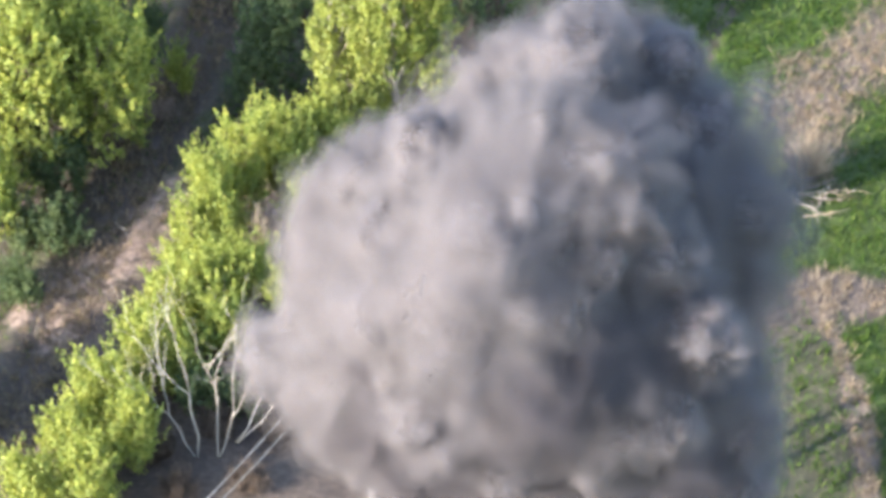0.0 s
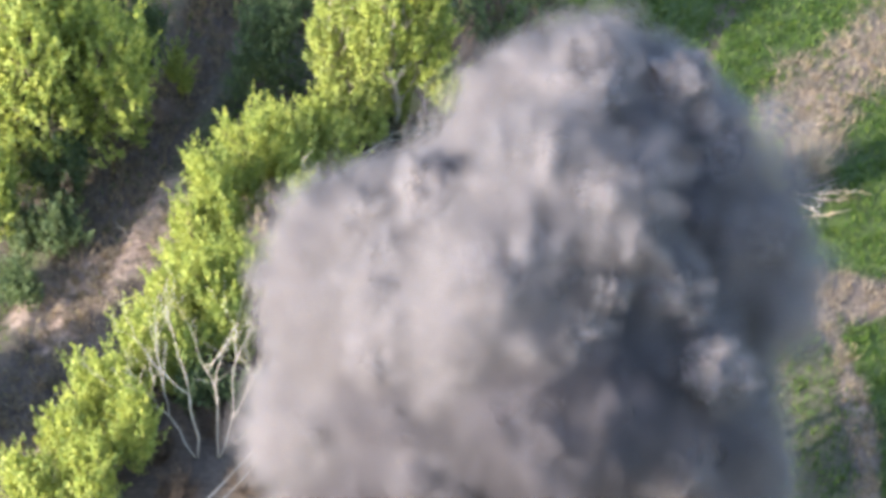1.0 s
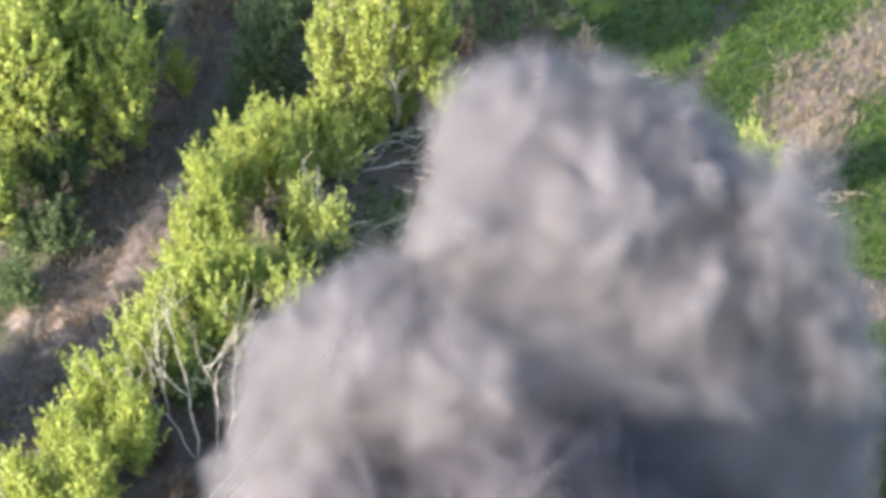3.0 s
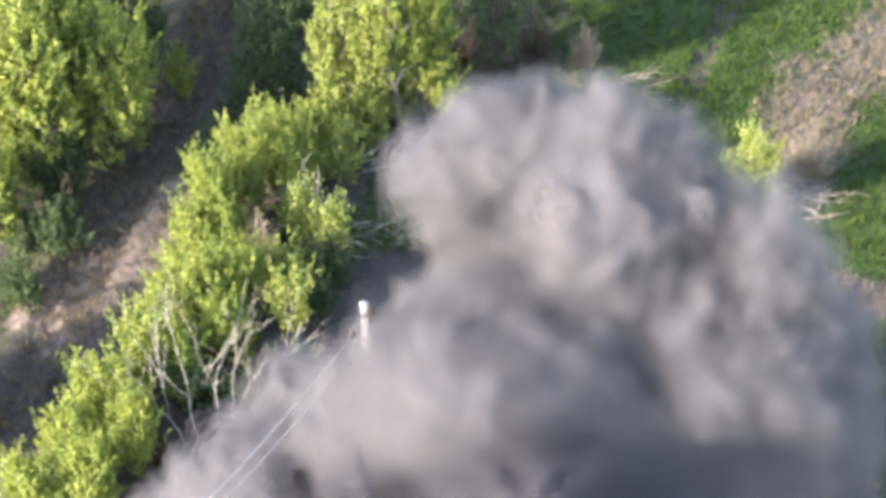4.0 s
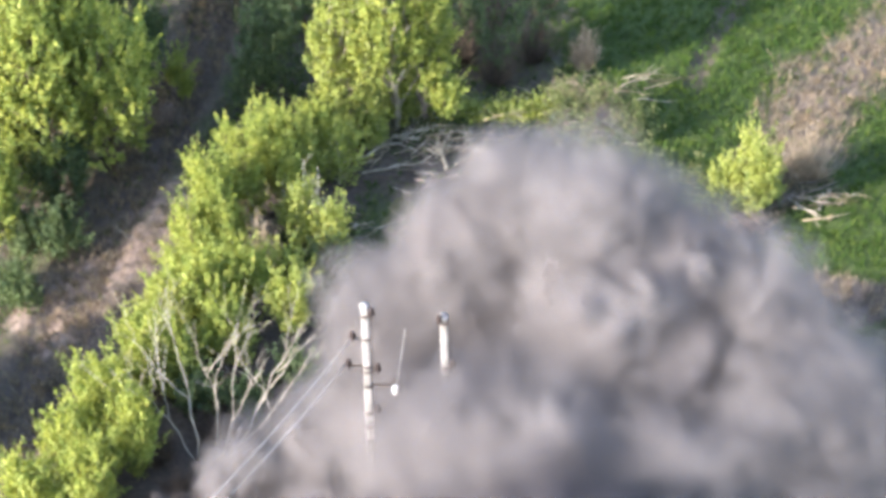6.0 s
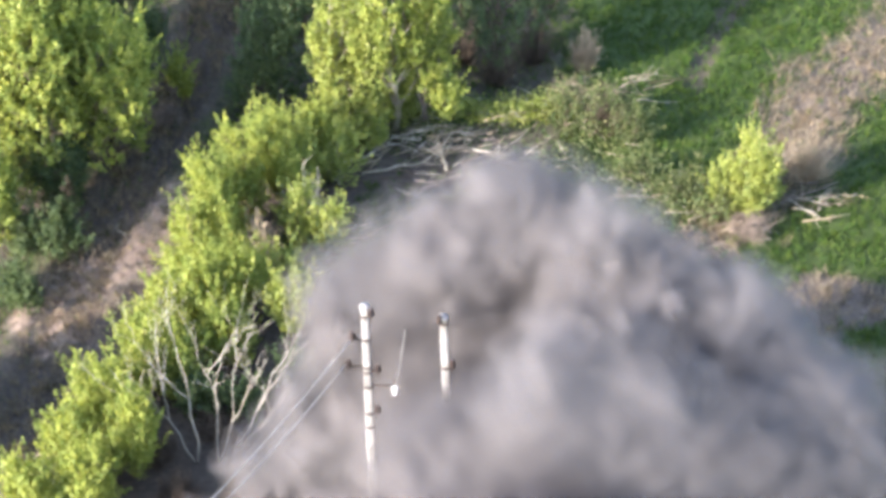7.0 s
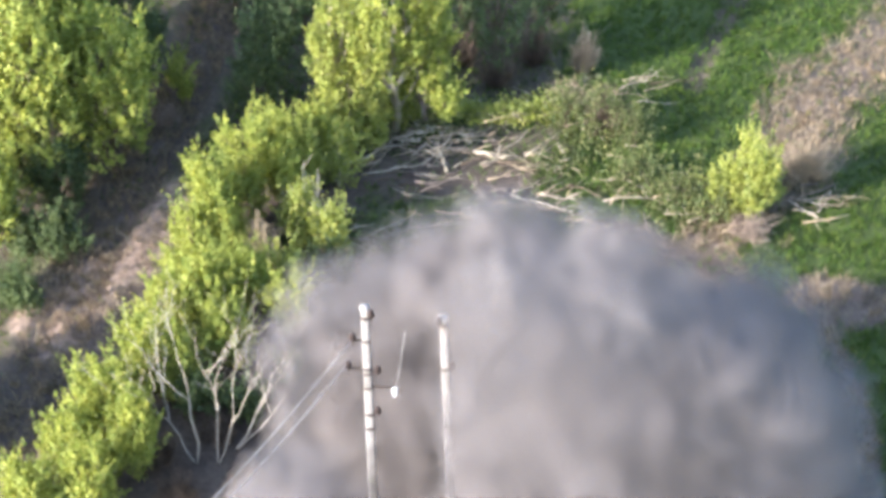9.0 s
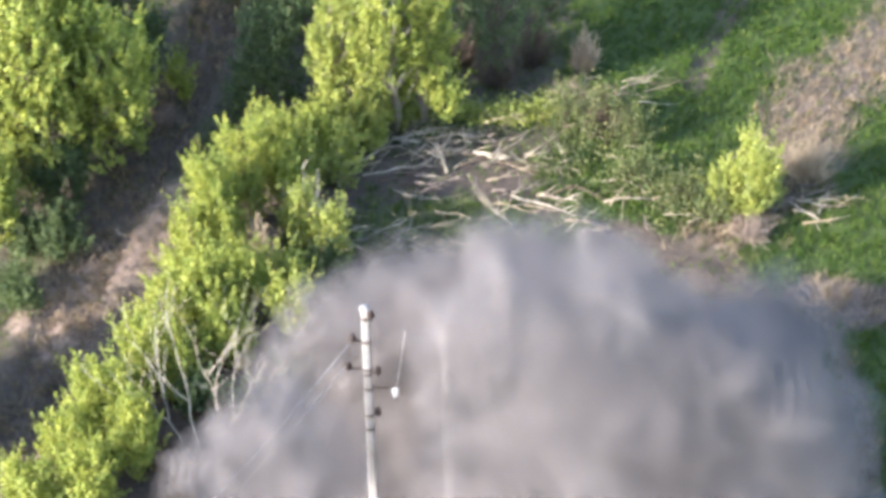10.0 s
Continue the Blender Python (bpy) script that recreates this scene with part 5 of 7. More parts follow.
    puff("crisp", 0.81, [(0, 6.4, -18.4, 8.6), (1, 6.5, -17.8, 7.2), (2.5, 6.2, -16.9, 5.8), (4.2, 5.8, -14.6, 3.0), (5.5, 5.7, -14.6, 2.9), (7.5, 4.9, -14.6, 2.7), (9, 4.8, -14.6, 2.3), (10, 4.5, -14.6, 2.1)])
    puff("crisp", 0.85, [(0, 4.8, -17.7, 7.5), (1, 4.9, -17.1, 6.1), (2.5, 4.8, -16.2, 4.7), (4.2, 4.5, -14.2, 2.3), (5.5, 4.6, -14.2, 2.2), (7.5, 4.0, -14.2, 2.2), (9, 4.0, -14.2, 1.6), (10, 3.9, -13.3, 0.4)])
    puff("crisp", 0.93, [(0, 2.9, -18.5, 8.5), (1, 3.1, -17.9, 7.1), (2.5, 3.2, -17.0, 5.6), (4.2, 3.0, -16.5, 4.8), (5.5, 3.3, -16.5, 4.9), (7.5, 2.9, -16.5, 4.8), (9, 3.2, -14.0, 1.3), (10, 3.1, -13.3, 0.4)])
    puff("crisp", 1.15, [(0, 2.2, -18.6, 9.0), (1, 2.3, -18.0, 7.6), (2.5, 2.5, -17.1, 5.9), (4.2, 2.5, -16.6, 5.2), (5.5, 2.8, -16.6, 5.2), (7.5, 2.5, -16.6, 5.2), (9, 2.8, -13.6, 1.0), (10, 2.8, -13.2, 0.5)])
    puff("crisp", 0.77, [(0, 0.6, -19.1, 9.1), (1, 0.8, -18.5, 7.6), (2.5, 1.0, -17.6, 5.6), (4.2, 1.3, -17.1, 4.9), (5.5, 1.8, -17.1, 4.9), (7.5, 1.7, -17.1, 4.9), (9, 1.8, -15.5, 2.3), (10, 1.9, -13.9, 0.3)])
    puff("crisp", 0.87, [(0, -0.4, -19.1, 9.8), (1, -0.2, -18.5, 8.2), (2.5, -0.0, -17.6, 6.1), (4.2, 0.4, -17.1, 5.2), (5.5, 1.0, -17.1, 5.1), (7.5, 1.0, -17.1, 5.1), (9, 1.1, -14.8, 1.9), (10, 1.4, -13.6, 0.4)])
    puff("crisp", 1.14, [(0, -1.1, -17.4, 8.7), (1, -1.0, -16.8, 7.0), (2.5, -0.9, -15.9, 4.7), (4.2, -0.4, -15.4, 3.6), (5.5, 0.4, -15.4, 3.5), (7.5, 0.6, -15.4, 3.5), (9, 0.7, -13.3, 0.6), (10, 1.0, -13.4, 0.5)])
    puff("crisp", 1.15, [(0, -1.5, -18.2, 10.6), (1, -2.0, -17.6, 8.4), (2.5, -2.1, -16.8, 5.9), (4.2, -1.6, -16.2, 4.7), (5.5, -0.6, -16.2, 4.5), (7.5, -0.2, -16.2, 4.5), (9, -0.1, -13.2, 0.7), (10, 0.3, -13.2, 0.5)])
    puff("crisp", 0.78, [(0, -2.6, -18.1, 11.3), (1, -3.4, -17.5, 9.1), (2.5, -3.3, -16.6, 7.0), (4.2, -4.4, -16.1, 4.4), (5.5, -3.4, -13.9, 1.7), (7.5, -2.4, -14.1, 2.1), (9, -2.0, -12.9, 0.4), (10, -1.3, -13.1, 0.4)])
    puff("crisp", 0.72, [(0, -2.5, -17.4, 12.8), (1, -2.7, -16.8, 11.2), (2.5, -3.5, -16.0, 9.0), (4.2, -4.5, -12.2, 3.9), (5.5, -5.2, -12.0, 2.7), (7.5, -3.6, -12.0, 2.2), (9, -3.2, -12.0, 1.6), (10, -3.4, -12.0, 0.9)])
    puff("crisp", 0.93, [(0, -2.1, -18.1, 14.6), (1, -2.7, -17.5, 13.3), (2.5, -3.2, -16.7, 11.5), (4.2, -0.8, -14.9, 8.2), (5.5, -1.6, -12.0, 4.8), (7.5, -2.5, -12.0, 4.0), (9, -2.2, -12.0, 3.4), (10, -2.4, -12.0, 2.8)])
    puff("crisp", 1.17, [(0, -1.9, -17.8, 14.9), (1, -2.3, -17.2, 13.7), (2.5, -2.4, -16.3, 11.9), (4.2, -0.1, -14.9, 8.6), (5.5, -0.6, -12.4, 5.7), (7.5, -1.8, -12.0, 4.9), (9, -1.7, -12.0, 4.2), (10, -1.9, -12.0, 3.7)])
    puff("crisp", 0.80, [(0, -1.4, -18.5, 16.9), (1, -1.4, -18.0, 15.7), (2.5, -0.9, -17.1, 13.5), (4.2, 0.0, -14.2, 8.9), (5.5, -1.0, -12.0, 7.3), (7.5, -2.1, -12.0, 7.3), (9, -2.0, -12.0, 6.6), (10, -1.5, -12.0, 5.7)])
    puff("crisp", 0.75, [(0, -0.6, -18.4, 17.2), (1, -0.4, -17.8, 15.9), (2.5, 0.1, -16.9, 13.6), (4.2, 0.2, -12.7, 8.5), (5.5, -0.2, -12.0, 8.3), (7.5, -0.8, -12.0, 8.0), (9, -0.6, -12.0, 7.2), (10, -0.7, -12.0, 6.7)])
    puff("crisp", 1.13, [(0, 0.2, -18.9, 17.7), (1, 0.4, -18.3, 16.3), (2.5, 0.9, -17.4, 13.7), (4.2, 0.9, -12.2, 8.2), (5.5, 0.7, -12.0, 8.8), (7.5, 0.0, -12.0, 8.9), (9, 0.2, -12.0, 7.9), (10, 0.3, -12.0, 7.1)])
    puff("crisp", 0.79, [(0, 0.7, -17.6, 17.2), (1, 0.9, -17.0, 15.7), (2.5, 1.0, -16.1, 14.2), (4.2, 0.5, -12.0, 12.1), (5.5, 1.0, -12.0, 10.9), (7.5, 0.9, -12.0, 9.6), (9, 1.1, -12.0, 8.6), (10, 1.2, -12.0, 7.7)])
    puff("crisp", 1.02, [(0, 1.3, -17.7, 18.6), (1, 1.4, -17.1, 17.9), (2.5, 1.5, -16.2, 17.1), (4.2, 1.8, -12.0, 12.7), (5.5, 2.2, -12.0, 11.5), (7.5, 2.0, -12.0, 10.0), (9, 2.1, -12.0, 8.6), (10, 2.2, -12.0, 7.6)])
    puff("crisp", 1.08, [(0, 2.4, -19.1, 20.1), (1, 2.6, -18.5, 19.1), (2.5, 2.8, -17.6, 17.7), (4.2, 3.4, -12.0, 12.5), (5.5, 3.4, -15.0, 13.6), (7.5, 3.3, -12.0, 8.9), (9, 3.3, -12.0, 8.1), (10, 3.3, -12.0, 7.7)])
    puff("crisp", 0.92, [(0, 3.5, -17.4, 18.7), (1, 3.8, -16.8, 17.7), (2.5, 4.0, -16.0, 16.1), (4.2, 4.3, -14.1, 13.4), (5.5, 4.5, -14.1, 12.0), (7.5, 3.9, -14.1, 10.0), (9, 3.8, -14.1, 9.3), (10, 3.7, -14.1, 8.3)])
    puff("crisp", 0.95, [(0, 4.0, -17.7, 18.3), (1, 4.4, -17.1, 17.4), (2.5, 4.7, -16.3, 15.8), (4.2, 4.9, -14.2, 12.7), (5.5, 5.1, -14.2, 11.6), (7.5, 4.3, -14.2, 9.6), (9, 4.3, -14.2, 8.9), (10, 4.1, -14.2, 8.1)])
    puff("crisp", 1.02, [(0, 4.6, -18.1, 17.2), (1, 5.0, -17.5, 16.1), (2.5, 5.7, -16.7, 14.8), (4.2, 6.0, -14.5, 11.6), (5.5, 6.2, -14.5, 10.7), (7.5, 5.4, -14.5, 9.2), (9, 5.4, -14.5, 8.7), (10, 6.0, -14.5, 8.8)])
    puff("crisp", 0.73, [(0, 5.6, -18.5, 16.4), (1, 6.0, -17.9, 15.1), (2.5, 6.8, -17.0, 13.5), (4.2, 7.6, -14.7, 10.4), (5.5, 7.5, -14.7, 9.4), (7.5, 7.1, -14.7, 8.6), (9, 7.1, -14.7, 8.0), (10, 7.1, -14.7, 7.5)])
    puff("crisp", 1.05, [(0, 5.2, -18.4, 15.1), (1, 6.3, -17.8, 13.9), (2.5, 7.2, -16.9, 12.2), (4.2, 8.1, -14.6, 8.9), (5.5, 8.0, -14.6, 8.0), (7.5, 7.3, -14.6, 7.2), (9, 7.3, -14.6, 6.6), (10, 7.3, -14.6, 6.0)])
    puff("crisp", 1.79, [(0, 3.5, -21.2, 16.4), (1, 4.0, -20.1, 14.6), (2.5, 5.8, -18.5, 11.8), (4.2, 6.9, -15.3, 7.4), (5.5, 7.0, -15.3, 6.7), (7.5, 6.4, -15.3, 6.0), (9, 6.5, -15.3, 5.4), (10, 6.5, -15.3, 4.8)])
    puff("crisp", 1.32, [(0, 4.5, -19.7, 13.2), (1, 4.8, -18.6, 11.3), (2.5, 6.2, -17.0, 7.8), (4.2, 6.4, -14.4, 4.0), (5.5, 6.3, -14.4, 3.7), (7.5, 5.4, -14.4, 3.4), (9, 5.2, -14.4, 2.9), (10, 4.9, -14.4, 2.6)])
    puff("crisp", 1.62, [(0, 3.6, -18.9, 10.7), (1, 3.8, -17.9, 8.7), (2.5, 3.9, -16.3, 6.4), (4.2, 3.8, -14.0, 3.5), (5.5, 4.0, -14.0, 3.3), (7.5, 3.3, -15.3, 4.5), (9, 3.6, -12.5, 0.7), (10, 3.4, -12.7, 0.7)])
    puff("crisp", 1.88, [(0, 1.6, -19.7, 11.9), (1, 1.8, -18.6, 10.0), (2.5, 2.1, -17.0, 7.5), (4.2, 2.2, -16.1, 6.1), (5.5, 2.6, -16.1, 5.9), (7.5, 2.3, -16.1, 5.7), (9, 2.6, -12.4, 0.8), (10, 2.6, -12.6, 0.8)])
    puff("crisp", 1.84, [(0, 0.1, -19.2, 11.8), (1, 0.2, -18.1, 9.7), (2.5, 0.4, -16.5, 6.8), (4.2, 0.7, -15.6, 5.2), (5.5, 1.4, -15.6, 4.9), (7.5, 1.4, -15.6, 4.7), (9, 1.5, -12.6, 0.8), (10, 1.7, -12.8, 0.8)])
    puff("crisp", 1.60, [(0, -1.3, -19.1, 13.5), (1, -1.7, -18.0, 11.3), (2.5, -1.5, -16.4, 8.6), (4.2, -3.9, -14.5, 4.3), (5.5, -3.1, -12.3, 1.4), (7.5, -2.2, -12.6, 1.5), (9, -1.6, -12.2, 0.7), (10, -1.0, -12.6, 0.7)])
    puff("crisp", 1.87, [(0, -0.5, -19.3, 15.1), (1, -0.9, -18.2, 13.3), (2.5, -1.4, -16.6, 10.7), (4.2, -0.4, -15.0, 7.9), (5.5, -0.5, -13.4, 5.6), (7.5, -1.1, -12.0, 3.3), (9, -0.8, -12.0, 2.7), (10, -1.1, -12.0, 2.1)])
    puff("crisp", 1.88, [(0, 0.0, -18.7, 16.2), (1, 0.1, -17.6, 14.4), (2.5, 0.6, -16.1, 11.6), (4.2, 1.0, -13.7, 7.8), (5.5, 0.4, -12.0, 6.6), (7.5, -0.2, -12.0, 6.3), (9, -0.2, -12.0, 5.6), (10, -0.1, -12.0, 5.0)])
    puff("crisp", 1.86, [(0, 0.9, -20.2, 17.7), (1, 1.1, -19.2, 15.9), (2.5, 1.5, -17.6, 12.8), (4.2, 1.6, -13.5, 8.3), (5.5, 1.3, -12.0, 8.5), (7.5, 1.1, -12.0, 7.5), (9, 1.2, -12.0, 6.7), (10, 1.2, -12.0, 5.9)])
    puff("crisp", 1.72, [(0, 1.4, -19.0, 17.9), (1, 1.5, -17.9, 16.6), (2.5, 1.7, -16.3, 15.1), (4.2, 2.0, -12.0, 10.4), (5.5, 2.4, -12.0, 9.4), (7.5, 2.2, -12.0, 8.2), (9, 2.3, -12.0, 7.0), (10, 2.3, -12.0, 6.1)])
    puff("crisp", 1.96, [(0, 3.0, -18.9, 17.6), (1, 3.4, -17.8, 16.2), (2.5, 3.8, -16.2, 14.0), (4.2, 4.0, -14.0, 10.8), (5.5, 4.3, -14.0, 9.7), (7.5, 3.6, -14.0, 7.9), (9, 3.7, -14.0, 7.4), (10, 3.8, -12.0, 4.6)])
    puff("crisp", 1.87, [(0, 3.5, -19.4, 16.8), (1, 3.8, -18.3, 15.0), (2.5, 4.8, -16.7, 13.1), (4.2, 5.2, -14.3, 9.8), (5.5, 5.4, -14.3, 8.8), (7.5, 4.9, -14.3, 7.9), (9, 5.3, -14.3, 7.6), (10, 5.4, -14.3, 7.1)])
    puff("crisp", 2.10, [(0, 2.6, -21.3, 16.4), (1, 3.0, -20.0, 14.3), (2.5, 4.2, -18.0, 11.1), (4.2, 5.1, -14.9, 6.7), (5.5, 5.4, -14.9, 6.0), (7.5, 5.1, -14.9, 5.2), (9, 5.2, -14.9, 4.6), (10, 5.0, -14.9, 4.1)])
    puff("crisp", 1.85, [(0, 2.6, -22.3, 15.6), (1, 2.8, -21.0, 13.6), (2.5, 3.0, -19.1, 10.9), (4.2, 2.9, -17.9, 8.9), (5.5, 3.1, -17.9, 8.5), (7.5, 2.8, -17.1, 7.3), (9, 3.3, -12.0, 1.1), (10, 3.2, -12.1, 0.8)])
    puff("crisp", 1.85, [(0, 1.5, -22.6, 15.9), (1, 1.7, -21.3, 13.9), (2.5, 2.0, -19.3, 11.0), (4.2, 2.1, -18.2, 9.2), (5.5, 2.4, -18.2, 8.8), (7.5, 2.3, -17.3, 7.5), (9, 2.7, -12.0, 1.0), (10, 2.7, -12.2, 0.8)])
    puff("crisp", 2.20, [(0, 0.5, -20.4, 14.5), (1, 0.5, -19.1, 12.2), (2.5, 0.6, -17.1, 9.0), (4.2, 0.9, -16.0, 6.9), (5.5, 1.5, -16.0, 6.4), (7.5, 1.5, -15.3, 5.3), (9, 1.7, -12.0, 1.1), (10, 1.8, -12.3, 1.0)])
    puff("crisp", 1.71, [(0, 0.1, -22.2, 17.8), (1, -0.2, -20.9, 15.9), (2.5, -0.4, -18.9, 13.1), (4.2, 0.8, -17.7, 10.6), (5.5, 0.6, -15.9, 8.3), (7.5, -0.1, -13.4, 5.0), (9, 0.0, -12.0, 2.9), (10, -0.2, -12.0, 2.3)])
    puff("crisp", 1.63, [(0, 0.1, -20.9, 17.3), (1, 0.1, -19.6, 15.5), (2.5, 0.5, -17.7, 12.6), (4.2, 1.3, -15.9, 9.2), (5.5, 1.0, -13.7, 7.0), (7.5, 0.2, -12.0, 4.8), (9, 0.0, -12.0, 4.4), (10, 0.1, -12.0, 3.7)])
    puff("crisp", 1.69, [(0, 1.1, -22.9, 19.4), (1, 1.2, -21.6, 17.5), (2.5, 1.4, -19.7, 14.9), (4.2, 1.4, -12.0, 8.5), (5.5, 1.9, -12.0, 7.6), (7.5, 1.7, -12.0, 6.6), (9, 1.7, -12.0, 5.9), (10, 1.8, -12.0, 5.1)])
    puff("crisp", 1.82, [(0, 2.2, -20.4, 18.1), (1, 2.5, -19.1, 16.5), (2.5, 2.9, -17.1, 13.9), (4.2, 3.4, -12.0, 8.2), (5.5, 3.5, -14.4, 9.3), (7.5, 3.3, -12.0, 5.6), (9, 3.3, -12.0, 5.1), (10, 3.3, -12.0, 4.2)])
    puff("crisp", 2.12, [(0, 2.8, -20.2, 16.9), (1, 3.1, -18.9, 14.9), (2.5, 3.9, -17.0, 12.5), (4.2, 4.4, -14.3, 8.8), (5.5, 4.7, -14.3, 8.0), (7.5, 4.3, -14.3, 7.2), (9, 4.6, -14.3, 6.8), (10, 4.7, -14.3, 6.3)])
    puff("crisp", 1.91, [(0, 2.0, -21.3, 16.7), (1, 2.3, -20.0, 14.6), (2.5, 3.0, -17.9, 11.6), (4.2, 3.3, -16.7, 9.2), (5.5, 3.8, -14.8, 6.5), (7.5, 3.6, -14.5, 5.4), (9, 3.9, -12.0, 2.2), (10, 3.9, -12.0, 1.6)])
    puff("crisp", 2.06, [(0, 1.7, -21.8, 16.5), (1, 1.9, -20.5, 14.4), (2.5, 2.2, -18.4, 11.5), (4.2, 2.2, -17.2, 9.3), (5.5, 2.6, -16.9, 8.4), (7.5, 2.5, -14.9, 5.7), (9, 2.8, -12.0, 2.0), (10, 2.7, -12.0, 1.5)])
    puff("crisp", 1.98, [(0, 0.8, -22.9, 18.0), (1, 1.0, -21.5, 16.0), (2.5, 1.0, -19.5, 13.1), (4.2, 0.8, -18.3, 10.7), (5.5, 1.0, -17.6, 9.2), (7.5, 1.1, -15.3, 6.2), (9, 1.3, -12.0, 2.2), (10, 1.3, -12.0, 1.6)])
    puff("crisp", 1.84, [(0, 1.3, -22.1, 18.1), (1, 1.5, -20.8, 16.1), (2.5, 1.7, -18.7, 13.2), (4.2, 1.8, -14.7, 9.0), (5.5, 2.3, -13.4, 6.9), (7.5, 2.2, -12.0, 4.7), (9, 2.2, -12.0, 4.0), (10, 2.3, -12.0, 3.3)])
    puff("crisp", 2.19, [(0, 1.8, -21.1, 17.5), (1, 2.1, -19.8, 15.6), (2.5, 2.4, -17.7, 12.8), (4.2, 2.7, -14.3, 8.4), (5.5, 3.1, -13.4, 6.6), (7.5, 2.9, -12.3, 4.5), (9, 2.9, -12.0, 3.5), (10, 2.9, -12.0, 2.8)])
    puff("crisp", 1.03, [(0, 3.3, -21.8, 16.9), (1, 3.9, -20.5, 14.8), (2.5, 5.4, -18.6, 11.7), (4.2, 6.5, -15.2, 7.2), (5.5, 6.8, -15.2, 6.5), (7.5, 6.3, -15.2, 5.7), (9, 6.4, -15.2, 5.1), (10, 6.5, -15.2, 4.5)])
    puff("crisp", 1.16, [(0, 3.8, -21.2, 15.1), (1, 4.1, -19.9, 12.9), (2.5, 5.3, -18.0, 9.3), (4.2, 5.8, -14.9, 5.0), (5.5, 5.8, -14.9, 4.5), (7.5, 5.1, -14.9, 4.1), (9, 4.9, -14.9, 3.6), (10, 4.6, -14.9, 3.2)])
    puff("crisp", 1.24, [(0, 2.9, -20.9, 13.3), (1, 3.1, -19.6, 11.2), (2.5, 3.3, -17.6, 8.4), (4.2, 3.2, -16.5, 6.5), (5.5, 3.5, -16.5, 6.2), (7.5, 3.1, -16.5, 5.8), (9, 3.5, -12.3, 0.6), (10, 3.4, -12.6, 0.6)])
    puff("crisp", 1.09, [(0, 2.0, -20.8, 12.9), (1, 2.3, -19.5, 10.7), (2.5, 2.5, -17.5, 7.8), (4.2, 2.6, -16.4, 6.0), (5.5, 2.9, -16.4, 5.7), (7.5, 2.6, -16.4, 5.4), (9, 2.9, -12.9, 0.8), (10, 2.9, -12.9, 0.5)])
    puff("crisp", 0.94, [(0, 0.7, -21.9, 14.3), (1, 0.9, -20.7, 12.1), (2.5, 1.1, -18.7, 9.0), (4.2, 1.3, -17.5, 7.1), (5.5, 1.8, -17.5, 6.7), (7.5, 1.7, -17.5, 6.4), (9, 1.8, -13.8, 1.5), (10, 2.0, -13.2, 0.4)])
    puff("crisp", 1.07, [(0, 0.2, -21.1, 13.8), (1, 0.3, -19.8, 11.6), (2.5, 0.5, -17.8, 8.3), (4.2, 0.7, -16.7, 6.3), (5.5, 1.3, -16.7, 5.9), (7.5, 1.3, -16.7, 5.6), (9, 1.4, -13.0, 0.9), (10, 1.5, -13.0, 0.5)])
    puff("crisp", 1.26, [(0, -0.4, -20.6, 14.4), (1, -0.7, -19.4, 11.9), (2.5, -1.1, -17.4, 8.3), (4.2, -0.8, -16.2, 6.1), (5.5, -0.1, -16.2, 5.7), (7.5, 0.1, -16.2, 5.4), (9, 0.2, -12.4, 0.6), (10, 0.6, -12.7, 0.6)])
    puff("crisp", 1.11, [(0, -0.9, -21.9, 16.7), (1, -0.6, -20.6, 14.8), (2.5, -1.2, -18.7, 11.7), (4.2, -2.4, -16.0, 7.5), (5.5, -2.9, -12.0, 2.4), (7.5, -2.1, -12.0, 1.8), (9, -1.9, -12.0, 1.2), (10, -2.0, -12.0, 0.6)])
    puff("crisp", 0.81, [(0, -0.8, -21.0, 17.3), (1, -1.1, -19.7, 15.5), (2.5, -1.3, -17.8, 12.8), (4.2, 0.3, -16.4, 9.8), (5.5, 0.0, -14.7, 7.6), (7.5, -1.1, -12.0, 4.5), (9, -1.1, -12.0, 3.9), (10, -1.4, -12.0, 3.4)])
    puff("crisp", 1.14, [(0, 0.3, -22.1, 19.2), (1, 0.4, -20.8, 17.3), (2.5, 0.8, -18.8, 14.3), (4.2, 0.9, -14.5, 9.2), (5.5, 0.7, -12.0, 7.1), (7.5, 0.1, -12.0, 7.0), (9, 0.2, -12.0, 6.3), (10, 0.1, -12.0, 5.9)])
    puff("crisp", 0.97, [(0, 0.6, -22.2, 19.4), (1, 0.8, -21.0, 17.6), (2.5, 1.2, -19.0, 14.5), (4.2, 1.3, -14.1, 9.1), (5.5, 1.2, -12.0, 7.9), (7.5, 0.7, -12.0, 7.6), (9, 0.8, -12.0, 6.9), (10, 0.9, -12.0, 6.2)])
    puff("crisp", 1.36, [(0, 1.5, -21.8, 20.1), (1, 1.7, -20.5, 18.7), (2.5, 2.0, -18.5, 16.6), (4.2, 2.5, -12.0, 10.4), (5.5, 2.9, -12.0, 9.5), (7.5, 2.7, -12.0, 7.9), (9, 2.7, -12.0, 7.0), (10, 2.7, -12.0, 6.3)])
    puff("crisp", 1.36, [(0, 2.6, -21.9, 20.0), (1, 2.9, -20.6, 18.4), (2.5, 3.3, -18.7, 16.1), (4.2, 3.7, -15.3, 12.1), (5.5, 4.0, -15.3, 11.1), (7.5, 3.5, -15.3, 9.5), (9, 3.5, -15.3, 9.0), (10, 3.8, -12.0, 5.0)])
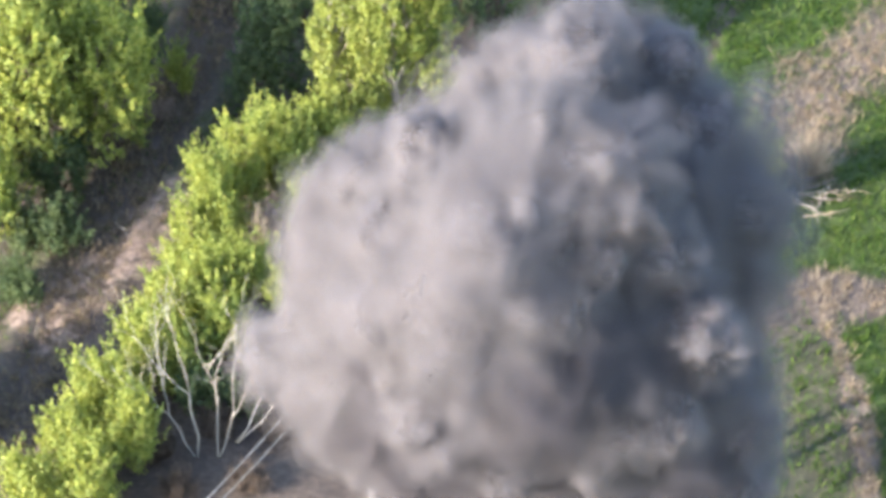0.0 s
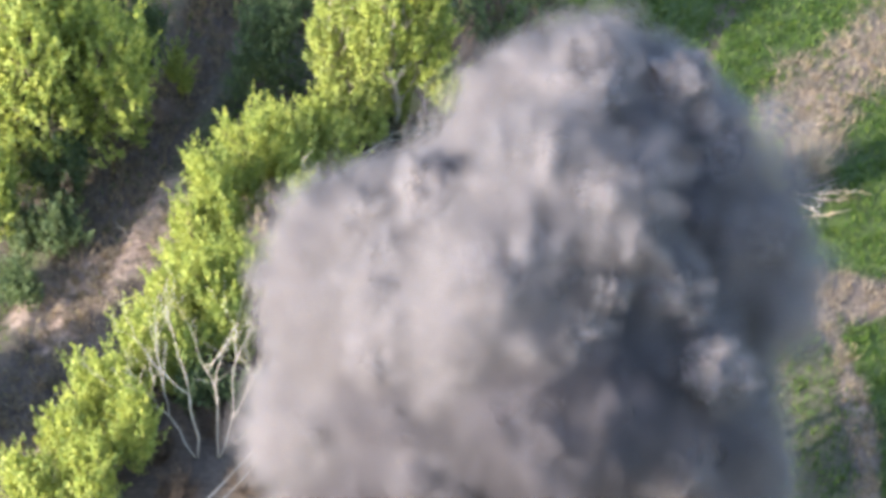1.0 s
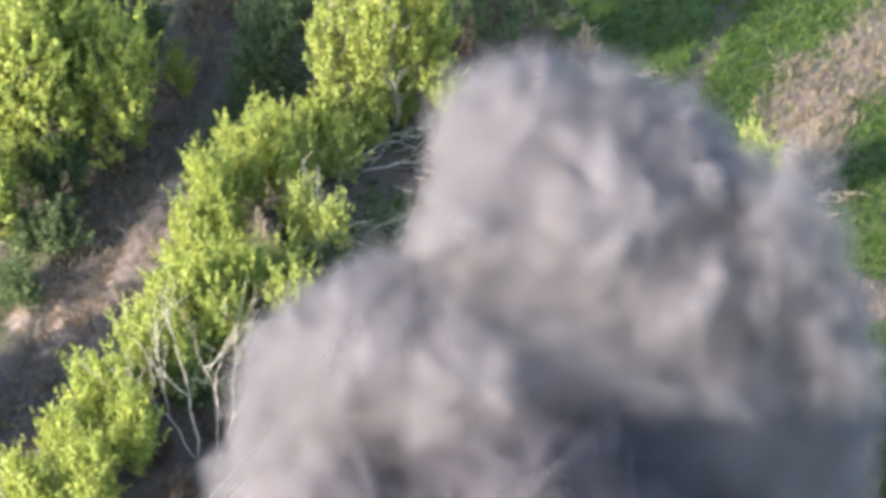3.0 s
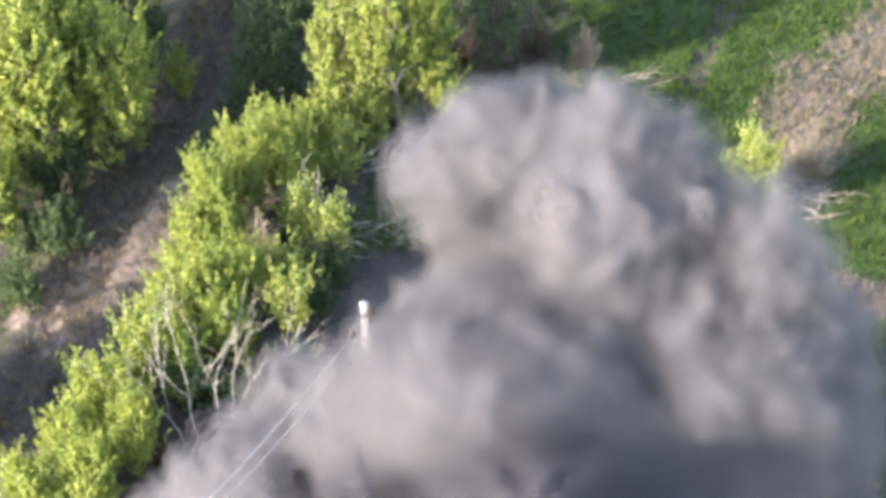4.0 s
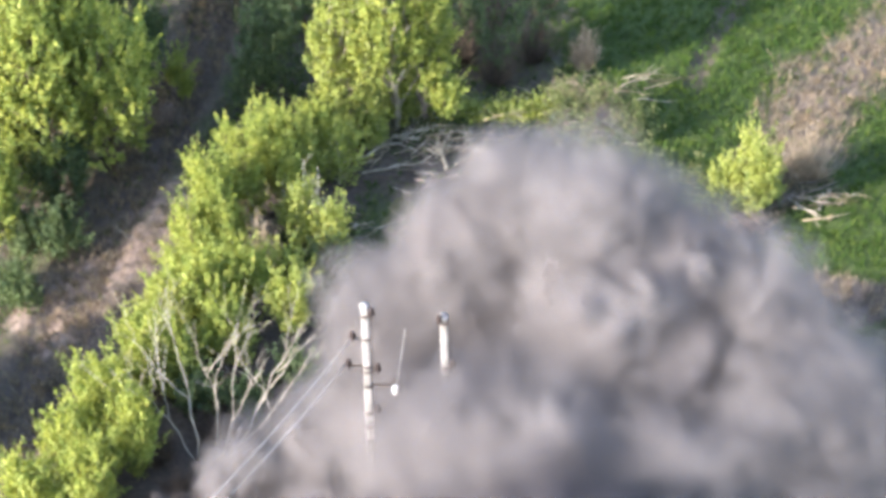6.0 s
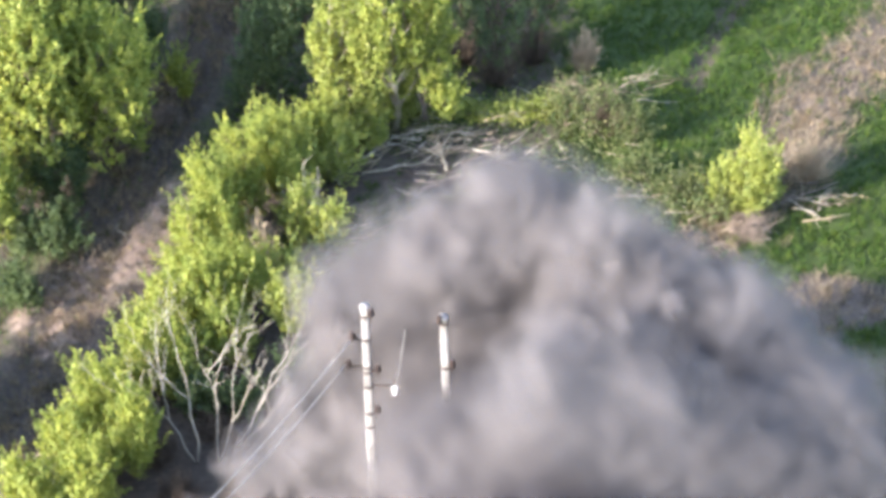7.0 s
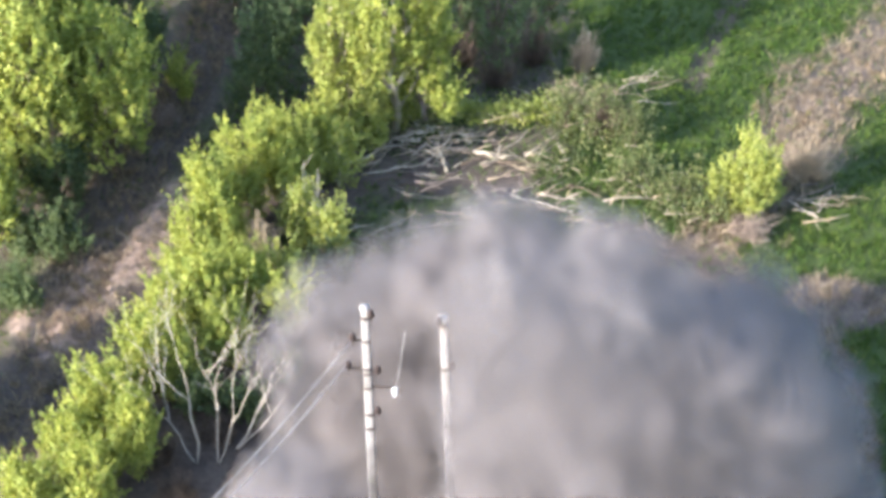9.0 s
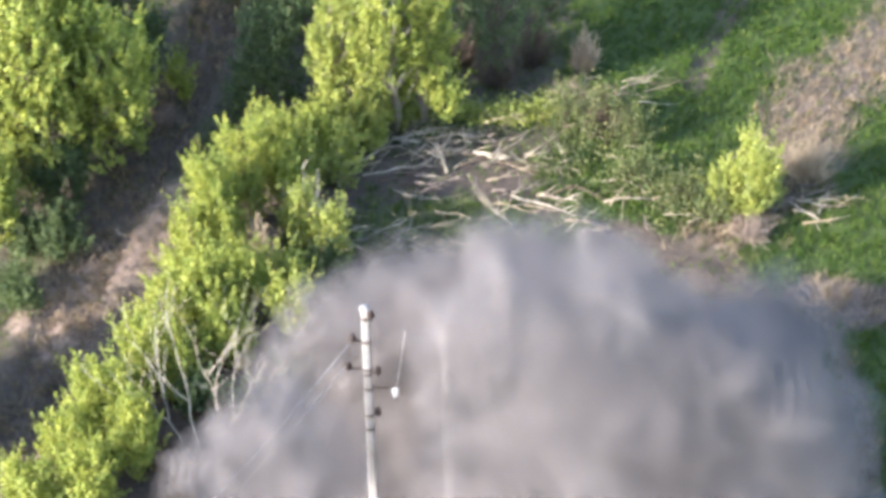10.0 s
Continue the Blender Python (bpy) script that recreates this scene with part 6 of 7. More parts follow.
    puff("crisp", 1.08, [(0, 3.2, -21.7, 18.7), (1, 3.5, -20.4, 16.8), (2.5, 4.4, -18.4, 14.6), (4.2, 4.9, -15.2, 10.6), (5.5, 5.2, -15.2, 9.8), (7.5, 4.8, -15.2, 8.8), (9, 5.2, -15.2, 8.7), (10, 5.3, -15.2, 8.2)])
    puff("crisp", 0.99, [(0, 3.5, -21.9, 18.5), (1, 3.9, -20.6, 16.7), (2.5, 4.7, -18.7, 14.2), (4.2, 5.5, -15.3, 10.1), (5.5, 5.7, -15.3, 9.2), (7.5, 5.5, -15.3, 8.6), (9, 5.6, -15.3, 8.1), (10, 5.8, -15.3, 7.6)])
    # sooty billows whose dark colour also paints shade on the lower face
    puff("soot_shade", 1.63, [(0, 3.6, -21.8, 14.4), (1, 4.4, -21.5, 12.5), (2.5, 5.0, -21.1, 10.4), (4.2, 5.8, -17.3, 4.7), (5.5, 6.2, -17.3, 4.1), (7.5, 6.0, -17.3, 3.3), (9, 6.5, -17.3, 2.0), (10, 6.2, -17.3, 1.9)])
    puff("soot_shade", 1.74, [(0, 2.5, -21.3, 13.8), (1, 2.9, -21.0, 11.9), (2.5, 3.4, -20.6, 9.6), (4.2, 3.8, -17.0, 4.3), (5.5, 4.2, -17.0, 3.8), (7.5, 3.9, -17.0, 3.2), (9, 4.3, -17.0, 1.5), (10, 4.1, -17.0, 1.7)])
    puff("soot_shade", 1.62, [(0, 1.9, -22.3, 14.9), (1, 2.2, -22.0, 13.1), (2.5, 2.6, -21.5, 10.8), (4.2, 2.6, -21.3, 9.3), (5.5, 2.9, -21.3, 8.9), (7.5, 2.7, -21.3, 8.3), (9, 2.9, -21.3, 6.7), (10, 3.4, -16.4, 0.7)])
    puff("soot_shade", 1.59, [(0, 1.5, -21.3, 13.8), (1, 1.6, -21.0, 11.8), (2.5, 1.8, -20.6, 9.2), (4.2, 1.8, -20.3, 7.7), (5.5, 2.2, -20.3, 7.3), (7.5, 2.0, -20.3, 6.6), (9, 2.0, -20.3, 4.6), (10, 2.2, -17.2, 0.7)])
    puff("soot_shade", 1.89, [(0, 1.1, -21.6, 14.4), (1, 1.2, -21.3, 12.5), (2.5, 1.2, -20.9, 9.8), (4.2, 1.2, -20.6, 8.4), (5.5, 1.6, -20.6, 7.8), (7.5, 1.4, -20.6, 7.3), (9, 1.3, -20.6, 5.3), (10, 1.5, -17.0, 0.8)])
    puff("soot_shade", 1.69, [(0, 0.6, -21.0, 14.0), (1, 0.5, -20.7, 12.1), (2.5, 0.3, -20.2, 9.4), (4.2, 0.2, -20.0, 7.7), (5.5, 0.6, -20.0, 6.9), (7.5, 0.4, -20.0, 6.3), (9, 0.0, -20.0, 4.6), (10, 0.3, -16.9, 0.8)])
    puff("soot_shade", 2.03, [(0, 0.1, -22.0, 15.3), (1, -0.2, -21.7, 13.4), (2.5, -0.9, -21.2, 10.7), (4.2, -1.1, -21.0, 8.9), (5.5, -0.7, -21.0, 8.2), (7.5, -0.8, -21.0, 7.7), (9, -1.3, -20.9, 6.3), (10, -1.1, -16.5, 0.9)])
    puff("soot_shade", 1.38, [(0, 2.5, -22.1, 15.8), (1, 3.1, -21.8, 14.1), (2.5, 3.7, -21.4, 11.9), (4.2, 4.5, -17.5, 6.1), (5.5, 5.0, -17.5, 5.3), (7.5, 4.9, -17.5, 4.3), (9, 5.3, -17.5, 3.0), (10, 5.1, -17.5, 2.8)])
    puff("soot_shade", 1.75, [(0, 2.1, -22.9, 16.7), (1, 2.5, -22.6, 15.0), (2.5, 3.0, -22.2, 13.0), (4.2, 3.6, -18.0, 7.1), (5.5, 4.0, -18.0, 6.4), (7.5, 3.8, -18.0, 5.6), (9, 4.1, -18.0, 4.3), (10, 4.0, -18.0, 4.2)])
    puff("soot_shade", 1.50, [(0, 1.4, -23.4, 17.0), (1, 1.6, -23.1, 15.3), (2.5, 1.8, -22.6, 13.1), (4.2, 1.8, -22.4, 11.5), (5.5, 2.2, -22.4, 10.9), (7.5, 2.0, -22.4, 10.2), (9, 2.1, -22.4, 8.6), (10, 2.6, -16.0, 0.7)])
    puff("soot_shade", 1.95, [(0, 1.3, -22.1, 16.1), (1, 1.4, -21.8, 14.3), (2.5, 1.5, -21.4, 12.0), (4.2, 1.5, -21.1, 10.5), (5.5, 1.9, -21.1, 9.9), (7.5, 1.7, -21.1, 9.3), (9, 1.6, -20.5, 6.9), (10, 2.0, -15.4, 0.9)])
    puff("soot_shade", 1.36, [(0, 0.8, -22.1, 16.0), (1, 0.7, -21.8, 14.2), (2.5, 0.3, -21.4, 11.6), (4.2, 0.2, -21.1, 9.6), (5.5, 0.4, -21.1, 8.7), (7.5, 0.2, -21.1, 7.9), (9, -0.2, -21.1, 6.3), (10, -0.1, -16.7, 0.6)])
    puff("soot_shade", 1.37, [(0, 4.7, -19.1, 9.9), (1, 5.5, -18.9, 7.6), (2.5, 6.1, -18.4, 5.2), (4.2, 6.8, -15.8, 0.6), (5.5, 7.0, -16.2, 0.6), (7.5, 6.6, -16.9, 0.6), (9, 7.0, -18.2, 0.6), (10, 6.6, -18.1, 0.6)])
    puff("soot_shade", 1.26, [(0, 3.2, -18.9, 9.2), (1, 3.7, -18.6, 6.8), (2.5, 4.2, -18.1, 4.0), (4.2, 4.5, -16.4, 0.6), (5.5, 4.8, -16.8, 0.6), (7.5, 4.5, -17.5, 0.6), (9, 4.7, -19.1, 0.6), (10, 4.5, -18.9, 0.6)])
    puff("soot_shade", 1.04, [(0, 2.7, -18.7, 8.7), (1, 3.0, -18.4, 6.1), (2.5, 3.5, -17.9, 3.0), (4.2, 3.6, -17.7, 1.2), (5.5, 4.0, -17.5, 0.5), (7.5, 3.7, -18.2, 0.5), (9, 3.8, -20.1, 0.5), (10, 3.7, -19.9, 0.5)])
    puff("soot_shade", 1.09, [(0, 1.6, -19.4, 9.6), (1, 1.8, -19.1, 7.1), (2.5, 2.0, -18.6, 3.9), (4.2, 2.1, -18.4, 2.2), (5.5, 2.5, -18.4, 1.7), (7.5, 2.3, -18.4, 0.8), (9, 2.2, -20.2, 0.5), (10, 2.2, -20.0, 0.5)])
    puff("soot_shade", 1.37, [(0, 0.6, -19.4, 10.5), (1, 0.5, -19.1, 8.1), (2.5, 0.3, -18.7, 4.8), (4.2, 0.3, -18.4, 3.0), (5.5, 0.8, -18.4, 2.2), (7.5, 0.5, -18.4, 1.6), (9, 0.1, -19.7, 0.6), (10, 0.3, -19.5, 0.6)])
    puff("soot_shade", 1.11, [(0, -0.4, -19.8, 11.0), (1, -0.7, -19.5, 8.7), (2.5, -1.4, -19.0, 5.1), (4.2, -1.5, -18.8, 3.0), (5.5, -1.2, -18.8, 2.1), (7.5, -1.4, -18.8, 1.3), (9, -2.0, -19.8, 0.5), (10, -1.8, -19.8, 0.5)])
    puff("soot_shade", 1.41, [(0, -0.9, -19.5, 11.7), (1, -1.6, -19.2, 9.2), (2.5, -2.7, -18.8, 5.7), (4.2, -3.1, -18.5, 3.5), (5.5, -2.7, -18.5, 2.7), (7.5, -2.9, -18.5, 2.1), (9, -3.6, -18.8, 0.6), (10, -3.1, -18.7, 0.6)])
    puff("thin", 1.16, [(0, 5.4, -16.5, 12.1), (1, 6.1, -16.5, 11.0), (2.5, 8.5, -16.5, 9.6), (4.2, 10.0, -14.7, 6.4), (5.5, 10.3, -14.7, 5.7), (7.5, 9.8, -14.7, 4.9), (9, 10.1, -14.7, 4.3), (10, 10.3, -14.7, 3.7)])
    puff("thin", 1.68, [(0, 4.9, -17.0, 12.0), (1, 5.6, -17.0, 10.9), (2.5, 7.8, -17.0, 9.0), (4.2, 9.3, -15.0, 5.3), (5.5, 9.7, -15.0, 4.6), (7.5, 9.5, -15.0, 3.8), (9, 9.8, -15.0, 3.1), (10, 9.7, -15.0, 2.5)])
    puff("thin", 1.05, [(0, 6.0, -17.0, 10.3), (1, 6.4, -17.0, 9.2), (2.5, 8.3, -17.0, 6.8), (4.2, 9.6, -15.0, 2.9), (5.5, 9.2, -15.0, 2.6), (7.5, 8.2, -15.0, 2.3), (9, 8.0, -15.0, 1.9), (10, 7.4, -15.0, 1.7)])
    puff("thin", 1.20, [(0, 6.5, -17.0, 8.2), (1, 6.9, -17.0, 6.9), (2.5, 7.2, -17.0, 5.5), (4.2, 6.9, -15.0, 2.8), (5.5, 6.7, -15.0, 2.6), (7.5, 6.0, -15.0, 2.3), (9, 6.0, -15.0, 1.8), (10, 5.6, -15.0, 1.6)])
    puff("thin", 1.05, [(0, 6.5, -16.2, 5.7), (1, 6.6, -16.2, 4.6), (2.5, 6.3, -16.2, 4.0), (4.2, 6.0, -14.5, 1.7), (5.5, 6.0, -14.5, 1.6), (7.5, 5.3, -14.5, 1.4), (9, 5.4, -14.5, 0.7), (10, 5.1, -14.5, 0.6)])
    puff("thin", 1.86, [(0, 4.2, -16.8, 7.5), (1, 4.4, -16.8, 6.5), (2.5, 4.3, -16.8, 5.9), (4.2, 4.1, -14.9, 3.4), (5.5, 4.2, -14.9, 3.4), (7.5, 3.5, -16.8, 5.4), (9, 3.8, -14.9, 2.4), (10, 3.7, -13.5, 0.8)])
    puff("thin", 1.39, [(0, 3.8, -16.8, 6.8), (1, 4.0, -16.8, 5.7), (2.5, 4.0, -16.8, 5.0), (4.2, 3.9, -14.9, 2.5), (5.5, 4.1, -14.9, 2.5), (7.5, 3.4, -16.8, 4.5), (9, 3.7, -15.0, 1.6), (10, 3.6, -14.2, 0.6)])
    puff("thin", 1.36, [(0, 2.8, -17.1, 7.0), (1, 3.0, -17.1, 5.9), (2.5, 3.1, -17.1, 5.1), (4.2, 2.9, -17.1, 4.9), (5.5, 3.2, -17.1, 4.9), (7.5, 2.9, -17.1, 4.8), (9, 3.1, -15.6, 2.1), (10, 3.1, -14.4, 0.6)])
    puff("thin", 1.93, [(0, 1.7, -17.3, 8.2), (1, 1.9, -17.3, 7.2), (2.5, 2.0, -17.3, 6.2), (4.2, 2.1, -17.3, 6.1), (5.5, 2.5, -17.3, 6.1), (7.5, 2.2, -17.3, 6.0), (9, 2.5, -13.7, 0.9), (10, 2.5, -13.7, 0.9)])
    puff("thin", 1.91, [(0, 1.1, -17.1, 8.1), (1, 1.3, -17.1, 7.0), (2.5, 1.4, -17.1, 5.8), (4.2, 1.6, -17.1, 5.6), (5.5, 2.1, -17.1, 5.5), (7.5, 1.9, -17.1, 5.4), (9, 2.0, -14.3, 1.1), (10, 2.1, -14.1, 0.9)])
    puff("thin", 1.58, [(0, 0.3, -16.2, 7.2), (1, 0.4, -16.2, 5.9), (2.5, 0.6, -16.2, 4.5), (4.2, 0.9, -16.2, 4.1), (5.5, 1.4, -16.2, 3.9), (7.5, 1.4, -16.2, 3.9), (9, 1.3, -14.7, 1.1), (10, 1.5, -14.4, 0.7)])
    puff("thin", 1.80, [(0, -0.0, -16.8, 8.6), (1, 0.1, -16.8, 7.4), (2.5, 0.1, -16.8, 5.9), (4.2, 0.5, -16.8, 5.4), (5.5, 1.1, -16.8, 5.2), (7.5, 1.1, -16.8, 5.1), (9, 1.1, -13.9, 0.9), (10, 1.3, -13.9, 0.8)])
    puff("thin", 1.45, [(0, -1.0, -16.6, 8.5), (1, -1.1, -16.6, 7.1), (2.5, -1.2, -16.6, 5.4), (4.2, -0.8, -16.6, 4.7), (5.5, -0.1, -16.6, 4.4), (7.5, 0.1, -16.6, 4.3), (9, 0.0, -14.7, 1.3), (10, 0.3, -14.2, 0.7)])
    puff("thin", 1.55, [(0, -1.5, -17.3, 9.9), (1, -2.2, -17.3, 8.1), (2.5, -2.7, -17.3, 6.1), (4.2, -2.3, -17.3, 5.3), (5.5, -1.4, -17.3, 5.0), (7.5, -1.1, -17.3, 4.9), (9, -1.1, -14.1, 0.7), (10, -0.7, -14.2, 0.7)])
    puff("thin", 1.29, [(0, -2.6, -16.7, 10.0), (1, -3.6, -16.7, 8.3), (2.5, -3.7, -16.7, 6.9), (4.2, -5.6, -16.2, 3.9), (5.5, -4.9, -13.6, 0.6), (7.5, -4.0, -13.7, 0.6), (9, -3.6, -14.0, 0.6), (10, -2.9, -14.2, 0.6)])
    puff("thin", 1.10, [(0, -3.2, -17.4, 11.5), (1, -3.0, -17.4, 10.5), (2.5, -3.5, -17.4, 9.1), (4.2, -7.6, -12.1, 0.9), (5.5, -8.4, -13.1, 0.5), (7.5, -7.0, -13.2, 0.5), (9, -5.9, -13.4, 0.5), (10, -4.9, -13.6, 0.5)])
    puff("thin", 1.42, [(0, -1.7, -17.5, 13.2), (1, -2.2, -17.5, 12.2), (2.5, -3.1, -17.5, 10.9), (4.2, -4.1, -12.0, 4.2), (5.5, -4.6, -12.0, 3.3), (7.5, -4.3, -12.0, 2.6), (9, -4.1, -12.0, 1.9), (10, -4.8, -12.0, 1.2)])
    puff("thin", 1.95, [(0, -1.2, -17.2, 13.4), (1, -1.8, -17.2, 12.6), (2.5, -2.6, -17.2, 11.5), (4.2, -0.5, -15.7, 8.7), (5.5, -1.7, -12.0, 4.5), (7.5, -2.9, -12.0, 3.8), (9, -2.8, -12.0, 3.1), (10, -3.3, -12.0, 2.5)])
    puff("thin", 1.00, [(0, -2.2, -17.4, 14.6), (1, -2.7, -17.4, 13.8), (2.5, -3.3, -17.4, 13.0), (4.2, -0.8, -14.7, 8.4), (5.5, -1.8, -12.0, 5.5), (7.5, -3.7, -12.0, 5.3), (9, -3.7, -12.0, 4.7), (10, -4.3, -12.0, 4.3)])
    puff("thin", 1.21, [(0, -1.8, -17.2, 15.3), (1, -2.3, -17.2, 14.8), (2.5, -1.7, -17.2, 13.4), (4.2, -0.0, -15.0, 9.2), (5.5, -1.6, -12.0, 6.9), (7.5, -2.9, -12.0, 6.8), (9, -3.7, -12.0, 6.7), (10, -3.8, -12.0, 6.2)])
    puff("thin", 1.25, [(0, -1.1, -17.0, 15.8), (1, -1.1, -17.0, 15.1), (2.5, -0.6, -17.0, 13.6), (4.2, -0.2, -12.4, 7.9), (5.5, -1.5, -12.0, 8.6), (7.5, -2.7, -12.0, 8.8), (9, -2.8, -12.0, 8.4), (10, -2.8, -12.0, 7.8)])
    puff("thin", 1.75, [(0, -0.1, -16.7, 15.2), (1, -0.0, -16.7, 14.4), (2.5, 0.4, -16.7, 12.9), (4.2, 0.5, -12.8, 8.1), (5.5, -0.2, -12.0, 8.3), (7.5, -1.1, -12.0, 8.4), (9, -1.1, -12.0, 7.9), (10, -1.4, -12.0, 7.7)])
    puff("thin", 1.93, [(0, 0.4, -16.9, 15.6), (1, 0.5, -16.9, 14.7), (2.5, 1.0, -16.9, 12.9), (4.2, 1.0, -12.3, 7.9), (5.5, 0.5, -12.0, 8.5), (7.5, -0.7, -12.0, 9.8), (9, -0.5, -12.0, 8.8), (10, -0.5, -12.0, 8.4)])
    puff("thin", 1.72, [(0, 1.4, -17.5, 16.2), (1, 1.4, -17.5, 15.3), (2.5, 1.2, -17.5, 14.0), (4.2, 0.2, -12.0, 12.1), (5.5, 0.8, -12.0, 11.0), (7.5, 0.5, -12.0, 10.2), (9, 0.6, -12.0, 9.5), (10, 0.7, -12.0, 8.7)])
    puff("thin", 1.22, [(0, 1.9, -16.7, 17.4), (1, 1.7, -16.7, 17.3), (2.5, 1.0, -16.7, 17.0), (4.2, 1.0, -12.0, 13.5), (5.5, 1.5, -12.0, 12.7), (7.5, 1.3, -12.0, 11.6), (9, 1.3, -12.0, 10.8), (10, 1.4, -12.0, 10.0)])
    puff("thin", 1.80, [(0, 2.2, -17.0, 17.4), (1, 2.1, -17.0, 17.2), (2.5, 1.5, -17.0, 17.4), (4.2, 1.7, -12.0, 12.8), (5.5, 2.2, -12.0, 11.9), (7.5, 2.0, -12.0, 10.8), (9, 2.0, -12.0, 9.6), (10, 2.1, -12.0, 8.7)])
    puff("thin", 1.93, [(0, 2.4, -16.7, 17.8), (1, 2.6, -16.7, 17.4), (2.5, 2.8, -16.7, 16.9), (4.2, 3.3, -12.0, 12.8), (5.5, 3.4, -14.8, 14.0), (7.5, 3.3, -12.0, 9.5), (9, 3.3, -12.0, 9.0), (10, 3.4, -12.0, 8.9)])
    puff("thin", 1.11, [(0, 2.9, -16.3, 18.3), (1, 3.2, -16.3, 17.9), (2.5, 3.4, -16.3, 17.4), (4.2, 3.7, -14.6, 15.5), (5.5, 4.1, -14.6, 14.4), (7.5, 3.6, -14.6, 12.6), (9, 3.7, -14.6, 12.3), (10, 3.7, -14.6, 11.6)])
    puff("thin", 1.17, [(0, 4.0, -16.3, 17.7), (1, 4.4, -16.3, 17.4), (2.5, 4.7, -16.3, 16.8), (4.2, 5.0, -14.6, 14.5), (5.5, 5.3, -14.6, 13.4), (7.5, 4.6, -14.6, 11.4), (9, 4.7, -14.6, 11.2), (10, 4.6, -14.6, 10.3)])
    puff("thin", 1.44, [(0, 4.5, -16.5, 16.7), (1, 5.0, -16.5, 16.4), (2.5, 5.5, -16.5, 15.8), (4.2, 5.9, -14.7, 13.3), (5.5, 6.3, -14.7, 12.6), (7.5, 5.3, -14.7, 10.7), (9, 5.4, -14.7, 10.2), (10, 5.3, -14.7, 9.5)])
    puff("thin", 1.50, [(0, 4.7, -16.8, 15.6), (1, 5.0, -16.8, 14.9), (2.5, 6.0, -16.8, 14.7), (4.2, 6.6, -14.9, 12.1), (5.5, 6.9, -14.9, 11.3), (7.5, 6.3, -14.9, 10.2), (9, 7.0, -14.9, 10.4), (10, 7.4, -14.9, 10.2)])
    puff("thin", 1.67, [(0, 4.8, -16.6, 14.9), (1, 5.1, -16.6, 14.1), (2.5, 6.2, -16.6, 13.7), (4.2, 6.8, -14.7, 11.1), (5.5, 7.0, -14.7, 10.3), (7.5, 6.9, -14.7, 9.6), (9, 7.3, -14.7, 9.4), (10, 7.7, -14.7, 9.1)])
    puff("thin", 1.21, [(0, 5.8, -16.2, 13.6), (1, 7.0, -16.2, 13.0), (2.5, 7.7, -16.2, 12.1), (4.2, 9.0, -14.5, 9.6), (5.5, 8.9, -14.5, 8.7), (7.5, 8.7, -14.5, 8.0), (9, 9.0, -14.5, 7.6), (10, 9.3, -14.5, 7.0)])
    puff("thin", 1.11, [(0, 5.2, -16.7, 13.2), (1, 6.2, -16.7, 12.4), (2.5, 7.9, -16.7, 11.4), (4.2, 9.2, -14.8, 8.6), (5.5, 9.3, -14.8, 7.8), (7.5, 8.9, -14.8, 7.0), (9, 9.3, -14.8, 6.5), (10, 9.4, -14.8, 5.9)])
    puff("thin", 1.00, [(0, 2.2, -17.6, 5.1), (1, 2.2, -17.6, 5.1), (2.5, 2.2, -17.6, 5.1), (4.2, 2.2, -17.6, 5.1), (5.5, 2.2, -17.6, 5.1), (7.5, 1.6, -17.6, 7.4), (9, 0.7, -17.6, 10.6), (10, 0.2, -17.6, 12.5)])
    puff("thin", 1.10, [(0, 2.4, -17.6, 3.8), (1, 2.4, -17.6, 3.8), (2.5, 2.4, -17.6, 3.8), (4.2, 2.4, -17.6, 3.8), (5.5, 2.4, -17.6, 3.8), (7.5, 1.7, -17.6, 6.2), (9, 0.9, -17.6, 9.5), (10, 0.3, -17.6, 11.5)])
    puff("thin", 1.20, [(0, 2.6, -17.6, 1.7), (1, 2.6, -17.6, 1.7), (2.5, 2.6, -17.6, 1.7), (4.2, 2.6, -17.6, 1.7), (5.5, 2.6, -17.6, 1.7), (7.5, 1.9, -17.6, 4.2), (9, 1.0, -17.6, 7.7), (10, 0.5, -17.6, 9.8)])
    puff("thin", 1.30, [(0, 2.5, -18.5, 0.6), (1, 2.5, -18.5, 0.6), (2.5, 2.5, -18.5, 0.6), (4.2, 2.5, -18.5, 0.6), (5.5, 2.5, -18.5, 0.6), (7.5, 1.9, -17.6, 2.1), (9, 1.0, -17.6, 5.8), (10, 0.4, -17.6, 8.0)])
    puff("thin", 1.50, [(0, -1.0, -18.2, 0.8), (1, -1.0, -18.2, 0.8), (2.5, -1.0, -18.2, 0.8), (4.2, -1.0, -18.2, 0.8), (5.5, -1.0, -18.2, 0.8), (7.5, -1.6, -17.6, 2.6), (9, -2.3, -17.6, 6.2), (10, -2.8, -17.6, 8.4)])
    puff("thin", 1.50, [(0, -2.1, -17.6, 1.5), (1, -2.1, -17.6, 1.5), (2.5, -2.1, -17.6, 1.5), (4.2, -2.1, -17.6, 1.5), (5.5, -2.1, -17.6, 1.5), (7.5, -2.6, -17.6, 4.0), (9, -3.3, -17.6, 7.5), (10, -3.7, -17.6, 9.6)])
    puff("thin", 1.40, [(0, -3.2, -18.2, 0.7), (1, -3.2, -18.2, 0.7), (2.5, -3.2, -18.2, 0.7), (4.2, -3.2, -18.2, 0.7), (5.5, -3.2, -18.2, 0.7), (7.5, -3.8, -17.6, 2.6), (9, -4.4, -17.6, 6.2), (10, -4.8, -17.6, 8.4)])
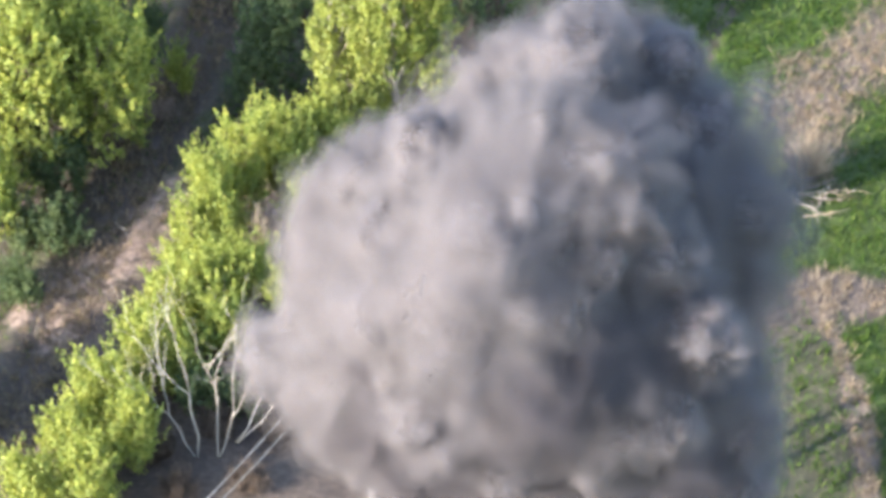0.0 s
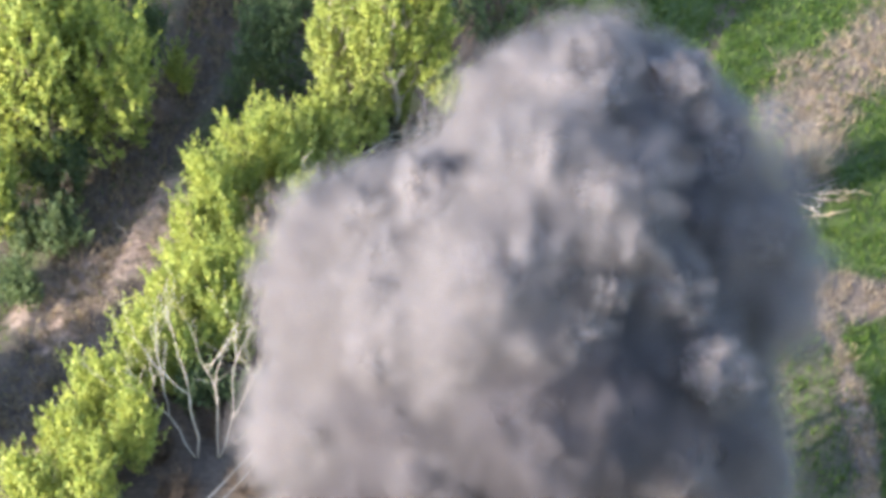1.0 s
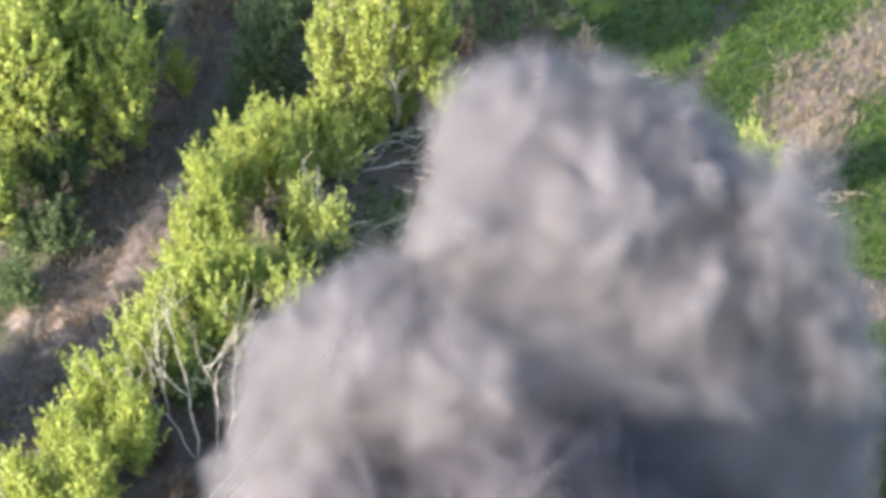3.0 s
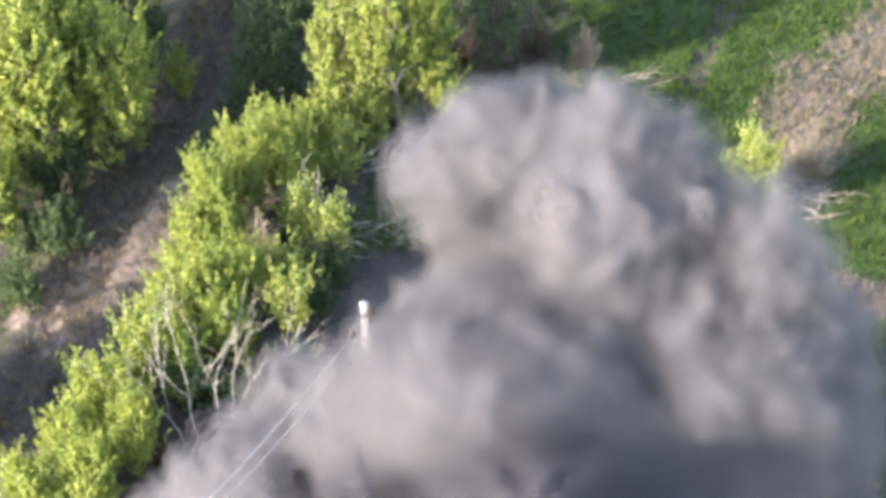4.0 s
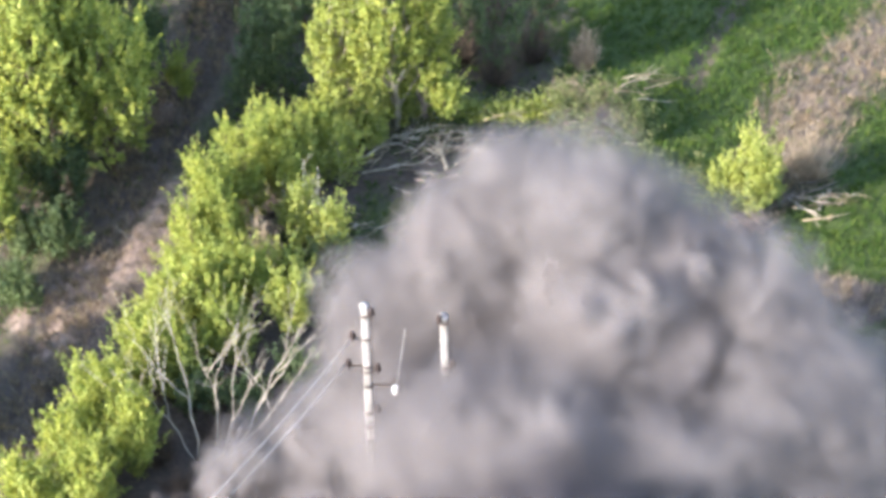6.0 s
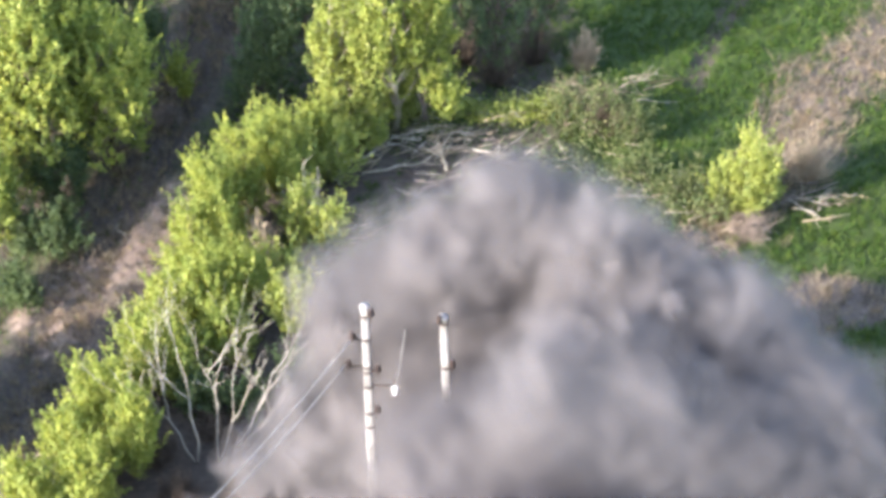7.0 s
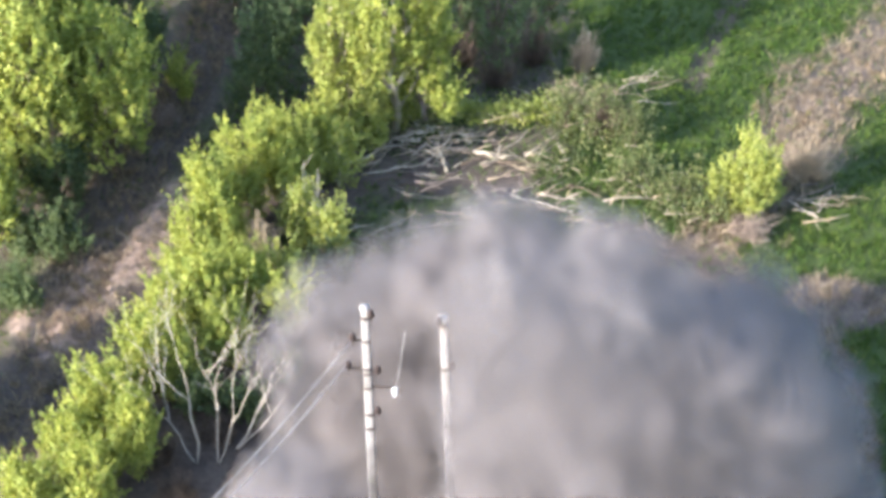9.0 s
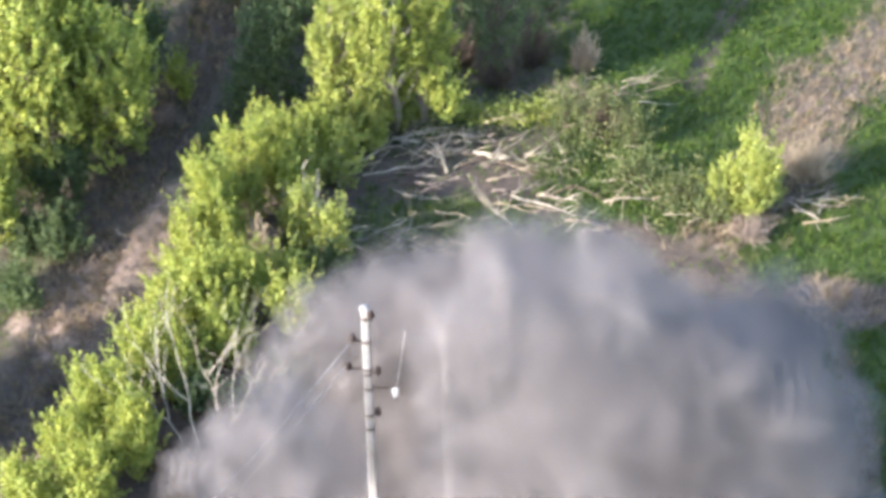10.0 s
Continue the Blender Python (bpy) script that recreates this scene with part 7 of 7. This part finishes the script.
    puff("thin", 1.90, [(0, 3.6, -18.9, 1.0), (1, 3.6, -18.9, 1.0), (2.5, 3.6, -18.9, 1.0), (4.2, 3.6, -18.9, 1.0), (5.5, 3.0, -17.6, 1.9), (7.5, 2.0, -17.6, 5.8), (9, 1.5, -17.6, 7.9), (10, 1.5, -17.6, 7.9)])
    puff("thin", 2.40, [(0, 4.7, -18.7, 5.3), (1, 4.7, -18.7, 5.3), (2.5, 4.7, -18.7, 5.3), (4.2, 4.7, -18.7, 5.3), (5.5, 4.0, -18.7, 7.6), (7.5, 3.0, -18.7, 10.9), (9, 2.5, -18.7, 12.7), (10, 2.5, -18.7, 12.7)])
    puff("thin", 2.40, [(0, 6.7, -18.7, 4.3), (1, 6.7, -18.7, 4.3), (2.5, 6.7, -18.7, 4.3), (4.2, 6.7, -18.7, 4.3), (5.5, 5.9, -18.7, 6.7), (7.5, 4.9, -18.7, 10.0), (9, 4.3, -18.7, 11.9), (10, 4.3, -18.7, 11.9)])
    puff("thin", 1.90, [(0, 3.6, -18.7, 6.8), (1, 3.6, -18.7, 6.8), (2.5, 3.6, -18.7, 6.8), (4.2, 3.6, -18.7, 6.8), (5.5, 2.9, -18.7, 9.0), (7.5, 2.0, -18.7, 12.2), (9, 1.5, -18.7, 13.9), (10, 1.5, -18.7, 13.9)])
    puff("thin", 2.00, [(0, 8.1, -18.7, 4.9), (1, 8.1, -18.7, 4.9), (2.5, 8.1, -18.7, 4.9), (4.2, 8.1, -18.7, 4.9), (5.5, 7.3, -18.7, 7.2), (7.5, 6.1, -18.7, 10.5), (9, 5.5, -18.7, 12.4), (10, 5.5, -18.7, 12.4)])
    puff("thin", 1.80, [(0, 5.7, -18.7, 6.8), (1, 5.7, -18.7, 6.8), (2.5, 5.7, -18.7, 6.8), (4.2, 5.7, -18.7, 6.8), (5.5, 5.0, -18.7, 9.0), (7.5, 4.0, -18.7, 12.2), (9, 3.4, -18.7, 13.9), (10, 3.4, -18.7, 13.9)])
    puff("thin", 2.40, [(0, 5.3, -19.4, 3.1), (1, 5.3, -19.4, 3.1), (2.5, 5.3, -19.4, 3.1), (4.2, 5.3, -19.4, 3.1), (5.5, 4.6, -19.4, 5.5), (7.5, 3.6, -19.4, 9.0), (9, 3.0, -19.4, 10.9), (10, 3.0, -19.4, 10.9)])
    puff("thin", 2.20, [(0, 9.3, -18.7, 2.5), (1, 9.3, -18.7, 2.5), (2.5, 9.3, -18.7, 2.5), (4.2, 9.3, -18.7, 2.5), (5.5, 8.4, -18.7, 4.9), (7.5, 7.2, -18.7, 8.5), (9, 6.5, -18.7, 10.4), (10, 6.5, -18.7, 10.4)])


TIMES = (0, 1, 2.5, 4.2, 5.5, 7.5, 9, 10)


def drifted(spot, since):
    """The way of a billow that is at spot at the given time and goes with its neighbours in the cloud."""
    k = TIMES.index(since)
    ways = np.array([[m.translation - Vector((0, 15, 0)) for t, m in rows] for ob, rows in PUFFS[:FIRST]])
    far = np.linalg.norm((ways[:, k] - np.array(spot)) * np.array((1, 0.6, 1)), axis=1)
    near = np.argsort(far)[:9]
    share = 1 / (far[near] + 0.4)
    move = ((ways[near] - ways[near][:, k:k + 1]) * share[:, None, None]).sum(0) / share.sum()
    return [(t, spot[0] + d[0], spot[1] + d[1], max(0.5, spot[2] + d[2])) for t, d in zip(TIMES, move)]


def knobs():
    """Rounded heads that boil out of the cloud's face in the first seconds and are drawn back into it."""
    heart = np.mean([[m.translation - Vector((0, 15, 0)) for t, m in rows] for ob, rows in PUFFS[:FIRST]], axis=0)

    def between(way, shares):
        return [(t, *Vector(h).lerp(Vector(p), f)) for h, (t, *p), f in zip(heart, way, shares)]

    early = (1, 1, 0.9, 0.45, 0.3, 0.2, 0.15, 0.15)
    for x, y, z, r in ((2.6, -18.1, 20.1, 0.8), (4.1, -18.1, 19.6, 0.75), (1.5, -18, 19.3, 0.6), (-0.1, -20.9, 19.3, 1.0),
                       (0.2, -22.1, 18.5, 0.85), (2.9, -22.3, 19.8, 1.05), (1.6, -21.1, 19.5, 0.75), (-0.9, -22.5, 17.3, 1.0), (1.9, -23.1, 18.3, 0.95),
                       (2.6, -22.9, 19.0, 0.7), (0.6, -22.9, 16.9, 0.6), (4.7, -18.9, 18.5, 0.8), (5.5, -19.2, 17.1, 0.9), (4.5, -22.5, 16.8, 1.0), (3.8, -23.1, 15.4, 0.9),
                       (-0.2, -23.3, 15.6, 1.0), (1.2, -23.3, 14.4, 0.8), (-0.9, -21.5, 18.2, 0.75), (3.4, -18.8, 19.0, 0.7),
                       (2.6, -23.1, 14.3, 0.7), (-0.8, -22.9, 16.4, 0.6), (4.1, -21.9, 17.8, 0.7)):
        puff("knob", r, between(drifted((x, y, z), 0), early))
    # darker billows that paint the shaded crevices between them
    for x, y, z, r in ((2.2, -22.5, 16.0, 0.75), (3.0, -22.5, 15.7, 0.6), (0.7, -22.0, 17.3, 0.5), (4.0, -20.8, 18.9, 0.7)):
        puff("soot_shade", r, between(drifted((x, y, z), 0), early))
    # the face that bulges towards the field
    for x, y, z, r in ((6.4, -18.0, 16.7, 1.3), (6.9, -18.3, 15.5, 1.3), (7.4, -18.5, 14.0, 1.3), (7.8, -18.6, 12.6, 1.3), (6.2, -18.7, 15.5, 1.3)):
        puff("thin", r, drifted((x, y, z), 2.5))
    # the skirt that comes out of the cloud's heart and spreads to the field
    late = (0, 0.1, 0.4, 0.8, 1, 0.95, 0.75, 0.6)
    for x, y, z, r in ((8.0, -18.4, 10.3, 1.7), (9.0, -18, 10.9, 1.7), (7.4, -19, 9.2, 1.82), (9.2, -18.4, 8.9, 1.82), (6.5, -18.8, 10.3, 1.59),
                       (8.3, -17.6, 11.5, 1.48), (5.5, -19.4, 9.8, 1.7), (7.2, -18.4, 11.4, 1.59), (9.6, -17.6, 9.3, 1.7), (8.2, -19, 9.0, 1.7)):
        puff("thin", r, between(drifted((x, y, z), 5.5), late))


def motions():
    for ob, rows in PUFFS:
        walk(ob, rows)


billows()
FIRST = len(PUFFS)
knobs()
motions()
